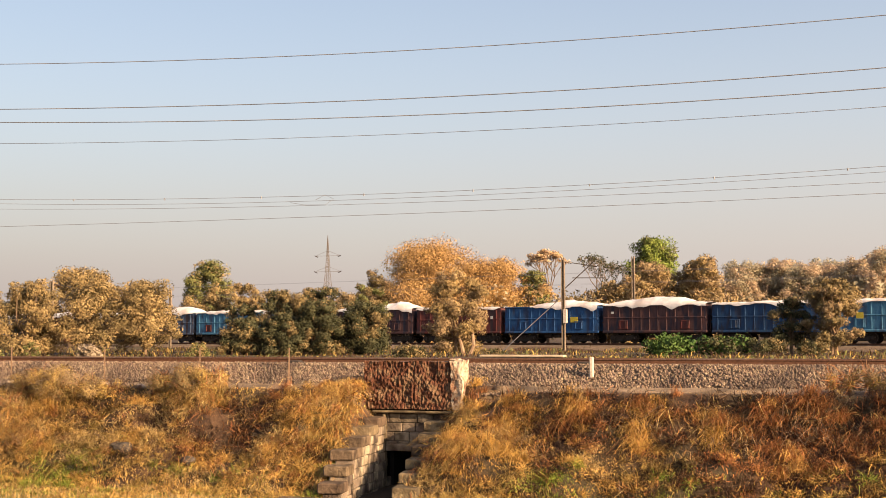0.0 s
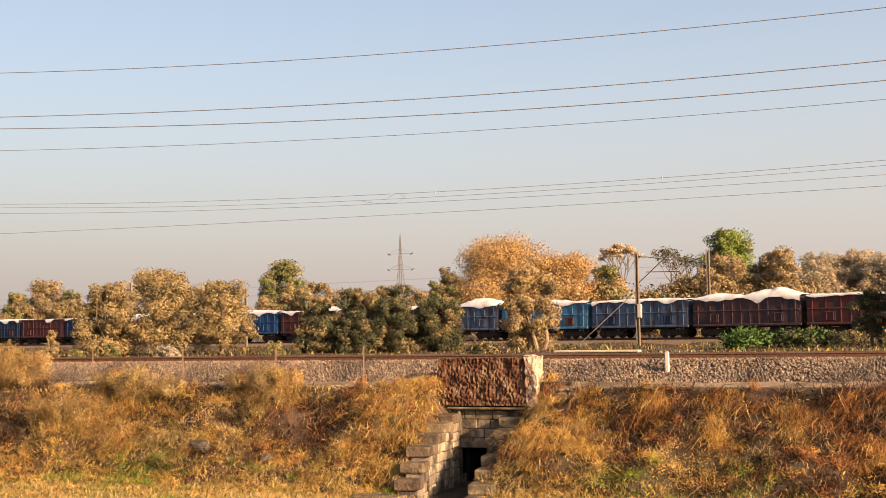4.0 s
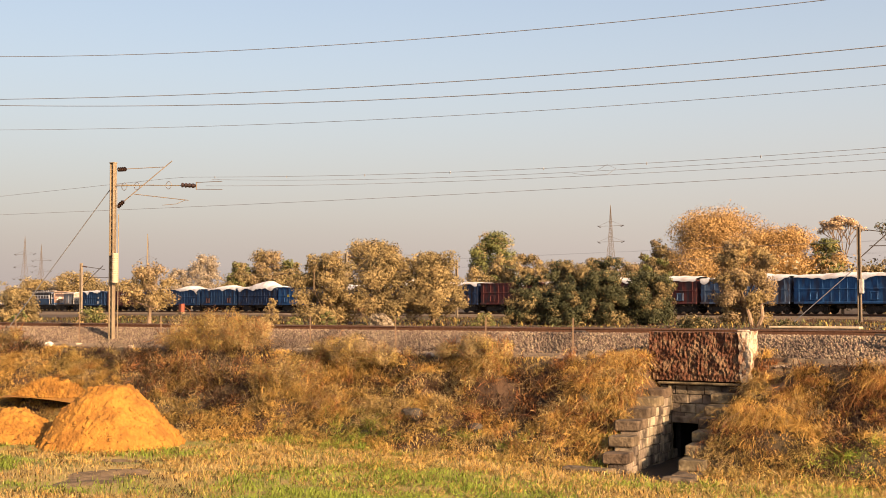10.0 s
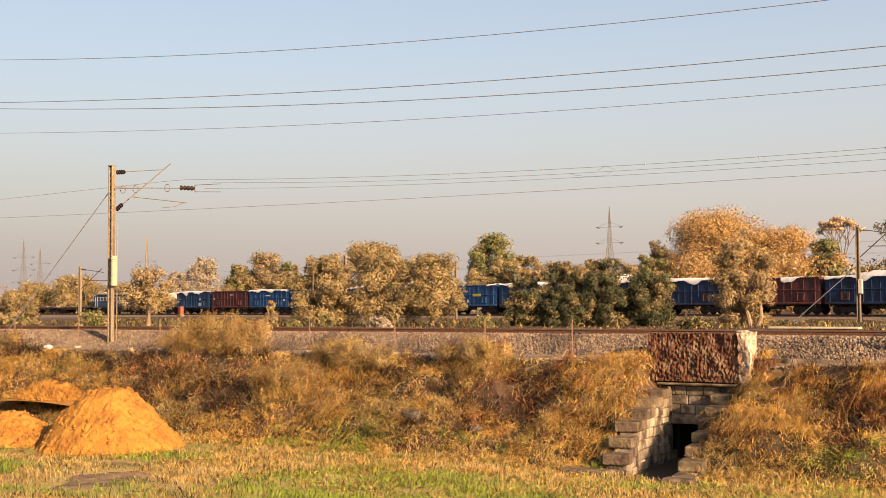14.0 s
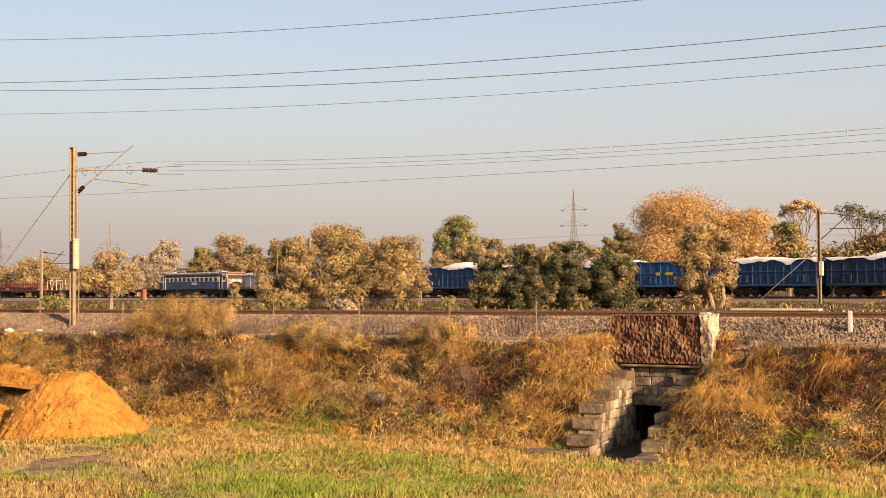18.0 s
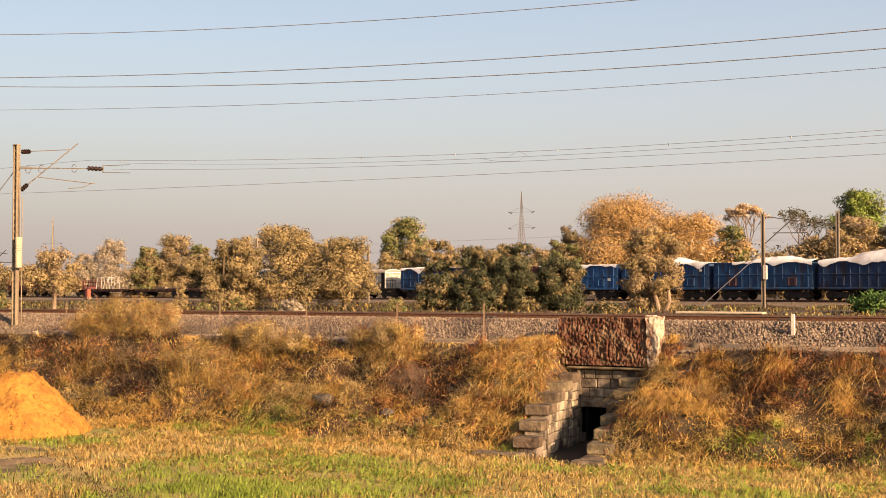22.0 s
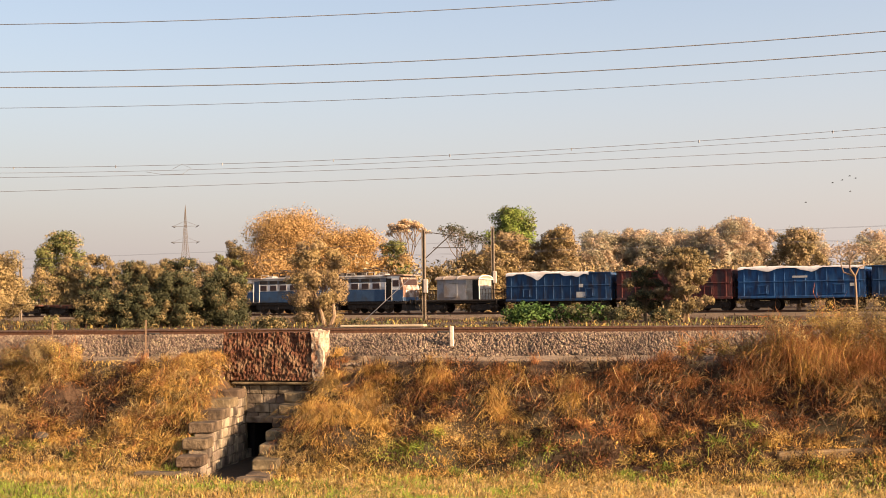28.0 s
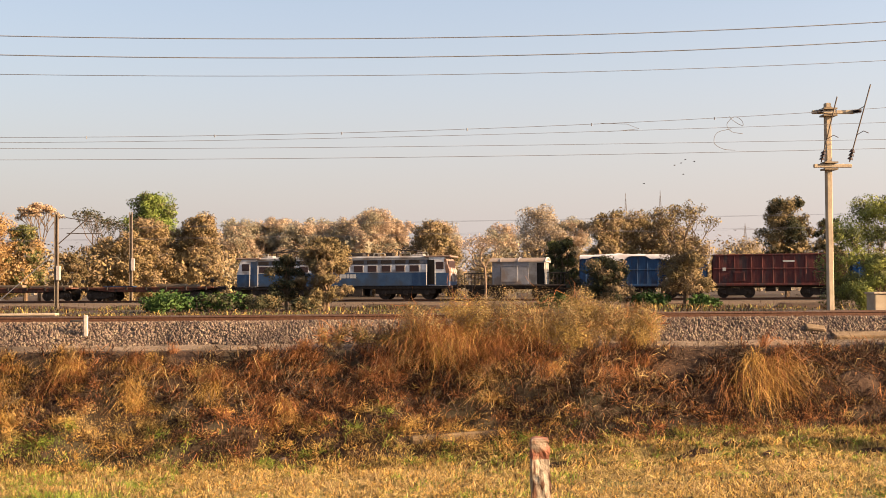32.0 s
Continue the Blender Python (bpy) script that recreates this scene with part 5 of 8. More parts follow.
def tree(name, label, x, y, height, width, leaf, seed, fork=0.2, dens=1.0, size=None, bark=None, levels=0, category="tree", lobes=1.0, mats=None, thick=1.0, cap=0.0, dome=2.2, most=36000, twin=False):
    rng = np.random.default_rng(seed)
    g = float(ground_z(x, y))
    t = thing(name, label, category, pose(x, y, g, 0, 0, 0.0 if twin else float(rng.uniform(0, 360))))
    fz = height * fork
    dist = math.hypot(x, y)
    rad = (0.018 * height + 0.05) * thick
    sz = size or (0.00094 if dist < 215 else 0.0008) * dist
    if levels:
        sh, cen = forked(rng, height, width, fz, rad, levels)
        part("trunk", sh, bark or M_BARK, t)
        if leaf:
            cen = cen[(rng.random(len(cen)) < 0.75) & (cen[:, 2] > cap * cen[:, 2].max())]
            rr = np.full((len(cen), 3), 0.055 * width) * rng.uniform(0.6, 1.5, (len(cen), 1))
            count = min(9000, int(dens * 5 * width * (height - fz) / sz**2))
            part("crown", leaf_cloud("crown", cen, rr, count, sz, [LEAF[leaf]], rng), None, t, "thin crown of scattered leaves")
        return t
    n = int(np.clip(24 + width * (height - fz) / 4, 26, 50) * lobes)
    big, rb, cen, r, own = crown_clumps(rng, height, width * 1.02, fz, n, dome)
    if twin:
        for pts in ([(1.0, -0.9, -0.3), (0.75, -0.9, 0.8), (0.2, -0.7, 2.2)], [(1.25, -0.7, -0.3), (1.75, -0.8, 0.7), (1.5, -0.5, 2.0)]):
            part("leaning_trunk", Shape().tube(pts, [0.2, 0.16, 0.11], 7), M_PALEBARK, t, "bare leaning trunk")
        low = (cen[:, 0] > 0.2) & (cen[:, 2] < 1.05) & (cen[:, 1] < 0.6)
        cen, r, own = cen[~low], r[~low], own[~low]
    sh = Shape()
    mid = fz + (height - fz) * 0.3
    bend = rng.normal(0, 0.04 * height, 2)
    hub = Vector((bend[0], bend[1], mid))
    sh.tube([(0, 0, -0.4), (bend[0] * 0.3, bend[1] * 0.5, mid * 0.5), hub], [rad * 1.3, rad, rad * 0.7], 7)
    for c in big[:: max(1, n // 12)]:
        q = Vector(c)
        p = hub * rng.uniform(0.4, 1.0)
        m = (p + q) / 2 + Vector((0, 0, -0.08 * (q - p).length)) + Vector(rng.normal(0, 0.05 * (q - p).length, 3))
        sh.tube([p, m, q], [rad * 0.55, rad * 0.35, rad * 0.12], 5)
    part("trunk", sh, bark or M_BARK, t)["kind"] = "stuff"
    count = int(np.clip(dens * 7.0 * width * (height - fz) / sz**2, 400, most))
    if mats:
        idx = (rng.random(n) < mats[1]).astype(int)[own]
        idx = np.where(rng.random(len(own)) < 0.15, 1 - idx, idx)
        me = leaf_cloud("crown", cen, r, count, sz, [LEAF[leaf], LEAF[mats[0]]], rng, idx)
    else:
        me = leaf_cloud("crown", cen, r, count, sz, [LEAF[leaf]], rng)
    part("crown", me, None, t, "crown of many small leaves")
    return t


def parasol_tree(x, y, height, width, seed):
    """A slender tree that opens into a flat, thin crown on bare limbs."""
    rng = np.random.default_rng(seed)
    t = thing("umbrella_tree", "slender tree with a flat rust-coloured crown", "tree", pose(x, y, float(ground_z(x, y))))
    sh = Shape()
    fork = Vector((0.3, 0.2, height * 0.5))
    sh.tube([(0, 0, -0.4), (0.2, 0, height * 0.25), fork], [0.24, 0.18, 0.14], 7)
    ends = []
    for i in range(6):
        a = 6.28 * i / 6 + rng.normal(0, 0.25)
        k = Vector((math.cos(a) * width * 0.2, math.sin(a) * width * 0.2, height * rng.uniform(0.68, 0.76)))
        sh.tube([fork, (fork + k) / 2 + Vector((0, 0, 0.25)), k], [0.1, 0.075, 0.055], 5)
        for j in range(4):
            b = a + rng.normal(0, 0.75)
            rr = width * 0.5 * rng.uniform(0.3, 1.0)
            q = Vector((math.cos(b) * rr, math.sin(b) * rr, height * (0.965 - 0.12 * (2 * rr / width) ** 2) + rng.normal(0, 0.12)))
            sh.tube([k, (k + q) / 2 + Vector((0, 0, 0.15)), q], [0.05, 0.035, 0.015], 4)
            ends.append(tuple(q))
            for m in range(2):
                e = q + Vector((rng.normal(0, 0.5), rng.normal(0, 0.5), rng.uniform(0.0, 0.35)))
                sh.tube([(k + q) / 2, (q + e) / 2, e], [0.03, 0.02, 0.01], 4)
                ends.append(tuple(e))
    part("trunk", sh, M_PALEBARK, t)["kind"] = "stuff"
    cen = np.array(ends)
    rad = np.tile((0.55, 0.55, 0.26), (len(cen), 1)) * rng.uniform(0.7, 1.4, (len(cen), 1))
    part("crown", leaf_cloud("crown", cen, rad, 4200, 0.13, [LEAF["umbrella"]], rng), None, t, "thin flat crown of rusty leaves")


SEED = [100]


def plant(kind, places, name, label, **kw):
    for x, y, h, w in places:
        SEED[0] += 1
        tree(name, label, x, y, h, w, kind, SEED[0], **kw)


plant("olive", [(-65.0, 82.5, 6.6, 5.6)], "leafy_tree", "dusty olive-leaved tree beside the far line", fork=0.02, mats=("yellow", 0.3), dome=3.0)
plant("olive", [(-60.9, 85.7, 6.5, 6.4), (-57.1, 86.9, 5.9, 5.9)], "leafy_tree", "dusty olive and tan tree beside the far line", fork=0.1, mats=("yellow", 0.6), dome=2.6)
plant("yellow", [(-32.4, 92.5, 6.6, 4.9)], "leafy_tree", "dusty olive tree with leaning twin trunks beside the far line", fork=0.02, mats=("brown", 0.4), dome=3.6, twin=True)
plant("olive", [(-4.4, 94.7, 5.1, 3.7)], "leafy_tree", "dusty olive tree standing before the train", fork=0.04, mats=("brown", 0.35), dome=3.0)
plant("yellow", [(-4.1, 96.4, 5.7, 3.7)], "leafy_tree", "flat-topped yellow-green tree standing before the train", fork=0.5, mats=("olive", 0.4), dome=3.0)
plant("dark", [(-7.2, 96.4, 4.3, 3.1)], "leafy_tree", "dark green leafy tree standing before the train", fork=0.1, mats=("olive", 0.4), dome=3.0)
plant("olive", [(22.1, 89.3, 5.4, 4.2)], "leafy_tree", "dusty brown-green tree beside the far line", fork=0.22, mats=("brown", 0.45), dome=2.6)
plant("dark", [(16.6, 90.5, 4.0, 4.4)], "leafy_tree", "low brown-green tree beside the far line", fork=0.12, mats=("brown", 0.4))
plant("olive", [(-72.2, 57.0, 2.9, 3.4), (-79.5, 60.0, 2.6, 3.6)], "roadside_shrub", "dusty yellow-green shrub beyond the near track", fork=0.05, mats=("yellow", 0.5), category="shrub")
plant("yellow", [(-64.9, 62.4, 4.6, 3.8)], "young_tree", "young tree with a spreading dusty crown", fork=0.3, dens=0.8, bark=M_PALEBARK, mats=("brown", 0.35))
plant("olive", [(-226.5, 184.3, 7.8, 10.4), (-215.5, 186.5, 9.2, 13.0), (-201.7, 187.1, 7.3, 10.8)], "broad_tree", "olive tree behind the train", fork=0.06, mats=("yellow", 0.5))
plant("olive", [(-76.2, 146.3, 8.2, 5.2), (-70.0, 143.9, 7.5, 5.4), (-65.0, 145.0, 7.0, 5.0)], "broad_tree", "olive and brown tree behind the train", fork=0.06, mats=("brown", 0.5))
plant("olive", [(6.3, 149.9, 10.0, 7.0), (26.5, 143.6, 10.9, 7.8), (33.0, 144.0, 9.6, 7.0)], "broad_tree", "dark brown-green tree behind the train", fork=0.12, mats=("brown", 0.45))
plant("olive", [(47.1, 142.4, 12.1, 7.0), (51.5, 140.9, 9.2, 4.4)], "broad_tree", "dark brown-green tree with a spreading crown", fork=0.36, mats=("dark", 0.35), lobes=0.8)
plant("pale", [(-179.7, 187.9, 12.3, 8.6), (-184.0, 184.7, 9.4, 6.0), (31.2, 238.0, 17.7, 12.5)], "pale_tree", "pale dry tree in the distance", fork=0.08, dens=0.75)
plant("brown", [(-150.6, 173.8, 11.8, 10.4)], "brown_tree", "tree with dry brown leaves behind the train", fork=0.05, mats=("olive", 0.3))
plant("olive", [(-153.0, 168.8, 9.6, 7.0), (-146.1, 175.1, 10.1, 6.0), (-139.0, 173.0, 8.6, 7.0)], "broad_tree", "olive tree behind the train", fork=0.05, mats=("green", 0.35))
plant("brown", [(-35.8, 166.2, 8.9, 8.0), (-30.9, 169.2, 11.4, 8.6), (-24.0, 170.3, 12.2, 6.4)], "brown_tree", "tree with dry brown leaves behind the train", fork=0.05, mats=("yellow", 0.3))
plant("dusty", [(-20.9, 259.2, 17.0, 12.0), (-2.5, 270.0, 18.6, 15.0), (-1.4, 250.0, 17.7, 11.5), (-11.1, 264.8, 16.3, 13.5), (12.0, 262.0, 16.0, 14.0)], "brown_tree", "distant tree, dry brown leaves paled by painted haze", fork=0.04, mats=("grey", 0.2))
plant("yellow", [(-126.5, 173.8, 13.2, 12.6), (-115.8, 175.2, 10.7, 9.6), (-83.1, 150.6, 9.0, 5.4), (-88.0, 152.0, 8.0, 6.0)], "yellowing_tree", "tree with yellowing leaves behind the train", fork=0.05, mats=("olive", 0.35))
plant("green", [(-44.5, 158.9, 10.2, 6.4)], "yellowing_tree", "yellow-green tree beside the orange one", fork=0.1, mats=("orange", 0.3))
plant("green", [(-96.7, 163.6, 13.1, 8.8)], "green_tree", "full green tree behind the train", fork=0.12, mats=("yellow", 0.25))
plant("bright", [(-33.1, 183.0, 15.9, 7.8)], "round_green_tree", "green tree with a rounded top", fork=0.52, mats=("green", 0.25), lobes=1.9, dome=2.2, dens=1.9)
plant("green", [(21.5, 148.5, 8.0, 5.0)], "green_tree", "full green tree behind the train", fork=0.1, mats=("dark", 0.4))
plant("olive", [(-40.9, 95.0, 5.7, 3.3)], "green_shrub", "tall dusty green shrub beside the far line", fork=0.05, mats=("green", 0.5), dome=3.2)
plant("olive", [(-46.4, 90.4, 5.2, 5.0), (-44.0, 92.2, 5.5, 4.4), (-49.6, 89.6, 4.2, 3.6)], "thicket", "dusty olive thicket with tan tops beside the far line", fork=0.0, mats=("dark", 0.62), dens=1.1, dome=2.8)
plant("dark", [(-42.6, 89.0, 4.9, 4.4), (-39.9, 91.2, 4.2, 4.6), (-45.2, 87.9, 3.3, 4.0)], "dark_thicket", "dense dark green thicket beside the far line", fork=0.0, mats=("olive", 0.12), dens=1.2, dome=3.2)
plant("dark", [(-48.5, 87.4, 3.0, 4.2)], "dark_thicket", "lower green thicket beside the far line", fork=0.0, mats=("olive", 0.3), dens=1.0)
plant("orange", [(-58.0, 155.5, 14.2, 17.0), (-50.6, 158.0, 11.6, 13.0)], "orange_tree", "large spreading tree covered in orange leaves", fork=0.05, dens=2.2, size=0.135, lobes=2.2, dome=2.3, most=85000)
plant("brown", [(-64.6, 153.0, 10.5, 6.0)], "brown_tree", "tree with dry brown leaves behind the train", fork=0.05, mats=("olive", 0.6))
parasol_tree(-45.6, 169.0, 13.6, 5.2, 301)
plant("dark", [(-37.4, 171.1, 13.6, 7.4)], "bare_tree", "thin branching tree with scattered dark leaves", fork=0.3, levels=5, dens=0.09, thick=0.55)
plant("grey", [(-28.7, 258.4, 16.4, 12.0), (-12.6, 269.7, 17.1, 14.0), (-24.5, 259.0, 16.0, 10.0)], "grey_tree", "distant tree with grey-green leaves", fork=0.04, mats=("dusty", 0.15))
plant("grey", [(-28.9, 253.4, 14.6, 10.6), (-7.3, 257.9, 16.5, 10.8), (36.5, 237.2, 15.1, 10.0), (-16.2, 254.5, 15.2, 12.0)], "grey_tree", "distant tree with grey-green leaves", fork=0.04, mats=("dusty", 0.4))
plant("dusty", [(-16.9, 261.5, 15.5, 12.3), (3.7, 256.0, 16.3, 9.4), (25.1, 253.8, 14.9, 12.0), (-7.3, 261.9, 16.0, 12.3)], "brown_tree", "distant tree, dry brown leaves paled by painted haze", fork=0.04, mats=("grey", 0.35))
plant("olive", [(30.1, 147.0, 10.6, 7.0), (-39.4, 160.2, 6.5, 5.2)], "broad_tree", "dark brown-green tree behind the train", fork=0.08, mats=("brown", 0.4))
plant("brown", [(-25.2, 173.2, 12.0, 7.6), (-27.4, 173.9, 10.6, 7.3)], "brown_tree", "tree with dry brown leaves behind the train", fork=0.05, mats=("yellow", 0.3))
plant("yellow", [(-32.8, 164.8, 9.5, 7.0)], "yellowing_tree", "tree with yellowing leaves behind the train", fork=0.05, mats=("brown", 0.4))
plant("pale", [(67.4, 230.3, 10.3, 11.3)], "pale_tree", "pale dry tree in the distance", fork=0.08, dens=0.75)
plant("low", [(-15.5, 90.8, 1.55, 4.6)], "castor_shrub", "low bright green broad-leaved shrub", fork=0.03, size=0.17, category="shrub")
plant("dark", [(-11.6, 93.0, 1.35, 4.6)], "castor_shrub", "low dark green shrub beside the far line", fork=0.03, size=0.15, category="shrub", mats=("low", 0.4))
plant("umbrella", [(8.4, 99.6, 7.3, 8.0)], "bare_tree", "nearly bare tree with a few rusty leaves", fork=0.45, dens=0.02, levels=5, thick=0.55, bark=M_PALEBARK)
plant("olive", [(22.3, 90.3, 8.8, 5.9)], "gaunt_tree", "tall gaunt tree with leaves at its branch tips", fork=0.35, dens=0.11, levels=4, thick=0.6)
plant("lime", [(28.3, 69.4, 6.9, 5.8), (27.1, 66.7, 3.4, 3.6)], "feathery_tree", "yellow-green feathery tree beside the track", fork=0.06, dens=0.85, mats=("green", 0.3))
plant("low", [(13.0, 91.0, 1.2, 3.0), (19.5, 89.0, 1.3, 3.2), (22.5, 86.0, 1.0, 2.6)], "castor_shrub", "low bright green shrub beside the far line", fork=0.03, size=0.15, category="shrub")
plant("pale", [(-40.9, 56.8, 1.1, 1.5)], "pale_shrub", "low pale dry shrub beyond the near track", fork=0.03, size=0.09, category="shrub")
plant("yellow", [(-56.9, 50.4, 1.6, 2.0), (-44.6, 53.9, 1.0, 1.0), (-46.3, 59.0, 1.3, 1.1), (-41.1, 68.6, 1.1, 1.8), (-55.3, 43.9, 1.4, 1.1)], "dry_shrub", "low yellow-green shrub beyond the near track", fork=0.03, size=0.07, category="shrub", mats=("green", 0.6), dens=0.6)
plant("yellow", [(-45.6, 53.1, 2.0, 0.9)], "young_sapling", "thin dusty sapling beyond the near track", fork=0.3, dens=0.5, category="sapling")
plant("olive", [(-31.0, 79.1, 1.0, 2.6), (-8.4, 92.0, 1.2, 2.8), (-5.6, 92.2, 1.1, 2.4), (-26.5, 84.0, 0.7, 1.6)], "dry_shrub", "low brown-green scrub before the far line", fork=0.03, category="shrub", mats=("dark", 0.6))


def far_woods():
    """The continuous low wood behind the train, as one cloud of clumps."""
    rng = np.random.default_rng(51)
    cen, rad, idx = [], [], []
    for k in range(560):
        s = rng.uniform(-330, 150)
        off = rng.uniform(26, 150)
        p = FAR_FOOT + FAR_DIR * s + Vector((math.sin(FAR_AZ), math.cos(FAR_AZ), 0)) * off
        tall = 4.6 + 3.4 * float(fbm(s * 1.0, off * 1.0, 0.03)) + 0.018 * off
        for j in range(3):
            h = tall * rng.uniform(0.25, 0.85)
            r = tall * rng.uniform(0.22, 0.34)
            cen.append((p.x + rng.normal(0, 2), p.y + rng.normal(0, 2), h - 0.6))
            rad.append((r * 1.3, r * 1.3, r))
            idx.append(rng.choice([0, 1, 2, 3], p=[0.34, 0.3, 0.16, 0.2]))
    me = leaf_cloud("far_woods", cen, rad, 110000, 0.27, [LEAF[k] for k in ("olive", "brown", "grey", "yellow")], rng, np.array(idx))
    tagged(new("far_woods", me), "low dusty wood stretching away behind the train", "woods", kind="stuff")
    cen, rad, idx = [], [], []
    for k in range(700):
        a = rng.uniform(-1.15, 0.75)
        d = rng.uniform(420, 900)
        r = rng.uniform(4, 9)
        cen.append((d * math.sin(a), d * math.cos(a), r * 0.6 - 1))
        rad.append((r * 2.2, r * 2.2, r))
        idx.append(rng.choice([0, 1]))
    # these leaf colours carry the horizon's haze
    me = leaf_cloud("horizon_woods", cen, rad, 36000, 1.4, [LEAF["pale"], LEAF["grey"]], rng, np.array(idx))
    tagged(new("horizon_woods", me), "band of trees along the horizon, haze in their colour", "woods", kind="stuff")


far_woods()


def tuft(name, V, F, mats, index, rng, stray=0.42):
    """Thin blades whose shading leans up and towards the open field, each a little differently."""
    n, k = V.shape[:2]
    N = np.repeat(np.array([0.1, -0.3, 0.75]) + rng.normal(0, stray, (n, 3)), k, 0)
    V = V.reshape(-1, 3)
    F = facing(V, F, np.tile((0.0, -0.5, 0.85), (len(V), 1)))
    return soften(array_mesh(name, V, F, mats, index), F, N)


def blades(name, P, height, width, lean, mats, index, rng, stray=0.42):
    """Grass blades of two joints at the places P, as one array."""
    n = len(P)
    a = rng.uniform(0, 6.28, n)
    side = np.stack([np.cos(a), np.sin(a), 0 * a], -1) * (width * rng.uniform(0.6, 1.4, n))[:, None]
    b = rng.uniform(0, 6.28, n)
    tilt = np.stack([np.cos(b), np.sin(b), 0 * b], -1) * (lean * rng.uniform(0.2, 1.0, n) * height)[:, None]
    up = np.stack([0 * a, 0 * a, height], -1)
    M0 = P + up * 0.6 + tilt * 0.45
    E = P + up * (1 - 0.35 * lean) + tilt * 1.25
    V = np.stack([P - side, P + side, M0 - side * 0.8, M0 + side * 0.8, E], 1)
    k = 5 * np.arange(n)[:, None]
    F = np.concatenate([k + [0, 1, 3], k + [0, 3, 2], k + [2, 3, 4]])
    return tuft(name, V, F, mats, np.tile(index, 3), rng, stray)


def stalks(name, C, length, count, spread, width, mats, index, rng, lean=(0.0, 0.0), droop=0.6):
    """Tussocks at C: long stalks that rise, spread and bow over; lean pushes all of them one way."""
    n = len(C) * count
    P = np.repeat(C, count, 0) + rng.normal(0, 0.07, (n, 3)) * (1, 1, 0.2)
    ln = np.repeat(np.broadcast_to(length, len(C)), count) * rng.uniform(0.45, 1.15, n)
    a = rng.uniform(0, 6.28, n)
    o = np.stack([np.cos(a) + lean[0], np.sin(a) + lean[1], 0 * a], -1)
    k = rng.uniform(0.15, 1.0, n) * spread
    side = np.stack([-np.sin(a + 0.6), np.cos(a + 0.6), 0 * a], -1) * (width * rng.uniform(0.6, 1.4, n))[:, None]
    up = np.array([0, 0, 1.0])
    h = lambda f: (ln * f)[:, None]
    out = lambda f: o * (ln * k * f)[:, None]
    Q1 = P + up * h(0.45) * (1 - 0.25 * k)[:, None] + out(0.28)
    Q2 = P + up * h(0.78) * (1 - droop * 0.75 * k)[:, None] + out(0.68)
    Q3 = P + up * h(0.92) * (1 - droop * 1.35 * k)[:, None] + out(1.1)
    bow = rng.normal(0, 1, (3, n, 3)) * (1, 1, 0.5) * ln[None, :, None]
    Q1, Q2, Q3 = Q1 + bow[0] * 0.05, Q2 + bow[1] * 0.08, Q3 + bow[2] * 0.13
    V = np.stack([P - side, P + side, Q1 - side, Q1 + side, Q2 - side * 0.8, Q2 + side * 0.8, Q3], 1)
    b = 7 * np.arange(n)[:, None]
    F = np.concatenate([b + [0, 1, 3], b + [0, 3, 2], b + [2, 3, 5], b + [2, 5, 4], b + [4, 5, 6]])
    return tuft(name, V, F, mats, np.tile(np.repeat(index, count), 5), rng)


def twigs(name, C, R, count, length, width, mats, index, rng):
    """Tangles of dead twigs in clumps of radius R round C."""
    n = len(C) * count
    d = rng.normal(size=(n, 3))
    d /= np.linalg.norm(d, axis=1, keepdims=True)
    P = np.repeat(C, count, 0) + d * np.repeat(R, count, 0) * rng.uniform(0.1, 1, (n, 1))
    v = rng.normal(size=(n, 3)) + d * 0.5 + (0, 0, 0.3)
    v *= (length * rng.uniform(0.4, 1.2, n) / np.linalg.norm(v, axis=1))[:, None]
    s = np.cross(v, rng.normal(size=(n, 3)))
    s *= (width / (np.linalg.norm(s, axis=1) + 1e-9))[:, None]
    m = P + v * 0.5 + rng.normal(0, 0.12, (n, 3)) * length
    V = np.stack([P - s, P + s, m - s, m + s, P + v], 1)
    b = 5 * np.arange(n)[:, None]
    F = np.concatenate([b + [0, 1, 3], b + [0, 3, 2], b + [2, 3, 4]])
    return tuft(name, V, F, mats, np.tile(np.repeat(index, count), 3), rng)


GRASSES = [GRASS[k] for k in ("gold", "rust", "straw", "green", "dead", "sage")]


def in_channel(x, y, half=1.3):
    t = np.clip((CUL_A.y - y) / (CUL_A.y - CUL_B.y), -1.5, 1.6)
    return (np.abs(x - (CUL_A.x + (CUL_B.x - CUL_A.x) * t)) < half) & (y > 32.0)


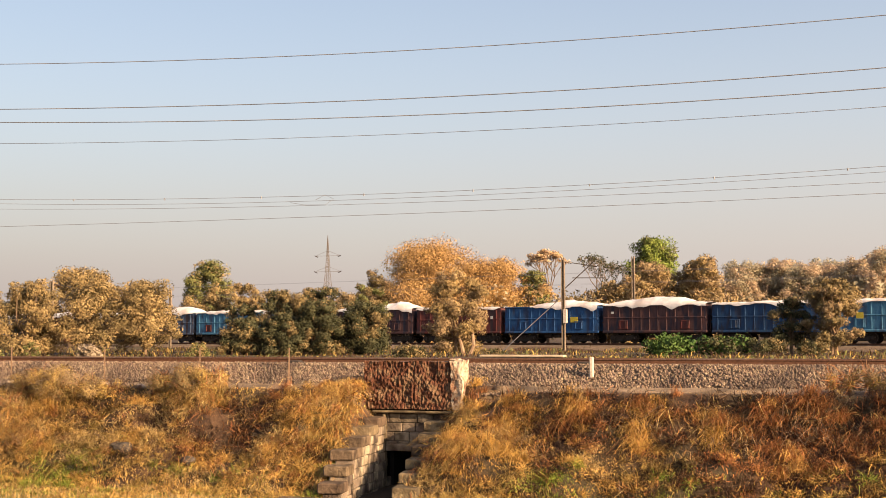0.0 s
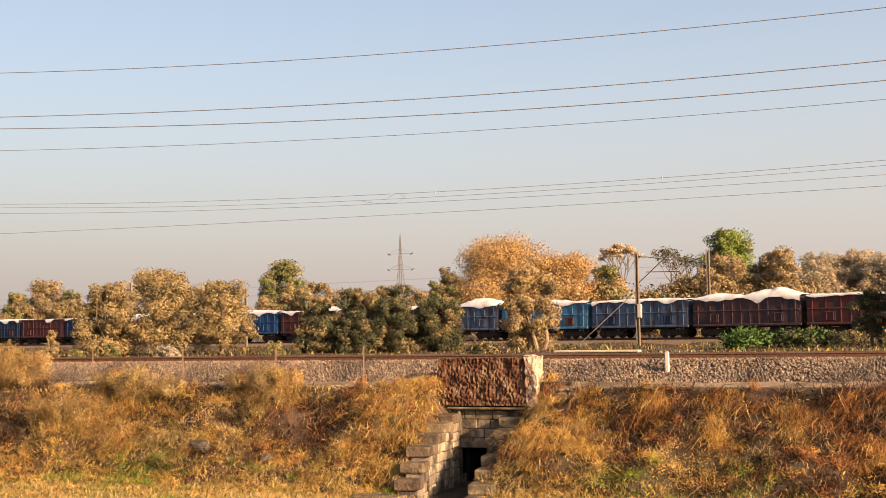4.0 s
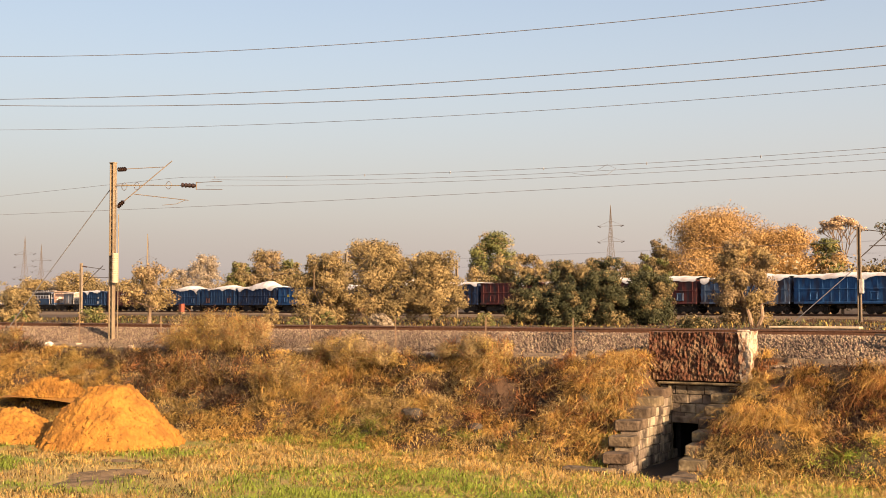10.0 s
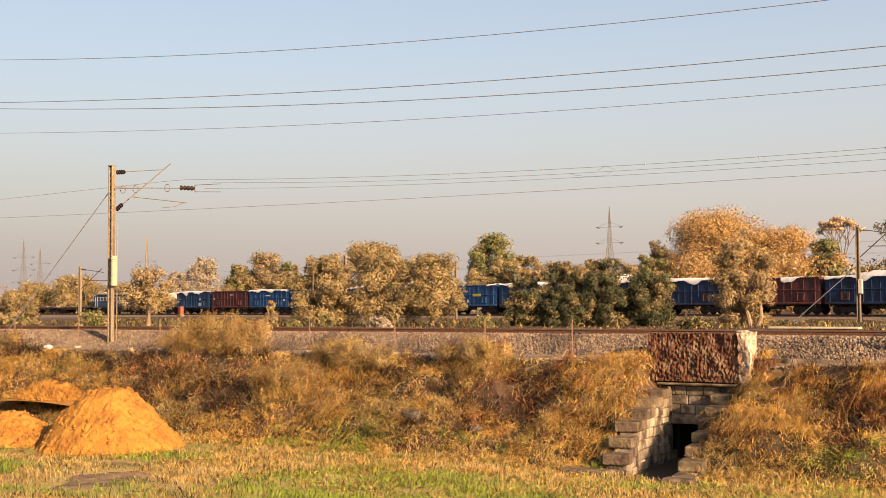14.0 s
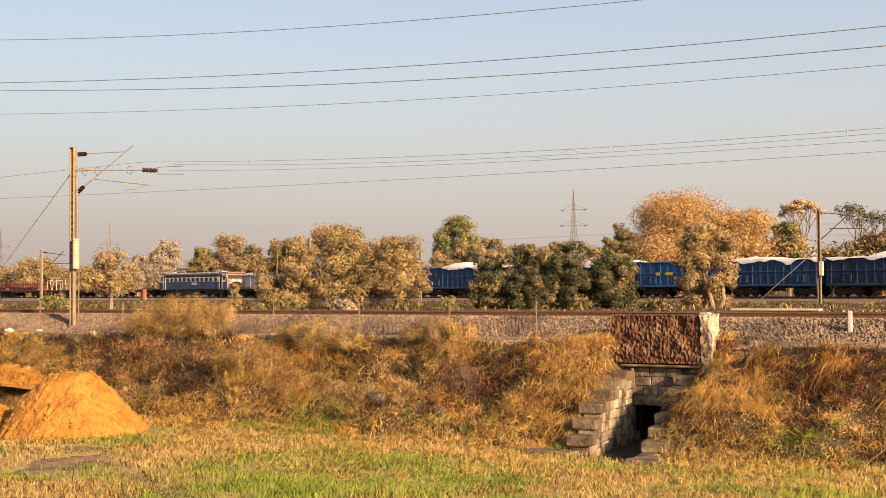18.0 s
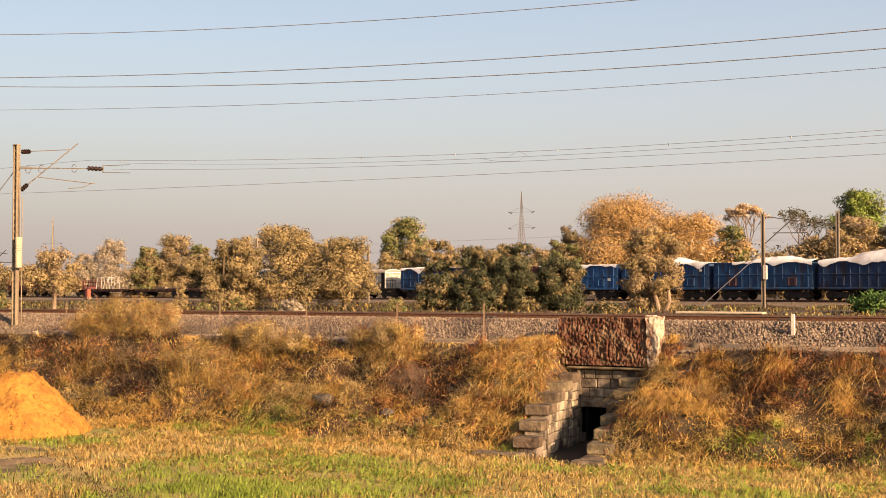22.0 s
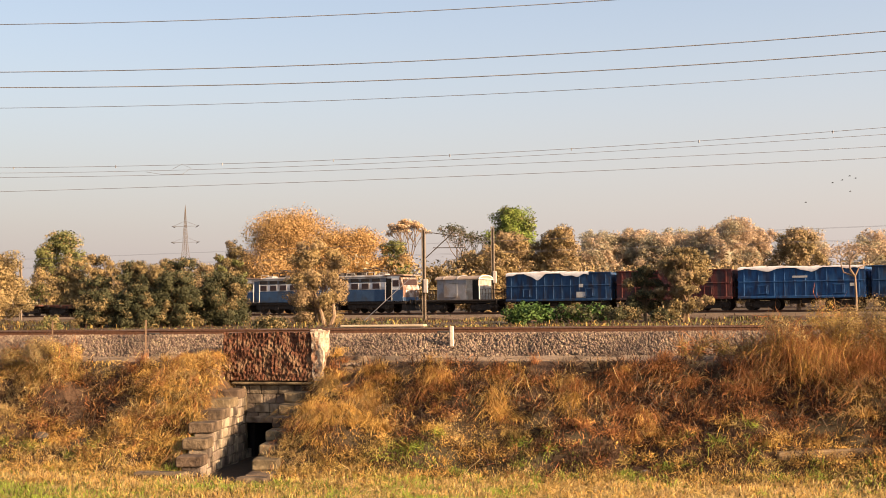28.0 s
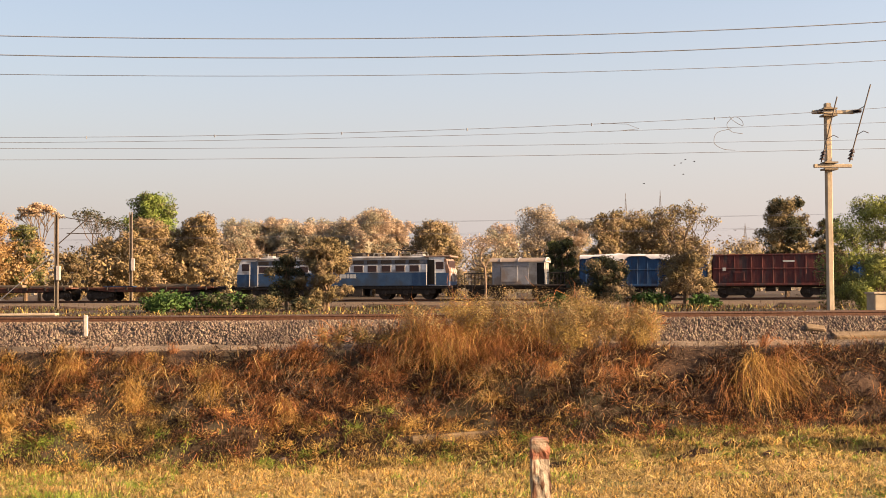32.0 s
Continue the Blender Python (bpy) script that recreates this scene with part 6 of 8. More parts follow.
def bank_tone(x, y, rng):
    """Which grass grows where: 0 gold, 1 rust, 2 straw, 3 green, 4 dead, 5 sage."""
    east = smooth01((x + 12) / 9)
    warm = 0.5 + 1.25 * (fbm(x + 50, y, 0.42) - 0.5) + rng.normal(0, 0.035, len(x)) + 0.075 - 0.10 * east + 0.14 * np.exp(-(((x + 10.0) / 3.5) ** 2))
    warm = warm + 0.2 * np.exp(-(((x + 10.4) / 2.6) ** 2) - ((y - 34.6) / 1.2) ** 2) + 0.12 * np.exp(-(((x + 19.5) / 5.0) ** 2)) + 0.12 * np.exp(-(((x + 26.5) / 4.0) ** 2))
    idx = np.where(warm > 0.45 + 0.02 * east, 0, 1)
    idx = np.where((fbm(x + 20, y + 70, 0.9) > 0.6) & (rng.random(len(x)) < 0.6 - 0.3 * east), 2, idx)
    idx = np.where((fbm(x + 80, y + 13, 0.5) + rng.normal(0, 0.035, len(x)) > 0.52 + 0.14 * east - 0.1 * smooth01((-20 - x) / 12)) & (idx != 2), np.where(rng.random(len(x)) < 0.75, 5, idx), idx)
    idx = np.where(rng.random(len(x)) < 0.05 + 0.22 * east, 4, idx)
    foot = east * smooth01((34.6 - y) / 0.8) * 0.65
    idx = np.where(rng.random(len(x)) < foot, rng.choice([5, 4, 3], len(x), p=[0.5, 0.32, 0.18]), idx)
    # dead and rust tones crowd the pockets, putting part of their shade into colour
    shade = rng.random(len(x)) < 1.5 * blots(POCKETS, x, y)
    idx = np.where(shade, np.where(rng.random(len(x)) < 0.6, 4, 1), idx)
    low = (y < 34.3) & (fbm(x, y + 40, 0.35) > 0.54)
    return np.where(low & (rng.random(len(x)) < np.where(x > -13.5, 0.2, 0.4)), 3, idx)


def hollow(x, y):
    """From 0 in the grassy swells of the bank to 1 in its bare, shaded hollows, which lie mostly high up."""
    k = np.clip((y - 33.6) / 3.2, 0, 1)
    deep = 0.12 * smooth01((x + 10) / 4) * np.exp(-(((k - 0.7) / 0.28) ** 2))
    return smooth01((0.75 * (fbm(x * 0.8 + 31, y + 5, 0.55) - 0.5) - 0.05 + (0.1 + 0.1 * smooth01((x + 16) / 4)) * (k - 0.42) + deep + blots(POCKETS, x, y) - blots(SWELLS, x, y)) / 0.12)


def bank_grass():
    rng = np.random.default_rng(21)
    n = 120000
    x, y = rng.uniform(-64, 33, n), 31.9 + 5.9 * rng.random(n)
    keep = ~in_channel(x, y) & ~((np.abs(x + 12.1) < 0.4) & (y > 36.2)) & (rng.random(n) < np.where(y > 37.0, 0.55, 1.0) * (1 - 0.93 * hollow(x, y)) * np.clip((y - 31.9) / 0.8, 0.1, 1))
    x, y = x[keep], y[keep]
    h = rng.uniform(0.05, 0.2, len(x)) * (0.4 + 1.2 * fbm(x, y, 0.9)) * np.where(y > 36.9, 0.5, 1.0)
    P = np.stack([x, y, ground_z(x, y) - 0.03], -1)
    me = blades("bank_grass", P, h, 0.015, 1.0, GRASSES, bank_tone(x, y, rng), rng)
    tagged(new("bank_grass", me), "short dry grass covering the railway bank", "grass", kind="stuff")
    # mounds: tussocks crowd together, each mound of one tone and height
    m = 900
    mx, my = rng.uniform(-64, 33, m), 33.0 + 3.7 * rng.random(m)
    swell = np.clip((fbm(mx, my, 0.6) - 0.40) * 7, 0.05, 1) * (1 - 0.92 * hollow(mx, my))
    keep = ~in_channel(mx, my, 1.5) & ~((mx > -13.3) & (mx < -11.0) & (my > 36.6)) & (rng.random(m) < swell)
    mx, my = mx[keep], my[keep]
    tone, tall, wide = bank_tone(mx, my, rng), rng.uniform(0.15, 0.42, len(mx)), rng.uniform(0.14, 0.42, len(mx))
    k = 12
    x = np.repeat(mx, k) + rng.normal(0, 1, len(mx) * k) * np.repeat(wide, k) * 1.25
    y = np.repeat(my, k) + rng.normal(0, 1, len(mx) * k) * np.repeat(wide, k)
    ln = np.repeat(tall, k) * rng.uniform(0.55, 1.25, len(x)) * (1 - 0.45 * smooth01((y - 35.6) / 0.9))
    idx = np.where(rng.random(len(x)) < 0.72, np.repeat(tone, k), bank_tone(x, y, rng))
    keep = ~in_channel(x, y, 1.2)
    x, y, ln, idx = x[keep], y[keep], ln[keep], idx[keep]
    P = np.stack([x, y, ground_z(x, y) - 0.03], -1)
    me = stalks("bank_tussocks", P, ln, 12, 1.9, 0.0065, GRASSES, idx, rng, (0.15, -0.5), 0.85)
    tagged(new("bank_tussocks", me), "tall dry golden and rust tussocks on the bank", "grass", kind="stuff")
    # low bushy herbs: clumps of tiny dry leaves that crown the swells
    n = 5200
    x, y = rng.uniform(-62, 32, n), 32.9 + 4.0 * rng.random(n)
    keep = ~in_channel(x, y, 1.45) & ~((x > -13.0) & (x < -11.2) & (y > 36.3)) & (rng.random(n) < (0.25 + 0.9 * np.clip((fbm(x + 7, y, 0.55) - 0.36) * 5, 0, 1)) * (1 - 0.95 * hollow(x, y)))
    x, y = x[keep], y[keep]
    r = rng.uniform(0.14, 0.34, len(x)) * (1 - 0.3 * smooth01((y - 36.2) / 0.7))
    C = np.stack([x, y, ground_z(x, y) + r * 0.35], -1)
    me = leaf_cloud("bank_herbs", C, np.stack([r * 1.25, r, r * 0.7], -1), 190000, 0.023, GRASSES, rng, bank_tone(x, y, rng))
    tagged(new("bank_herbs", me), "low bushy dry herbs covering the bank's swells", "undergrowth", kind="stuff")
    # dark dead brush in the hollows, deepening their shade by colour, crossed by pale bare stems
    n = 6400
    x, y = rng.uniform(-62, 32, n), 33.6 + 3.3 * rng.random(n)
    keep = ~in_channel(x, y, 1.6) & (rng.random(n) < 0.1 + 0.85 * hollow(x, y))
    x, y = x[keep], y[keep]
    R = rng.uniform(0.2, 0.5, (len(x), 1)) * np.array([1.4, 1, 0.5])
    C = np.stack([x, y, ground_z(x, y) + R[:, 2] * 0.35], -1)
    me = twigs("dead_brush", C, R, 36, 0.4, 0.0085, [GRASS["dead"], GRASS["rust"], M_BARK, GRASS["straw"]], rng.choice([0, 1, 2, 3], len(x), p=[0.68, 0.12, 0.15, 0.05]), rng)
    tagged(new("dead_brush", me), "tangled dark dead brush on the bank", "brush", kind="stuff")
    pick = rng.random(len(x)) < 0.3
    P = np.stack([x, y, ground_z(x, y) - 0.03], -1)[pick]
    me = stalks("dry_stems", P, rng.uniform(0.4, 0.95, len(P)), 5, 1.6, 0.008, [GRASS["straw"], GRASS["rust"], M_PALEBARK], rng.choice([0, 1, 2], len(P), p=[0.3, 0.4, 0.3]), rng, (0.1, -0.6), 0.8)
    tagged(new("dry_stems", me), "long bare dry stems bent over the bank", "stems", kind="stuff")
    # matted, curled dry grass over the swells
    n = 5600
    x, y = rng.uniform(-62, 32, n), 32.7 + 3.9 * rng.random(n)
    keep = ~in_channel(x, y, 1.35) & (rng.random(n) < 0.75 * (1 - 0.96 * hollow(x, y)))
    x, y = x[keep], y[keep]
    R = rng.uniform(0.16, 0.4, (len(x), 1)) * np.array([1.3, 1.1, 0.5])
    C = np.stack([x, y, ground_z(x, y) + R[:, 2] * 0.45], -1)
    me = twigs("matted_grass", C, R, 74, 0.26, 0.006, GRASSES, bank_tone(x, y, rng), rng)
    tagged(new("matted_grass", me), "matted curls of dry grass on the bank", "grass", kind="stuff")
    # grass hanging over the edge of the culvert's wing wall
    y = rng.uniform(32.9, 38.4, 170)
    x = CUL_A.x + (CUL_B.x - CUL_A.x) * (CUL_A.y - y) / (CUL_A.y - CUL_B.y) - rng.uniform(1.5, 1.95, len(y))
    P = np.stack([x, y, ground_z(x, y)], -1)
    q = rng.uniform(32.9, 38.4, 150)
    qx = CUL_A.x + (CUL_B.x - CUL_A.x) * (CUL_A.y - q) / (CUL_A.y - CUL_B.y) - rng.uniform(1.4, 1.62, len(q))
    P = np.concatenate([P, np.stack([qx, q, ground_z(qx, q)], -1)])
    x = P[:, 0]
    me = stalks("edge_grass", P, rng.uniform(0.18, 0.4, len(x)), 14, 1.7, 0.010, GRASSES, rng.choice([0, 1, 2, 5], len(x), p=[0.3, 0.3, 0.1, 0.3]), rng, (0.3, -0.4), 0.9)
    tagged(new("edge_grass", me), "golden grass hanging over the culvert's wing wall", "grass", kind="stuff")
    # a ragged grass lip where the field meets the bank's foot
    n = 5200
    x = np.concatenate([rng.uniform(-56, 33, 3200), rng.uniform(0, 24, 2000)])
    y = 32.2 + 1.3 * rng.random(n) - 0.9 * smooth01((x - 1) / 4)
    keep = ~in_channel(x, y, 1.5) & (rng.random(n) < 0.25 + 1.0 * np.clip(fbm(x, y, 0.8) - 0.2, 0, 1)) & (((x + 32.9) ** 2 + (y - 29.8) ** 2) > 6.0)
    x, y = x[keep], y[keep]
    P = np.stack([x, y, ground_z(x, y) - 0.03], -1)
    tone = rng.choice([0, 2, 3, 4, 5], len(x), p=[0.16, 0.14, 0.16, 0.2, 0.34])
    me = stalks("foot_grass", P, rng.uniform(0.12, 0.38, len(x)), 12, 1.7, 0.011, GRASSES, tone, rng, (0.0, -0.2), 0.8)
    tagged(new("foot_grass", me), "olive and straw grass along the foot of the bank", "grass", kind="stuff")


def field_grass():
    rng = np.random.default_rng(22)
    n = 190000
    az, R = np.radians(rng.uniform(-54, 24, n)), rng.uniform(26.3, 43, n)
    x, y = R * np.sin(az), R * np.cos(az)
    keep = (y < 33.7) & ~in_channel(x, y, 0.8)
    keep &= ((x + 32.9) ** 2 + (y - 29.8) ** 2) > 5.0
    keep &= rng.random(n) < np.clip((fbm(x, y * 1.6, 0.9) - 0.25) * 4, 0.3, 1)
    rut = np.exp(-((((x + 29.0) * 0.5 + (y - 26.6) * 0.866) / 0.3) ** 2)) * (x > -29) * (x < -19)
    keep &= rng.random(n) > 0.95 * np.clip(blots(BARE, x, y), 0, 1)
    x, y, rut = x[keep], y[keep], rut[keep]
    h = (1 - 0.5 * rut) * rng.uniform(0.08, 0.26, len(x)) * (0.4 + 1.3 * fbm(x, y, 0.7)) * (1.0 - 0.25 * smooth01((x + 4) / 8))
    P = np.stack([x, y, ground_z(x, y) - 0.02], -1)
    green = 0.5 + 1.35 * (fbm(x + 9, y * 1.5, 0.3) - 0.5) + 0.015 - 0.012 * (x + 16) + 0.085 * np.clip(30.0 - y, -2, 1) - 0.14 * smooth01((-21.5 - x) / 4) * smooth01((y - 23) / 2) - 0.1 * smooth01((x + 6) / 6) + 0.08 * np.exp(-(((x + 10) / 6) ** 2)) * (y < 31.2)
    g = green + rng.normal(0, 0.06, len(x))
    idx = np.where(g > 0.62, 3, np.where(g > 0.47, 5, np.where(rng.random(len(x)) < 0.6, 2, 0)))
    idx = np.where((idx == 5) & (rng.random(len(x)) < 0.3), 2, idx)
    idx = np.where(rng.random(len(x)) < 0.7 * rut, 4, idx)
    idx = np.where((idx != 3) & (rng.random(len(x)) < 0.45 * smooth01((x - 1) / 5)), np.where(rng.random(len(x)) < 0.5, 4, 5), idx)
    idx = np.where(rng.random(len(x)) < 0.05, 4, idx)
    n = 5200
    lx, ly = rng.uniform(-50, 22, n), 25.5 + 7.6 * rng.random(n)
    keep = ~in_channel(lx, ly, 0.9) & (((lx + 32.9) ** 2 + (ly - 29.8) ** 2) > 6.5) & (np.abs(np.degrees(np.arctan2(lx, ly)) + 15) < 40)
    keep &= rng.random(n) > 0.9 * np.clip(blots(BARE, lx, ly), 0, 1)
    keep &= rng.random(n) < np.clip(0.4 + 2.2 * (fbm(lx, ly * 1.5, 0.7) - 0.4) + 0.5 * smooth01((lx + 8) / 6), 0.1, 1)
    lx, ly = lx[keep], ly[keep]
    C = np.stack([lx, ly, ground_z(lx, ly) + 0.05], -1)
    R = np.tile((0.32, 0.26, 0.045), (len(lx), 1))
    tone = np.where(rng.random(len(lx)) < 0.08 + 0.42 * smooth01((lx + 8) / 7), 2, np.where(rng.random(len(lx)) < 0.6, 5, np.where(fbm(lx + 9, ly * 1.5, 0.4) > 0.47, 3, 0)))
    litter = twigs("field_straw", C, R, 20, 0.2, 0.0075, GRASSES, tone, rng)
    tagged(new("field_straw", litter), "bent straw and stubble lying on the field", "grass", kind="stuff")
    me = blades("field_grass", P, h, 0.0095, 0.75, GRASSES, idx, rng, 0.22)
    tagged(new("field_grass", me), "short green and straw-coloured grass of the field", "grass", kind="stuff")


def verge_grass():
    """Thin scrub between the two lines."""
    rng = np.random.default_rng(23)
    n = 130000
    x = rng.uniform(-130, 60, n)
    y = 47 + 74 * rng.random(n)
    d = (x - FAR_FOOT.x) * math.sin(FAR_AZ) + (y - FAR_FOOT.y) * math.cos(FAR_AZ)
    keep = (d < -3.0) & (rng.random(n) < fbm(x, y, 0.25) * 1.3)
    x, y = x[keep], y[keep]
    h = rng.uniform(0.06, 0.18, len(x)) * (1 + 2.6 * smooth01((fbm(x + 3, y, 0.22) - 0.48) / 0.12))
    P = np.stack([x, y, ground_z(x, y) - 0.03], -1)
    idx = rng.choice([0, 1, 2], len(x), p=[0.5, 0.28, 0.22])
    me = blades("verge_grass", P, h, 0.03, 0.9, [GRASS["dead"], LEAF["green"], GRASS["sage"]], idx, rng)
    tagged(new("verge_grass", me), "thin dry scrub grass between the two railway lines", "grass", kind="stuff")


bank_grass()
field_grass()
verge_grass()


def bank_bush(x0, x1, y, height, seed, leaf, label, stalk=True, leaves=5200):
    """A broad dry bush on the shoulder of the bank: twigs, small leaves and long stalks."""
    rng = np.random.default_rng(seed)
    w = x1 - x0
    g = float(ground_z((x0 + x1) / 2, y))
    t = thing("bank_bush", label, "bush", pose((x0 + x1) / 2, y, g))
    n = int(13 * w)
    cx = rng.uniform(-w / 2, w / 2, n)
    top = height * (0.55 + 0.45 * np.cos(cx / w * 2.4)) * rng.uniform(0.8, 1.1, n)
    cz = top * rng.uniform(0.1, 0.85, n)
    C = np.stack([cx, rng.normal(0, 0.3, n), cz], -1)
    R = np.stack([top * 0.3, top * 0.3, top * 0.28], -1)
    part("branch_tangle", twigs("branches", C, R, 22, 0.55, 0.008, [GRASS["rust"], M_BARK], rng.choice([0, 1], n), rng), None, t)
    part("foliage", leaf_cloud("foliage", C, R * 1.15, int(leaves * 4.5), 0.024, [LEAF[leaf], GRASS["sage"], GRASS["straw"]], rng, rng.choice([0, 1, 2], n, p=[0.35, 0.45, 0.2])), None, t, "small dry yellow leaves")
    if stalk:
        m = int(6 * w)
        x = rng.uniform(-w / 2, w / 2, m)
        P = np.stack([x, rng.normal(-0.2, 0.3, m), 0 * x], -1)
        P[:, 2] = ground_z((x0 + x1) / 2 + P[:, 0], y + P[:, 1]) - g - 0.03
        part("stalk_tuft", stalks("stalks", P, height * (0.45 + 0.5 * np.cos(x / w * 2.2)) * rng.uniform(0.7, 1.05, m), 34, 1.3, 0.0042, [GRASS["gold"], GRASS["sage"], GRASS["dead"]], rng.choice([0, 1, 2], m, p=[0.4, 0.4, 0.2]), rng, droop=0.5), None, t, "long dry grass stalks")


bank_bush(0.8, 8.2, 37.3, 1.75, 61, "yellow", "big yellow dry bush on the shoulder of the bank", leaves=15000)
bank_bush(-37.6, -32.1, 37.3, 1.5, 62, "yellow", "yellow-green dry bush on the shoulder of the bank", leaves=8000)
bank_bush(-36.8, -32.4, 35.7, 1.5, 68, "brown", "dry twiggy bush on the slope of the bank", leaves=900)
bank_bush(-31.4, -28.2, 35.5, 1.5, 69, "yellow", "golden dry bush on the slope of the bank", leaves=3000)
bank_bush(-29.5, -25.5, 36.5, 1.1, 63, "yellow", "golden dry bush on the bank", leaves=5200)
bank_bush(-23.6, -21.2, 36.4, 1.05, 64, "yellow", "golden dry bush on the bank", leaves=4000)
bank_bush(-51.5, -46.0, 36.6, 1.0, 65, "yellow", "yellow-green bush on the bank", leaves=4000)
bank_bush(-2.0, 1.0, 37.6, 0.75, 66, "olive", "small green-grey bush at the foot of the ballast", False, 1600)
bank_bush(15.5, 18.5, 36.6, 1.0, 67, "yellow", "thin yellow-green bush on the bank", leaves=1800)


def grass_mound(x, y, length, n, spread, seed, label, lean, tone, droop=0.75):
    rng = np.random.default_rng(seed)
    g = float(ground_z(x, y))
    t = thing("tall_grass_clump", label, "grass clump", pose(x, y, g))
    P = rng.normal(0, 1, (n, 3)) * (spread, 0.2 + 0.35 * spread, 0.02)
    P[:, 2] += ground_z(x + P[:, 0], y + P[:, 1]) - g - 0.03
    part("stalk_tuft", stalks("stalks", P, length * rng.uniform(0.5, 1.1, n), 84, 1.35, 0.0046, [GRASS["gold"], GRASS["rust"], GRASS["straw"]], rng.choice([0, 1, 2], n, p=tone), rng, lean, droop), None, t)


grass_mound(1.8, 36.9, 1.8, 34, 0.7, 71, "tall rust-coloured grass bowing over the bank", (0.3, -0.5), (0.2, 0.7, 0.1))
grass_mound(11.3, 36.0, 1.25, 30, 0.6, 72, "drooping mound of long golden-brown grass", (0.35, -1.1), (0.5, 0.45, 0.05), 1.1)
for k, (x, y, tall, wide) in enumerate(((0.2, 36.3, 0.8, 0.5), (3.4, 36.7, 1.3, 0.5), (4.8, 36.4, 0.75, 0.5), (6.6, 36.4, 0.75, 0.6), (-1.4, 36.1, 0.7, 0.5), (-3.6, 36.3, 0.6, 0.4))):
    grass_mound(x, y, tall, 22, wide, 160 + k, "rust-brown dry grass clump under the bush", (0.15, -0.5), (0.1, 0.85, 0.05))
grass_mound(3.0, 35.3, 0.68, 16, 0.25, 73, "golden grass clump on the bank", (-0.2, -0.5), (0.7, 0.1, 0.2))
grass_mound(-6.9, 35.2, 0.68, 14, 0.2, 74, "golden grass clump on the bank", (0, -0.3), (0.7, 0.1, 0.2))
grass_mound(-17.6, 35.9, 0.65, 19, 0.35, 75, "golden grass clump beside the culvert", (0.00, -0.18), (0.46, 0.34, 0.2))
grass_mound(-11.1, 36.3, 0.6, 22, 0.35, 76, "golden grass clump beside the culvert", (-0.08, -0.27), (0.7, 0.15, 0.15))
grass_mound(-11.3, 34.6, 0.72, 25, 0.7, 77, "golden grass clump beside the culvert", (-0.16, -0.27), (0.75, 0.1, 0.15))
grass_mound(-17.4, 37.4, 0.50, 22, 0.5, 79, "golden grass clump beside the culvert", (0.12, -0.23), (0.46, 0.34, 0.2))
grass_mound(-18.6, 36.4, 0.53, 19, 0.5, 80, "golden grass clump beside the culvert", (0.04, -0.23), (0.46, 0.34, 0.2))
grass_mound(-16.9, 36.6, 0.48, 19, 0.3, 81, "golden grass clump beside the culvert", (0.08, -0.18), (0.46, 0.34, 0.2))
grass_mound(-16.7, 35.4, 0.44, 16, 0.3, 82, "golden grass clump beside the culvert", (0.08, -0.18), (0.46, 0.34, 0.2))
grass_mound(-16.6, 34.2, 0.39, 16, 0.3, 83, "golden grass clump beside the culvert", (0.04, -0.18), (0.46, 0.34, 0.2))
for k, (x, y, tall, wide) in enumerate(((-10.9, 36.2, 0.75, 0.25), (-8.9, 36.4, 0.75, 0.35), (-6.8, 36.4, 0.65, 0.35), (-4.8, 36.0, 0.7, 0.22), (-2.8, 34.9, 0.55, 0.35), (-28.4, 35.6, 0.7, 0.8), (-26.9, 35.0, 0.6, 0.6), (-22.0, 36.4, 0.6, 0.6), (-23.6, 34.6, 0.5, 0.5), (-17.6, 34.6, 0.6, 0.45), (-40.6, 35.4, 0.6, 0.7))):
    grass_mound(x, y, tall, 24, wide, 140 + k, "golden grass clump on a swell of the bank", (0.1, -0.4), (0.5, 0.38, 0.12))
grass_mound(-2.3, 36.6, 0.65, 12, 0.25, 78, "rust-coloured grass clump on the bank", (0.2, -0.5), (0.3, 0.6, 0.1))
grass_mound(-12.8, 38.1, 0.62, 34, 0.2, 86, "olive-gold grass tuft beside the parapet", (0.1, -0.2), (0.4, 0.2, 0.4))
grass_mound(-12.9, 37.5, 0.4, 24, 0.22, 87, "golden grass clump beside the culvert", (-0.1, -0.2), (0.7, 0.15, 0.15))
grass_mound(-12.7, 35.8, 0.45, 22, 0.4, 88, "golden grass clump beside the culvert", (-0.1, -0.2), (0.7, 0.15, 0.15))
grass_mound(-17.2, 37.9, 0.48, 28, 0.35, 84, "golden grass clump beside the culvert", (0.12, -0.18), (0.46, 0.34, 0.2))
grass_mound(-16.95, 37.2, 0.44, 25, 0.25, 85, "golden grass clump beside the culvert", (0.16, -0.18), (0.46, 0.34, 0.2))


# ---- masts, wires and trackside things ----
def wire(name, label, pts, r, group):
    solid(name, Shape().tube(pts, r, 5), M_WIRE, label, "wire", group=group)


def smooth_path(pts, n=7):
    """Points along a smooth line through the given ones."""
    P = [Vector(p) for p in pts]
    P = [P[0] * 2 - P[1]] + P + [P[-1] * 2 - P[-2]]
    out = []
    for a, b, c, d in zip(P, P[1:], P[2:], P[3:]):
        for i in range(n):
            t = i / n
            out.append(0.5 * (2 * b + (c - a) * t + (2 * a - 5 * b + 4 * c - d) * t * t + (3 * b - a - 3 * c + d) * t**3))
    return out + [P[-2]]


def poly(q, x):
    z = 0.0
    for c in q:
        z = z * x + c
    return z


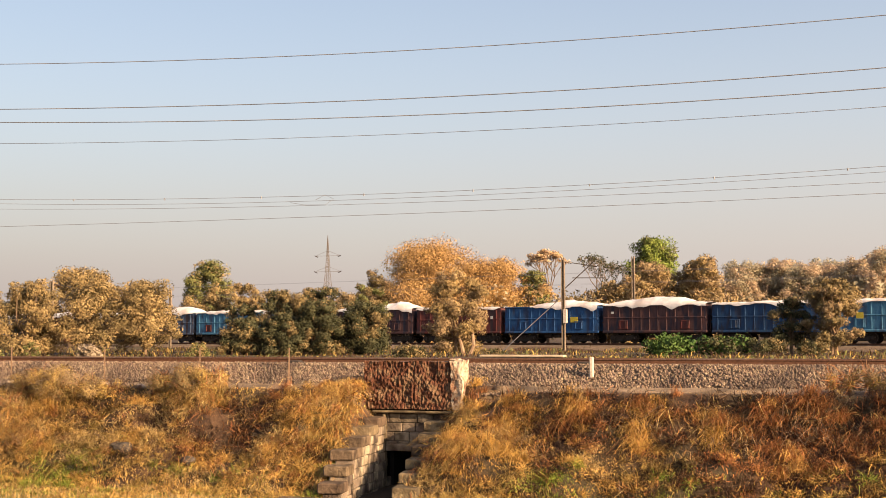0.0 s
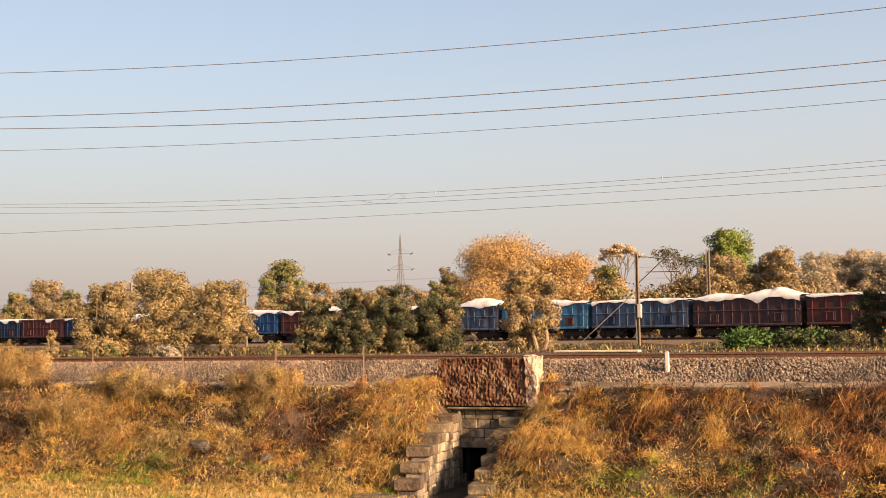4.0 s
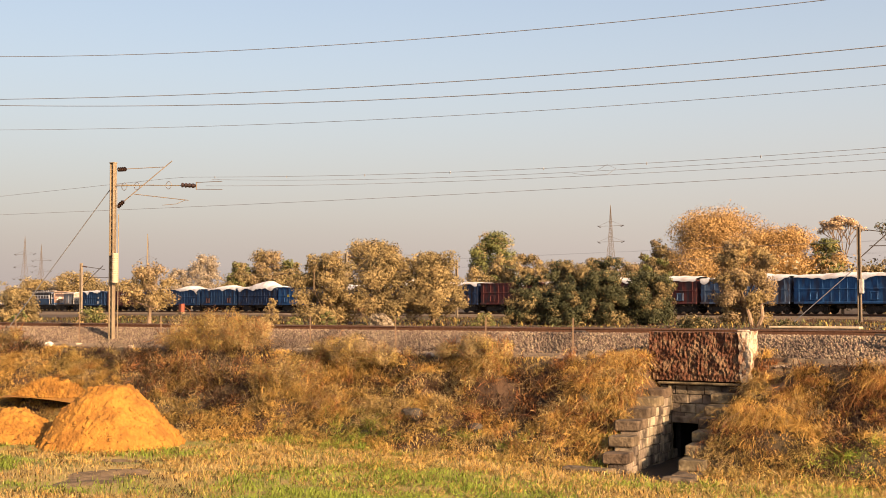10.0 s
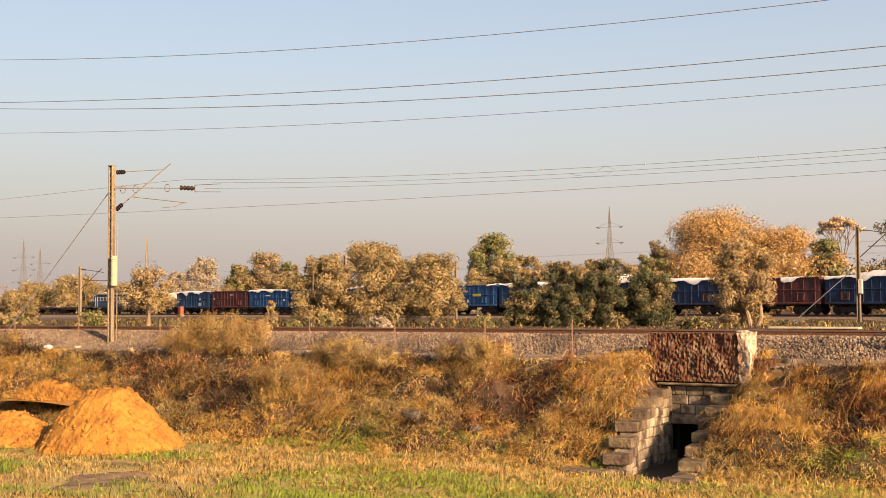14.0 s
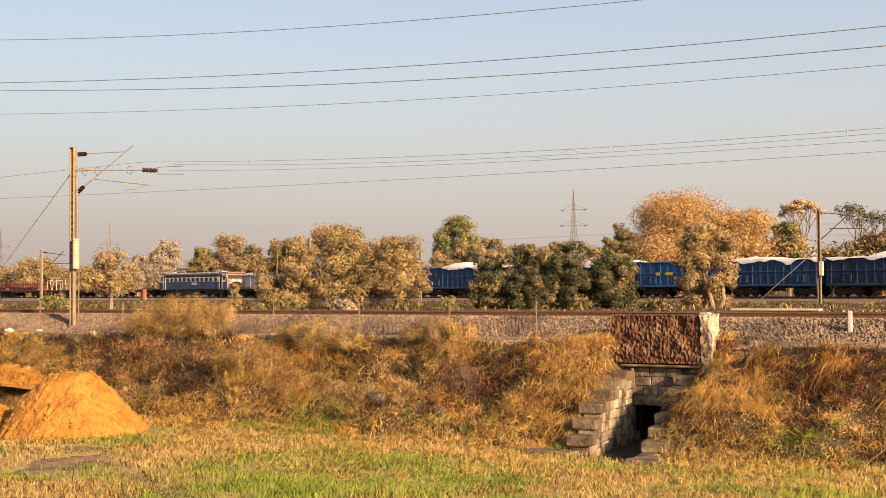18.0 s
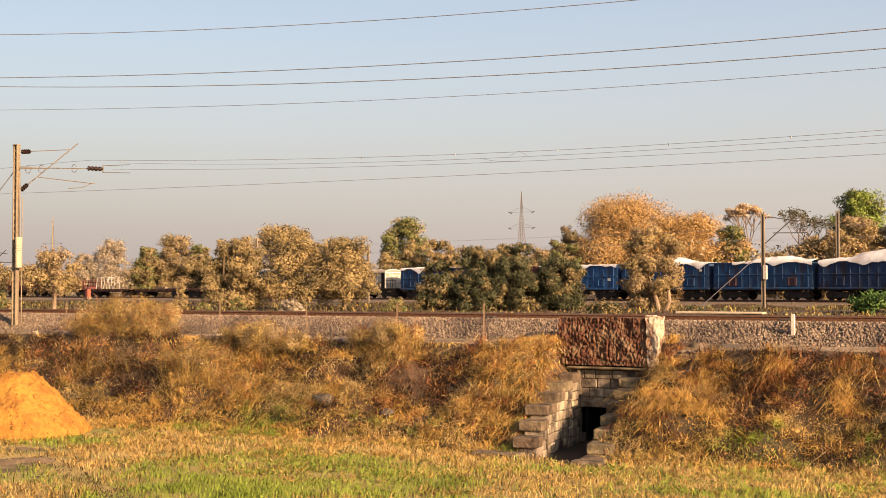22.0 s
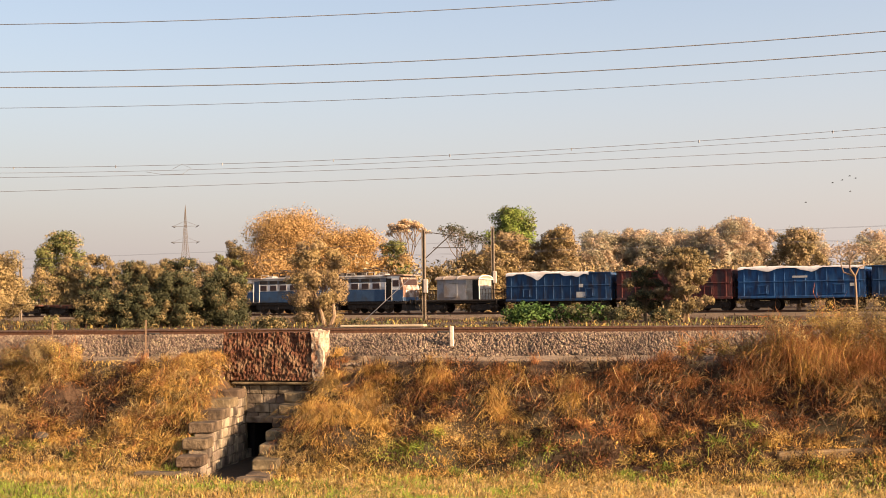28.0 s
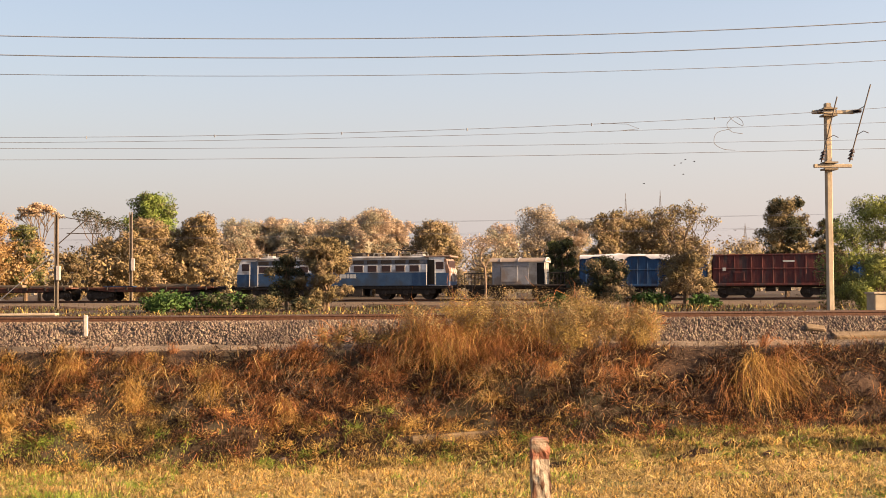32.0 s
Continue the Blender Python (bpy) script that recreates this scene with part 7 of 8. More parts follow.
def power_lines():
    x0, x1 = -47.0, 26.0
    for q, y, r in (((2.26e-06, 0.001831, 0.006338, 7.165), 26.0, 0.0095), ((1.333e-05, 0.002081, 0.01217, 6.108), 26.0, 0.0105), ((9.77e-06, 0.002127, 0.01193, 5.708), 26.01, 0.0105), ((7.56e-06, 0.001619, 0.01182, 5.587), 27.5, 0.0065)):
        pts = [(x0 + (x1 - x0) * i / 60, y, poly(q, x0 + (x1 - x0) * i / 60)) for i in range(61)]
        wire("power_line_wire", "thin sagging overhead power wire above the field", pts, r, "power line wires")
    for x in (x0, x1):
        g = float(ground_z(x, 26.8))
        t = thing("power_pole", "tall concrete pole carrying the power wires", "pole", pose(x, 26.8, g), group="power poles")
        part("shaft", Shape().rod((0, 0, -0.5), (0, 0, 13.5), 0.2, 0.13, 10), M_CONCRETE, t)
        for z in (9.4, 9.9, 11.4):
            part("crossarm", Shape().box(0, 0, z, 0.12, 2.2, 0.12, 0.02), M_STEEL, t)


power_lines()


def catenary():
    c1 = lambda x: poly((1.99e-06, 0.000388, 0.009345, 5.317), x)
    top = lambda x: poly((7.36e-07, 0.001088, 0.02814, 6.229), x)
    pts = [(-75 + 99 * i / 70, 42.2, c1(-75 + 99 * i / 70)) for i in range(71)]
    wire("contact_wire", "overhead contact wire of the electric railway", pts, 0.0085, "traction wires")
    pts = [(-70 + 94 * i / 70, 42.5, max(top(-70 + 94 * i / 70), 6.05) if -70 + 94 * i / 70 > -43 else 6.9 - 0.02 * (-43 - (-70 + 94 * i / 70))) for i in range(71)]
    wire("messenger_wire", "overhead catenary wire of the electric railway", pts, 0.0085, "traction wires")
    for q, y0 in (((-1.019e-05, 0.0005517, 0.02215, 6.009), 42.2), ((-7.237e-06, 0.0003801, 0.009293, 5.634), 41.8)):
        pts = []
        for i in range(61):
            x = -39.9 + 64 * i / 60
            y = y0 - 1.3 * (1 - min(1, (x + 39.9) / 22)) ** 2
            k = y / y0
            pts.append((x * k, y, 0.85 + (poly(q, x) - 0.85) * k))
        wire("anchored_wire", "traction wire running up to its anchor mast", pts, 0.0075, "traction wires")
    # droppers tie the messenger to the contact wire's clips
    for i in range(14):
        x = -40 + i * 4.3
        s = Shape().rod((x, 42.5, top(x) - 0.06), (x, 42.5, top(x) + 0.03), 0.022, n=6)
        solid("wire_clip", s, M_WIRE, "small metal clip gripping the overhead wire", "clip", group="wire clips")
    loops = [((12.03, 6.72), (12.2, 6.55), (12.5, 6.4), (12.45, 6.6), (12.2, 6.7), (11.95, 6.45), (12.1, 6.2), (12.5, 6.12)), ((12.1, 6.3), (11.6, 6.15), (11.5, 5.8), (11.8, 5.6), (12.2, 5.55))]
    for k, pl in enumerate(loops):
        wire("jumper_cable", "looped jumper cable between two overhead wires", smooth_path([(x, 42.2, z) for x, z in pl]), 0.01, "jumper cables")
    wire("jumper_cable", "looped jumper cable between two overhead wires", [(-20.4, 42.3, 5.92), (-20.0, 42.3, 6.1), (-19.6, 42.2, 5.92), (-19.9, 42.1, 5.7), (-20.8, 42.2, 5.74), (-21.4, 42.2, 5.85)], 0.007, "jumper cables")
    wire("jumper_cable", "looped jumper cable between two overhead wires", [(7.6, 42.4, 6.51), (8.5, 42.3, 6.47), (8.9, 42.25, 6.3), (8.2, 42.2, 6.22), (7.8, 42.2, 6.2)], 0.009, "jumper cables")


catenary()


def insulator(shape, p, q, r=0.09, n=6):
    p, q = Vector(p), Vector(q)
    for i in range(n):
        a, b = p.lerp(q, i / n), p.lerp(q, (i + 0.75) / n)
        shape.rod(a, b, r, r * 0.55, 10)
    return shape.rod(p, q, r * 0.35, n=6)


def mast_with_cantilever():
    """Steel lattice-sided mast on the near side of the line, with bracket tubes, guy and balance weight."""
    x, y = -43.35, 39.4
    t = thing("catenary_mast", "tan steel mast with cantilever, guy wire and balance weight", "mast", pose(x, y, -0.9), group="traction masts")
    o = 0.9
    for s in (-1, 1):
        part("channel", Shape().box(s * 0.1, 0, 4.1, 0.07, 0.2, 8.3, 0.015), M_STEEL, t)
    for i in range(26):
        part("batten", cached("batten", lambda: Shape().box(0, -0.06, 0, 0.16, 0.015, 0.1).mesh("batten", M_STEEL)), None, t, at=pose(0, 0, 0.5 + i * 0.3, 0, 35 if i % 2 else -35, 0))
    part("cap_plate", Shape().box(0, 0, 8.27, 0.29, 0.24, 0.04), M_STEEL, t)
    part("base_block", Shape().box(0, 0, -0.05, 0.6, 0.6, 0.3, 0.05), M_STEP, t)
    # bracket over the track
    top, low = 7.07 + o, 5.37 + o
    part("top_tube", Shape().rod((0.2, 0.1, top), (0.25, 3.0, 7.45 + o), 0.017), M_OLDSTEEL, t)
    part("bracket_tube", Shape().rod((0.2, 0.1, low), (0.45, 3.25, 7.75 + o), 0.024), M_OLDSTEEL, t)
    part("register_tube", Shape().rod((0.3, 1.0, 6.0 + o), (0.4, 4.4, 5.95 + o), 0.018), M_OLDSTEEL, t)
    part("steady_arm", Shape().tube([(0.4, 4.2, 5.95 + o), (0.4, 3.6, 5.72 + o), (0.4, 2.7, 5.6 + o)], 0.014), M_OLDSTEEL, t)
    part("top_insulator", insulator(Shape(), (0.2, 0.15, top), (0.21, 0.62, top + 0.06), 0.11, 4), M_INSUL, t, "brown ribbed insulator")
    part("lower_insulator", insulator(Shape(), (0.2, 0.12, low), (0.23, 0.45, low + 0.28), 0.11, 4), M_INSUL, t, "brown ribbed insulator")
    # anchored wires with their pulleys and insulator
    part("anchor_rod", Shape().rod((0.2, 0, 6.35 + o), (3.4, 1.1, 6.24 + o), 0.018).rod((0.2, 0, 6.3 + o), (2.0, 0.6, 6.3 + o), 0.018), M_STEEL, t)
    for a in (0.5, 1.1, 2.6):
        part("pulley", Shape().tube([(a + 0.17 * math.cos(k * 0.3927), a * 0.33 + 0.05, 6.28 + o + 0.17 * math.sin(k * 0.3927)) for k in range(17)], 0.018), M_WIRE, t)
    part("anchor_insulator", insulator(Shape(), (3.3, 1.05, 6.26 + o), (3.95, 1.27, 6.21 + o), 0.115, 4), M_INSUL, t, "brown ribbed insulator")
    part("yoke", Shape().rod((3.95, 1.27, 6.04 + o), (3.95, 1.27, 6.38 + o), 0.022).rod((3.95, 1.27, 6.36 + o), (5.3, 1.5, 6.36 + o), 0.013).rod((3.95, 1.27, 6.06 + o), (5.3, 1.5, 6.0 + o), 0.013), M_OLDSTEEL, t)
    part("weight_cable", Shape().rod((0.32, -0.05, 6.2 + o), (0.32, -0.05, 3.2 + o), 0.014), M_WIRE, t)
    for i in range(16):
        part("balance_weight", cached("cw", lambda: Shape().rod((0, 0, 0), (0, 0, 0.075), 0.15, n=16).mesh("balance_weight", M_CONCRETE)), None, t, at=pose(0.32, -0.12, 1.9 + o + i * 0.084))
    part("weight_guide", Shape().rod((0.38, 0.0, 0.2), (0.38, 0.0, 5.0 + o), 0.02), M_STEEL, t)
    part("guy_wire", Shape().rod((-0.15, 0, 6.2 + o), (-8.1, 0.2, 0.1), 0.022), M_WIRE, t, "steel guy wire")
    part("guy_anchor", Shape().box(-8.1, 0.2, 0.1, 0.6, 0.5, 0.4, 0.06), M_CONCRETE, t)


def mast_with_crossarms():
    """Concrete mast beyond the line, with two crossarms and two upright bracket tubes."""
    t = thing("overlap_mast", "pale concrete mast with two crossarms and bracket tubes", "mast", pose(16.5, 45.0, -0.8), group="traction masts")
    o = 0.8
    part("shaft", Shape().box(0, 0, 3.9, 0.21, 0.26, 9.0, 0.03), M_CONCRETE, t)
    part("cap", Shape().box(0, 0, 7.42 + o, 0.26, 0.3, 0.08, 0.02), M_STEEL, t)
    for z, xa, xb in ((7.24, -0.65, 0.9), (5.26, -0.62, 0.8)):
        part("crossarm", Shape().box((xa + xb) / 2, -0.2, z + o, xb - xa, 0.13, 0.13, 0.02), M_CONCRETE, t)
        part("clamp", Shape().box(0, -0.1, z + o - 0.12, 0.5, 0.5, 0.06).box(0, -0.1, z + o + 0.12, 0.5, 0.5, 0.06), M_STEEL, t)
    for xa, za, xb, zb in ((-0.35, 5.4, 0.15, 7.75), (0.7, 5.4, 1.4, 8.2)):
        p, q = Vector((xa, -0.25, za + o)), Vector((xb, -0.6, zb + o))
        part("bracket_tube", Shape().rod(p, q, 0.024), M_OLDSTEEL, t)
        part("insulator", insulator(Shape(), p.lerp(q, 0.03), p.lerp(q, 0.17), 0.11, 3), M_INSUL, t, "brown ribbed insulator")
        part("stay_tube", Shape().rod((xb - 0.5 if xa > 0 else -0.5, -0.3, 7.24 + o), p.lerp(q, 0.72), 0.016), M_OLDSTEEL, t)
        part("stay_insulator", insulator(Shape(), (xb - 0.55 if xa > 0 else -0.5, -0.3, 7.24 + o), (xb - 0.25 if xa > 0 else -0.25, -0.35, 7.27 + o), 0.09), M_INSUL, t)
        part("steady_arm", Shape().tube([p.lerp(q, 0.35), p.lerp(q, 0.35) + Vector((0.18, -0.2, 0.12)), p.lerp(q, 0.35) + Vector((0.3, -0.35, 0.02))], 0.014), M_OLDSTEEL, t)


mast_with_cantilever()
mast_with_crossarms()


def far_mast(x, y, top, label, arm=1, box=False, lean=0.0):
    g = float(ground_z(x, y))
    t = thing("far_mast", label, "mast", pose(x, y, g), group="far traction masts")
    h = top - g
    for s in (-1, 1):
        part("channel", Shape().box(s * 0.11, 0, h / 2 - 0.2, 0.07, 0.24, h + 0.4), M_FARMAST, t)
    part("batten", Shape().box(0, 0.09, h / 2, 0.2, 0.02, h - 0.4), M_FARMAST, t)
    if arm:
        part("top_tube", Shape().rod((0.1, 0.1, h - 0.35), (arm * 2.6, 1.2, h - 0.75), 0.035), M_UNDER, t)
        part("bracket_tube", Shape().rod((0.1, 0.1, h - 2.6), (arm * 2.4, 1.1, h - 0.3), 0.045), M_UNDER, t)
        part("register_tube", Shape().rod((arm * 0.7, 0.4, h - 1.7), (arm * 3.2, 1.4, h - 1.7), 0.035), M_UNDER, t)
        part("insulator", insulator(Shape(), (0.15, 0.1, h - 0.36), (arm * 0.7, 0.3, h - 0.46), 0.1, 4), M_INSUL, t)
    if box:
        part("cabinet", Shape().box(0.2, -0.2, h - 4.9, 0.34, 0.35, 1.15, 0.04), M_PALESTEEL, t, "pale cabinet on the mast")
    return t


m1 = far_mast(-25.8, 100.7, 7.2, "rusty steel mast of the far line with a pale cabinet", 1, True)
part("guy_wire", Shape().rod((-0.1, 0, 4.6), (-5.2, -0.3, 0.1), 0.03), M_WIRE, m1)
far_mast(-23.3, 117.8, 8.2, "steel mast behind the far line", 0, True)
far_mast(-72.7, 95.4, 5.9, "tan steel mast of the far line with a bracket", 1)
far_mast(-80.0, 126.9, 6.2, "dark steel mast of the far line", 0)
far_mast(-113.3, 98.3, 5.8, "slim steel mast of the far line", 1)


def far_wires():
    for z, off in ((5.6, 0.3), (6.6, 0.3), (6.9, 4.8), (5.7, 4.8)):
        n = Vector((math.sin(FAR_AZ), math.cos(FAR_AZ), 0))
        pts = [FAR_FOOT + FAR_DIR * s + n * off + Vector((0, 0, z)) for s in range(-170, 91, 20)]
        wire("far_line_wire", "thin traction wire above the far line", pts, 0.007, "far traction wires")


far_wires()


def pylon(x, y, top, base_w, arms, label, metal=M_OLDSTEEL, k=0.00009):
    t = thing("transmission_tower", label, "pylon", pose(x, y, -1.0), group="transmission towers")
    h = top + 1.0
    waist = h * 0.62
    r = k * math.hypot(x, y)
    half = lambda z: base_w / 2 + (base_w * 0.13 - base_w / 2) * min(1, z / waist) if z < waist else base_w * 0.13 * max(0.12, 1 - (z - waist) / (h - waist) * 0.9)
    for sx in (-1, 1):
        for sy in (-1, 1):
            part("leg", Shape().rod((sx * base_w / 2, sy * base_w / 2, 0), (sx * half(waist), sy * half(waist), waist), r, n=4).rod((sx * half(waist), sy * half(waist), waist), (0, 0, h), r * 0.8, n=4), metal, t)
    z = 0.0
    br = Shape()
    while z < h * 0.94:
        z2 = min(z + max(half(z) * 1.7, h * 0.035), h * 0.95)
        a, b = half(z), half(z2)
        for s in (-1, 1):
            br.rod((-a, s * a, z), (b, s * b, z2), r * 0.6, n=4).rod((a, s * a, z), (-b, s * b, z2), r * 0.6, n=4)
            br.rod((s * a, -a, z), (s * b, b, z2), r * 0.6, n=4)
        z = z2
    part("bracing", br, metal, t)["kind"] = "stuff"
    for f, w in arms:
        z = h * f
        part("crossarm", Shape().rod((-w, 0, z), (w, 0, z), r * 0.9, n=4).rod((-w, 0, z), (0, 0, z + h * 0.05), r * 0.6, n=4).rod((w, 0, z), (0, 0, z + h * 0.05), r * 0.6, n=4), metal, t)
        for s in (-1, 1):
            part("insulator_string", Shape().rod((s * w * 0.8, 0, z - h * 0.012), (s * w * 1.05, 0, z + h * 0.004), r * 1.7, n=5), M_INSUL, t)


pylon(-178.6, 380.0, 34.4, 5.2, [(0.8, 4.6), (0.65, 4.8)], "lattice steel transmission tower beyond the trees", M_OLDSTEEL, 0.00016)
pylon(-469, 374, 33.0, 5.0, [(0.75, 7.2), (0.58, 7.8), (0.42, 8.2)], "hazy lattice transmission tower on the horizon")
pylon(-503, 411, 31.5, 5.0, [(0.75, 7.2), (0.58, 7.8), (0.42, 8.2)], "hazy lattice transmission tower on the horizon")
pylon(-392, 376, 30.0, 4.5, [(0.7, 5.2), (0.55, 5.6)], "hazy lattice transmission tower on the horizon")
pylon(97.5, 490, 38.5, 5.5, [(0.72, 5.0)], "hazy lattice transmission tower on the horizon")
pylon(106.4, 468, 37.8, 5.5, [(0.72, 5.0)], "hazy lattice transmission tower on the horizon")
pylon(190, 640, 34, 8, [(0.9, 6), (0.75, 7)], "hazy lattice transmission tower on the horizon")
solid("radio_mast", Shape().rod((0, 0, 0), (0, 0, 30), 0.3, 0.12, 6), M_STEEL, "slim mast standing on the horizon", "mast", pose(-361, 346, -1))


def fence_posts():
    for x in (-52.0, -48.2, -43.9, -38.8, -34.75, -30.7, -26.63, -22.73, -19.3):
        g = float(ground_z(x, 38.0))
        t = thing("fence_post", "thin rusty steel fence post at the ballast's foot", "post", pose(x, 38.0, g - 0.1, random.Random(int(x * 10)).uniform(-2, 2), random.Random(int(x * 7)).uniform(-2, 2), 30), group="fence posts")
        part("angle", Shape().box(0, 0, 0.7, 0.042, 0.012, 1.4).box(0.016, 0.016, 0.7, 0.012, 0.042, 1.4), surf("post_rust", (0.14, 0.085, 0.052), (0.22, 0.14, 0.088), 6, 0.8) if "post_rust" not in bpy.data.materials else bpy.data.materials["post_rust"], t)
        part("foot", Shape().box(0, 0, 0.08, 0.25, 0.25, 0.2, 0.04), M_CONCRETE, t)


fence_posts()


M_WORNPOST = surf("worn_white_post", (0.5, 0.43, 0.35), (0.66, 0.58, 0.48), 6, 0.85, bump=0.2)


def small_things():
    t = thing("marker_post", "short white painted concrete post in the ballast", "post", pose(-9.23, 39.6, -0.62))
    part("shaft", Shape().box(0, 0, 0.32, 0.125, 0.125, 0.8, 0.02), M_WORNPOST, t)
    part("foot", Shape().box(0, 0, 0.0, 0.22, 0.22, 0.14, 0.03), M_STEP, t)
    # far parapet of the culvert
    c = thing("far_parapet", "low pale parapet on the culvert's other side", "parapet", pose(-13.1, 44.95, 0), kind="structure")
    part("wall", Shape().box(0, 0, -0.55, 3.1, 0.4, 1.1, 0.03), M_MASONRY, c)
    part("coping", Shape().box(0, 0, 0.035, 3.25, 0.5, 0.08, 0.02), M_CONCRETE, c, "limewashed coping")
    # boundary pillar in the field
    g = float(ground_z(3.28, 25.8))
    b = thing("boundary_pillar", "broken brick pillar with red and white paint", "pillar", pose(3.28, 25.8, g))
    for name, z0, z1, m, lab in (("shaft", -0.15, 1.1, M_WORNWHITE, "flaking whitewashed shaft with bare brick showing"), ("cap", 1.1, 1.52, M_REDBRICK, "chipped red-painted top")):
        bm = bmesh.new()
        bmesh.ops.create_cube(bm, size=1.0)
        bmesh.ops.subdivide_edges(bm, edges=bm.edges[:], cuts=9, use_grid_fill=True)
        for v in bm.verts:
            p = Vector((v.co.x * 0.37, v.co.y * 0.35, (z0 + z1) / 2 + v.co.z * (z1 - z0)))
            chip = 0.05 * noise.noise_vector(p * 5.0) + 0.02 * noise.noise_vector(p * 14.0)
            v.co = p + Vector((chip.x, chip.y, chip.z * (0.6 if v.co.z > 0.49 and z1 > 1.2 else 0.0)))
        me = bpy.data.meshes.new(name)
        bm.to_mesh(me)
        bm.free()
        me.materials.append(m)
        part(name, me, None, b, lab)
    # boulders on the bank
    for i, (x, y, s) in enumerate(((-23.2, 34.2, 0.27), (-23.6, 34.4, 0.22), (-20.9, 34.3, 0.22), (-9.4, 37.0, 0.09), (-2.6, 33.7, 0.1), (-24.4, 36.9, 0.13), (-19.2, 37.6, 0.1), (-18.6, 37.7, 0.09), (-17.8, 37.6, 0.1), (-27.0, 33.6, 0.1), (13.5, 33.7, 0.13), (6.0, 36.3, 0.12), (-5.2, 36.8, 0.06), (-39.5, 36.9, 0.16))):
        rng = np.random.default_rng(300 + i)
        bm = bmesh.new()
        bmesh.ops.create_icosphere(bm, subdivisions=2, radius=s)
        for v in bm.verts:
            v.co *= 1 + 0.35 * noise.noise(v.co * 3.1 / s * 0.5 + Vector((i * 7.0, 0, 0)))
            v.co.x *= 1.35
            v.co.z *= 0.8
        me = bpy.data.meshes.new("rock")
        bm.to_mesh(me)
        bm.free()
        me.materials.append(M_ROCK if s > 0.2 else M_LIME)
        tagged(new("rock", me), "dark weathered rock lying on the bank" if s > 0.2 else "small pale stone lying on the bank", "rock", "rocks").matrix_basis = pose(x, y, float(ground_z(x, y)) + s * 0.35)
    # signal huts beside the far line
    for x, y, h in ((-142.2, 143.7, 1.2), (-97.6, 131.4, 1.35)):
        t = thing("relay_box", "small red trackside relay box", "relay box", pose(x, y, float(ground_z(x, y)), 0, 0, -FAR_DEG), group="relay boxes")
        part("body", Shape().box(0, 0, 0.72 + h / 2, 0.85, 0.6, h, 0.03), M_REDBOX, t)
        part("lid", Shape().box(0, 0, 0.76 + h, 0.95, 0.7, 0.08, 0.03), M_REDBOX, t)
        part("door", Shape().box(0, -0.31, 0.72 + h / 2, 0.65, 0.03, h - 0.3, 0.01), M_REDBOX, t)
        part("plinth", Shape().box(0, 0, 0.26, 1.0, 0.8, 0.94, 0.03), M_STEP, t, "dark stone plinth")
    solid("concrete_slab", Shape().box(0, 0, 0, 3.2, 0.5, 0.16, 0.03), M_BEAM, "flat concrete slab beside the ballast", "slab", pose(16.0, 39.2, -0.74, 14, 0, 3))
    solid("broken_slab", Shape().box(0, 0, 0, 0.62, 0.4, 0.22, 0.04), M_BEAM, "broken piece of pale concrete on the ballast", "slab", pose(14.0, 39.6, -0.55, 20, 8, -10))
    k = thing("concrete_block", "pale concrete plinth beyond the near track", "plinth", pose(19.15, 46.4, -0.85))
    part("body", Shape().box(0, 0, 0.7, 1.2, 0.8, 1.4, 0.04), M_CONCRETE, k)
    part("top_slab", Shape().box(0, 0, 1.43, 1.3, 0.9, 0.08, 0.02), M_CONCRETE, k)
    solid("concrete_beam", Shape().box(0, 0, 0, 2.9, 0.3, 0.24, 0.04), M_BEAM, "weathered tan concrete beam lying in the grass", "beam", pose(2.2, 34.3, float(ground_z(2.2, 34.3)) + 0.07, 0, -2, 12))
    for x in (-58.0, -20.6, -9.8):
        solid("rail_joint_box", Shape().box(0, 0, 0, 0.5, 0.35, 0.16, 0.04).rod((-0.3, 0, -0.05), (-0.6, 0.2, -0.1), 0.03), M_UNDER, "dark joint box between the rails' sleepers", "joint box", pose(x, TRACK_Y - 1.15, -0.16), group="joint boxes")
    for x, y, m, l in ((-46.6, 37.3, LEAF["low"], "crumpled green plastic bag on the path"), (-44.9, 37.2, M_WHITE, "crumpled white plastic bag on the path")):
        bm = bmesh.new()
        bmesh.ops.create_icosphere(bm, subdivisions=2, radius=0.17)
        for v in bm.verts:
            v.co *= 1 + 0.5 * noise.noise(v.co * 9)
            v.co.z *= 0.75
        me = bpy.data.meshes.new("plastic_bag")
        bm.to_mesh(me)
        bm.free()
        me.materials.append(m)
        tagged(new("plastic_bag", me), l, "bag").matrix_basis = pose(x, y, float(ground_z(x, y)) + 0.08)


M_WORNWHITE = surf("worn_whitewash", (0.42, 0.32, 0.22), (0.66, 0.55, 0.42), 6, 0.9, bump=0.5, c=(0.16, 0.075, 0.045), big=4.5, stretch=(2.0, 2.0, 0.6))
M_REDBOX = surf("relay_red", (0.2, 0.05, 0.032), (0.29, 0.085, 0.05), 3, 0.7, bump=0.1)
small_things()


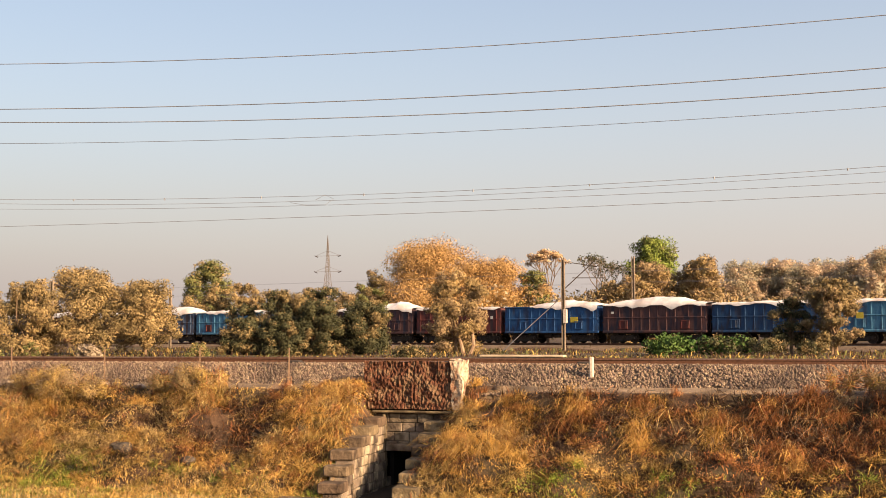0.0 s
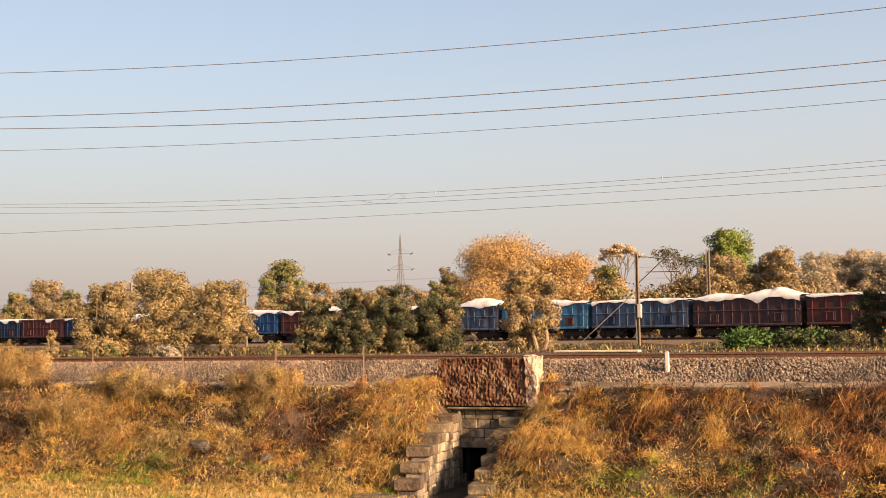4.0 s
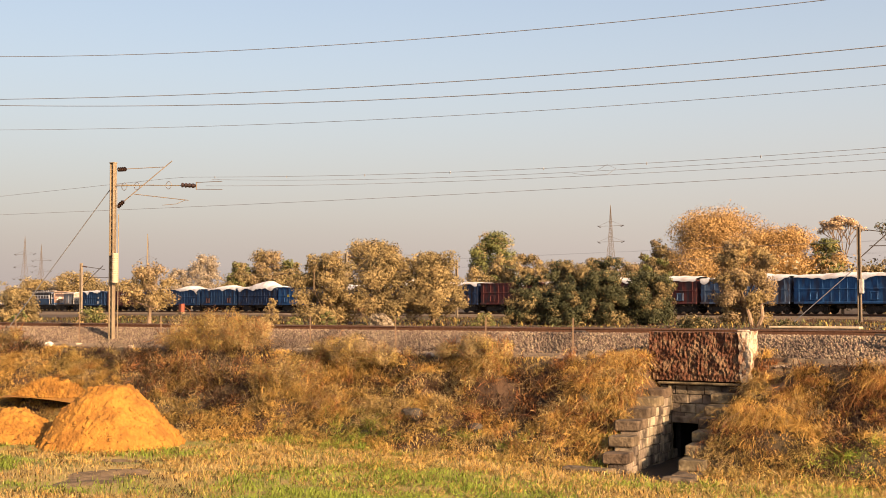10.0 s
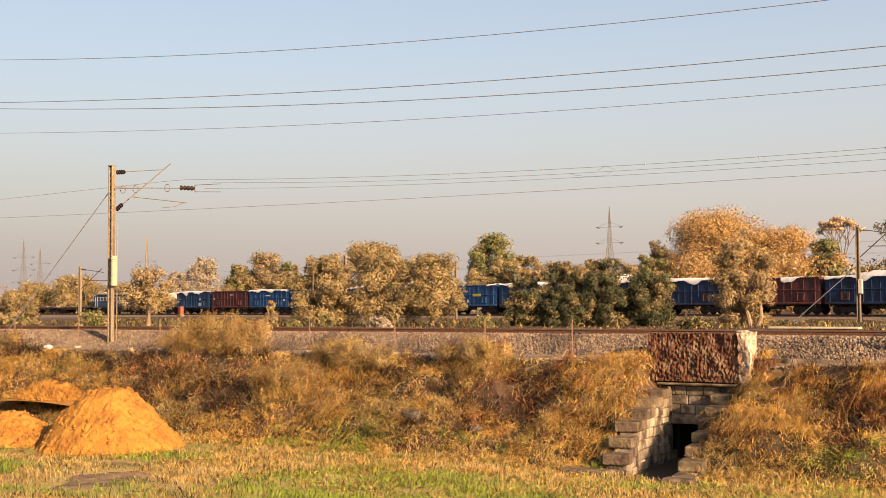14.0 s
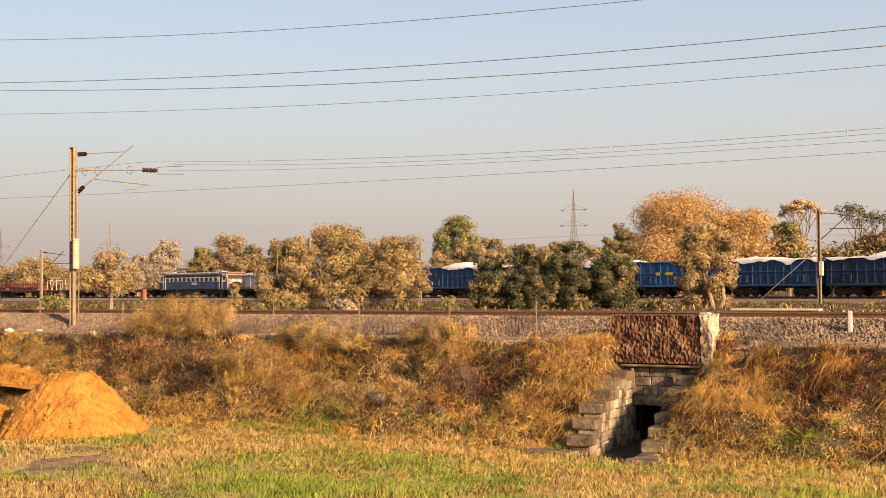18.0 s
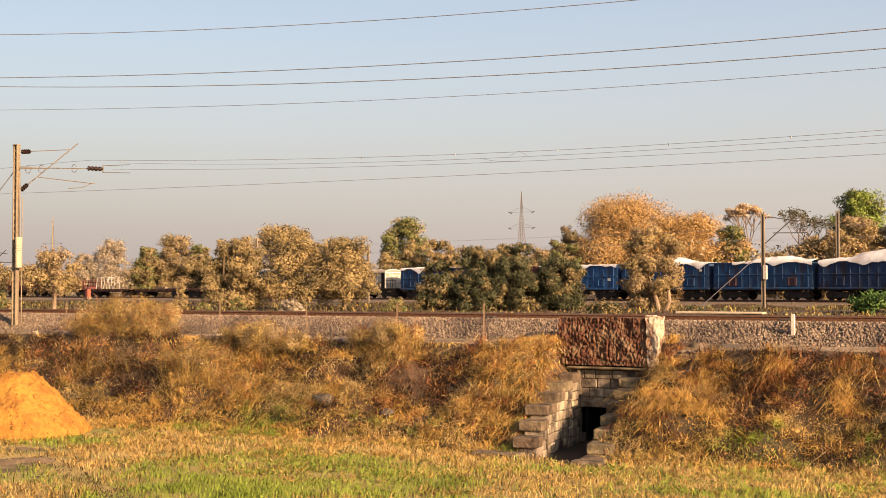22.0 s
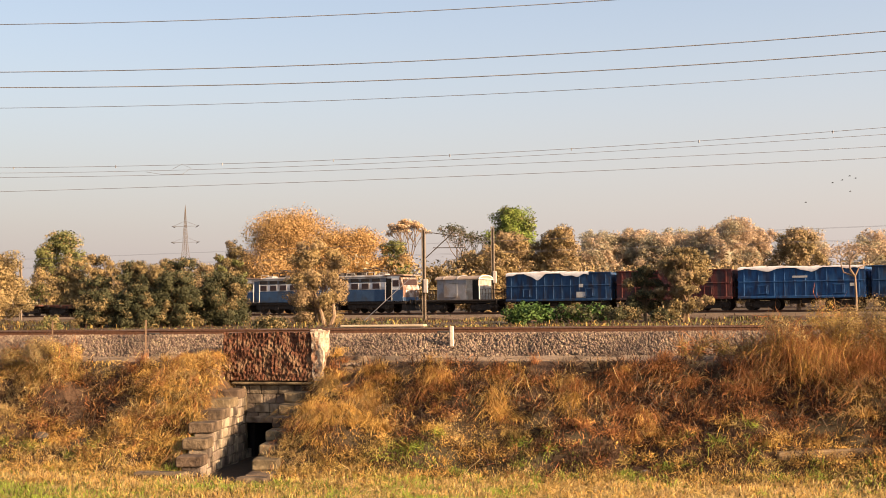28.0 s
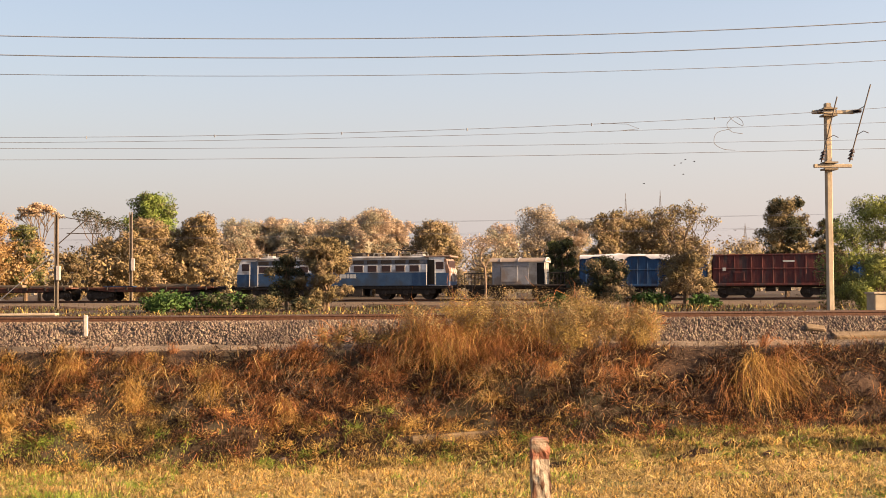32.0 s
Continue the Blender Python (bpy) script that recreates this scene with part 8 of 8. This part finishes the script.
def sand_heap(name, label, x, y, height, rx, ry, seed, flat=0.86):
    def swell(u, v):
        a = math.atan2(v, u)
        r = math.hypot(u, v) * (1 + 0.12 * noise.noise((math.cos(a) * 1.3, math.sin(a) * 1.3, seed)))
        if r >= 1:
            return -0.3 * (r - 1) * height - 0.02
        h = min(height * 1.05 * (1 - r**1.36), height * flat + 0.07 * noise.noise((u * 4, v * 4, seed)))
        px, py = u * rx, v * ry
        rill = 0.05 * abs(noise.noise((math.cos(a) * 5, math.sin(a) * 5, seed + 3))) * min(1, r * 1.5)
        return h + 0.12 * noise.noise((px * 1.4, py * 1.4, seed + 2)) + 0.08 * noise.noise((px * 4, py * 4, seed + 4)) + 0.1 * noise.noise((px * 8, py * 8, seed + 6)) + 0.075 * noise.noise((px * 15, py * 15, seed + 8)) - rill

    bm = bmesh.new()
    n = 100
    V = {}
    for i in range(n + 1):
        for j in range(n + 1):
            u, v = -1.15 + 2.3 * i / n, -1.15 + 2.3 * j / n
            V[i, j] = bm.verts.new((u * rx, v * ry, swell(u, v)))
    for i in range(n):
        for j in range(n):
            bm.faces.new((V[i, j], V[i + 1, j], V[i + 1, j + 1], V[i, j + 1]))
    me = bpy.data.meshes.new(name)
    bm.to_mesh(me)
    bm.free()
    me.materials.append(M_SAND)
    me.polygons.foreach_set("use_smooth", [True] * len(me.polygons))
    t = thing(name, label, "sand heap", pose(x, y, float(ground_z(x, y))), group="sand heaps")
    part("sand_body", me, None, t)
    rng = np.random.default_rng(seed)
    for name, count, size, inner in (("clod", 1100, 0.035, 0.1), ("lump", 300, 0.065, 0.35)):
        a = rng.uniform(0, 6.28, count)
        k = rng.uniform(inner, 1.12, count) ** 0.6
        pts = np.stack([np.cos(a) * rx * k, np.sin(a) * ry * k, [max(0.0, swell(q * math.cos(w), q * math.sin(w))) for q, w in zip(k, a)]], -1)
        part(name, stones(name, pts, size, M_SAND, rng), None, t)["kind"] = "stuff"


sand_heap("sand_heap", "heap of bright orange building sand on the field", -32.9, 29.9, 2.3, 2.5, 2.5, 3)
sand_heap("sand_heap", "lower heap of orange sand beside the large one", -37.0, 29.0, 1.1, 2.3, 1.7, 9, 0.92)
sand_heap("sand_heap", "small heap of orange sand at the foot of the bank", -41.4, 34.5, 0.75, 2.1, 1.0, 14, 0.8)
solid("steel_pipe", Shape().rod((-2.6, 0, 0.15), (2.0, 0.5, 0.15), 0.13, n=12).rod((-2.4, -0.4, 0.12), (1.8, 0.1, 0.12), 0.1, n=12), M_UNDER, "dark pipes lying behind the sand", "pipe", pose(-42.6, 33.2, float(ground_z(-42.6, 33.2)) + 0.03))


# ---- birds ----
M_BIRD = surf("dark_plumage", (0.03, 0.026, 0.024), (0.06, 0.05, 0.045), 6, 0.8)
BIRDS = []


def bird(dx, dy, dz, turn):
    """A small dark bird on the wing; its place is given from the flock's middle."""
    b = thing("bird", "small dark bird on the wing above the trees", "bird", group="flying birds")
    part("body", Shape().tube([(-0.14, 0, 0), (-0.04, 0, 0.01), (0.08, 0, 0.015), (0.14, 0, 0.02)], [0.012, 0.045, 0.038, 0.015], 6), M_BIRD, b)
    part("tail", Shape().prism([(-0.25, 0.0), (-0.12, -0.01), (-0.12, 0.01)], -0.035, 0.035), M_BIRD, b)
    for s in (-1, 1):
        part("wing", Shape().add([(0.09, 0, 0.02), (-0.08, 0, 0.02), (-0.06, s * 0.12, 0.08), (0.08, s * 0.12, 0.085), (-0.09, s * 0.22, 0.06), (0.09, 0, 0.035), (-0.08, 0, 0.03), (-0.06, s * 0.12, 0.09), (0.08, s * 0.12, 0.095)], [(0, 1, 2, 3), (3, 2, 4), (5, 8, 7, 6), (8, 4, 7), (0, 3, 8, 5), (1, 6, 7, 2), (3, 4, 8), (2, 7, 4)]), M_BIRD, b)
    BIRDS.append((b, Vector((dx, dy, dz)), turn))


for place in ((0, 0, 0, -8), (1.1, 2, 0.7, 5), (1.6, -1, 0.1, -15), (1.3, 4, -1.2, 10), (-4.6, 3, -2.6, 0), (-1.4, -2, -0.5, 20)):
    bird(*place)


# ---- movement ----
def motions():
    times = [0, 4, 8, 12, 16, 20, 24, 28, 32]
    for ob, mid in TRAIN:
        rows = []
        for t in times:
            p = FAR_FOOT + FAR_DIR * (train_s(t) + mid)
            rows.append((t, pose(p.x, p.y, FAR_RAIL_Z, 0, 0, -FAR_DEG)))
        walk(ob, rows)
    for ob, off, turn in BIRDS:
        rows = []
        for t, x, y, z in ((0, 190, 178, 22), (10, 110, 177, 19), (18, 40, 176, 15.5), (22, 0, 175.8, 13.4), (23.2, -12, 175.5, 13.0), (24, -16.6, 175.3, 13.2), (26, -2.0, 174.3, 15.1), (29, 19.9, 172.7, 17.1), (31, 34.6, 171.7, 17.9), (32, 41.9, 171.1, 18.1)):
            rows.append((t, pose(x + off.x, y + off.y, z + off.z, 0, 0, -8 + turn)))
        walk(ob, rows)


motions()
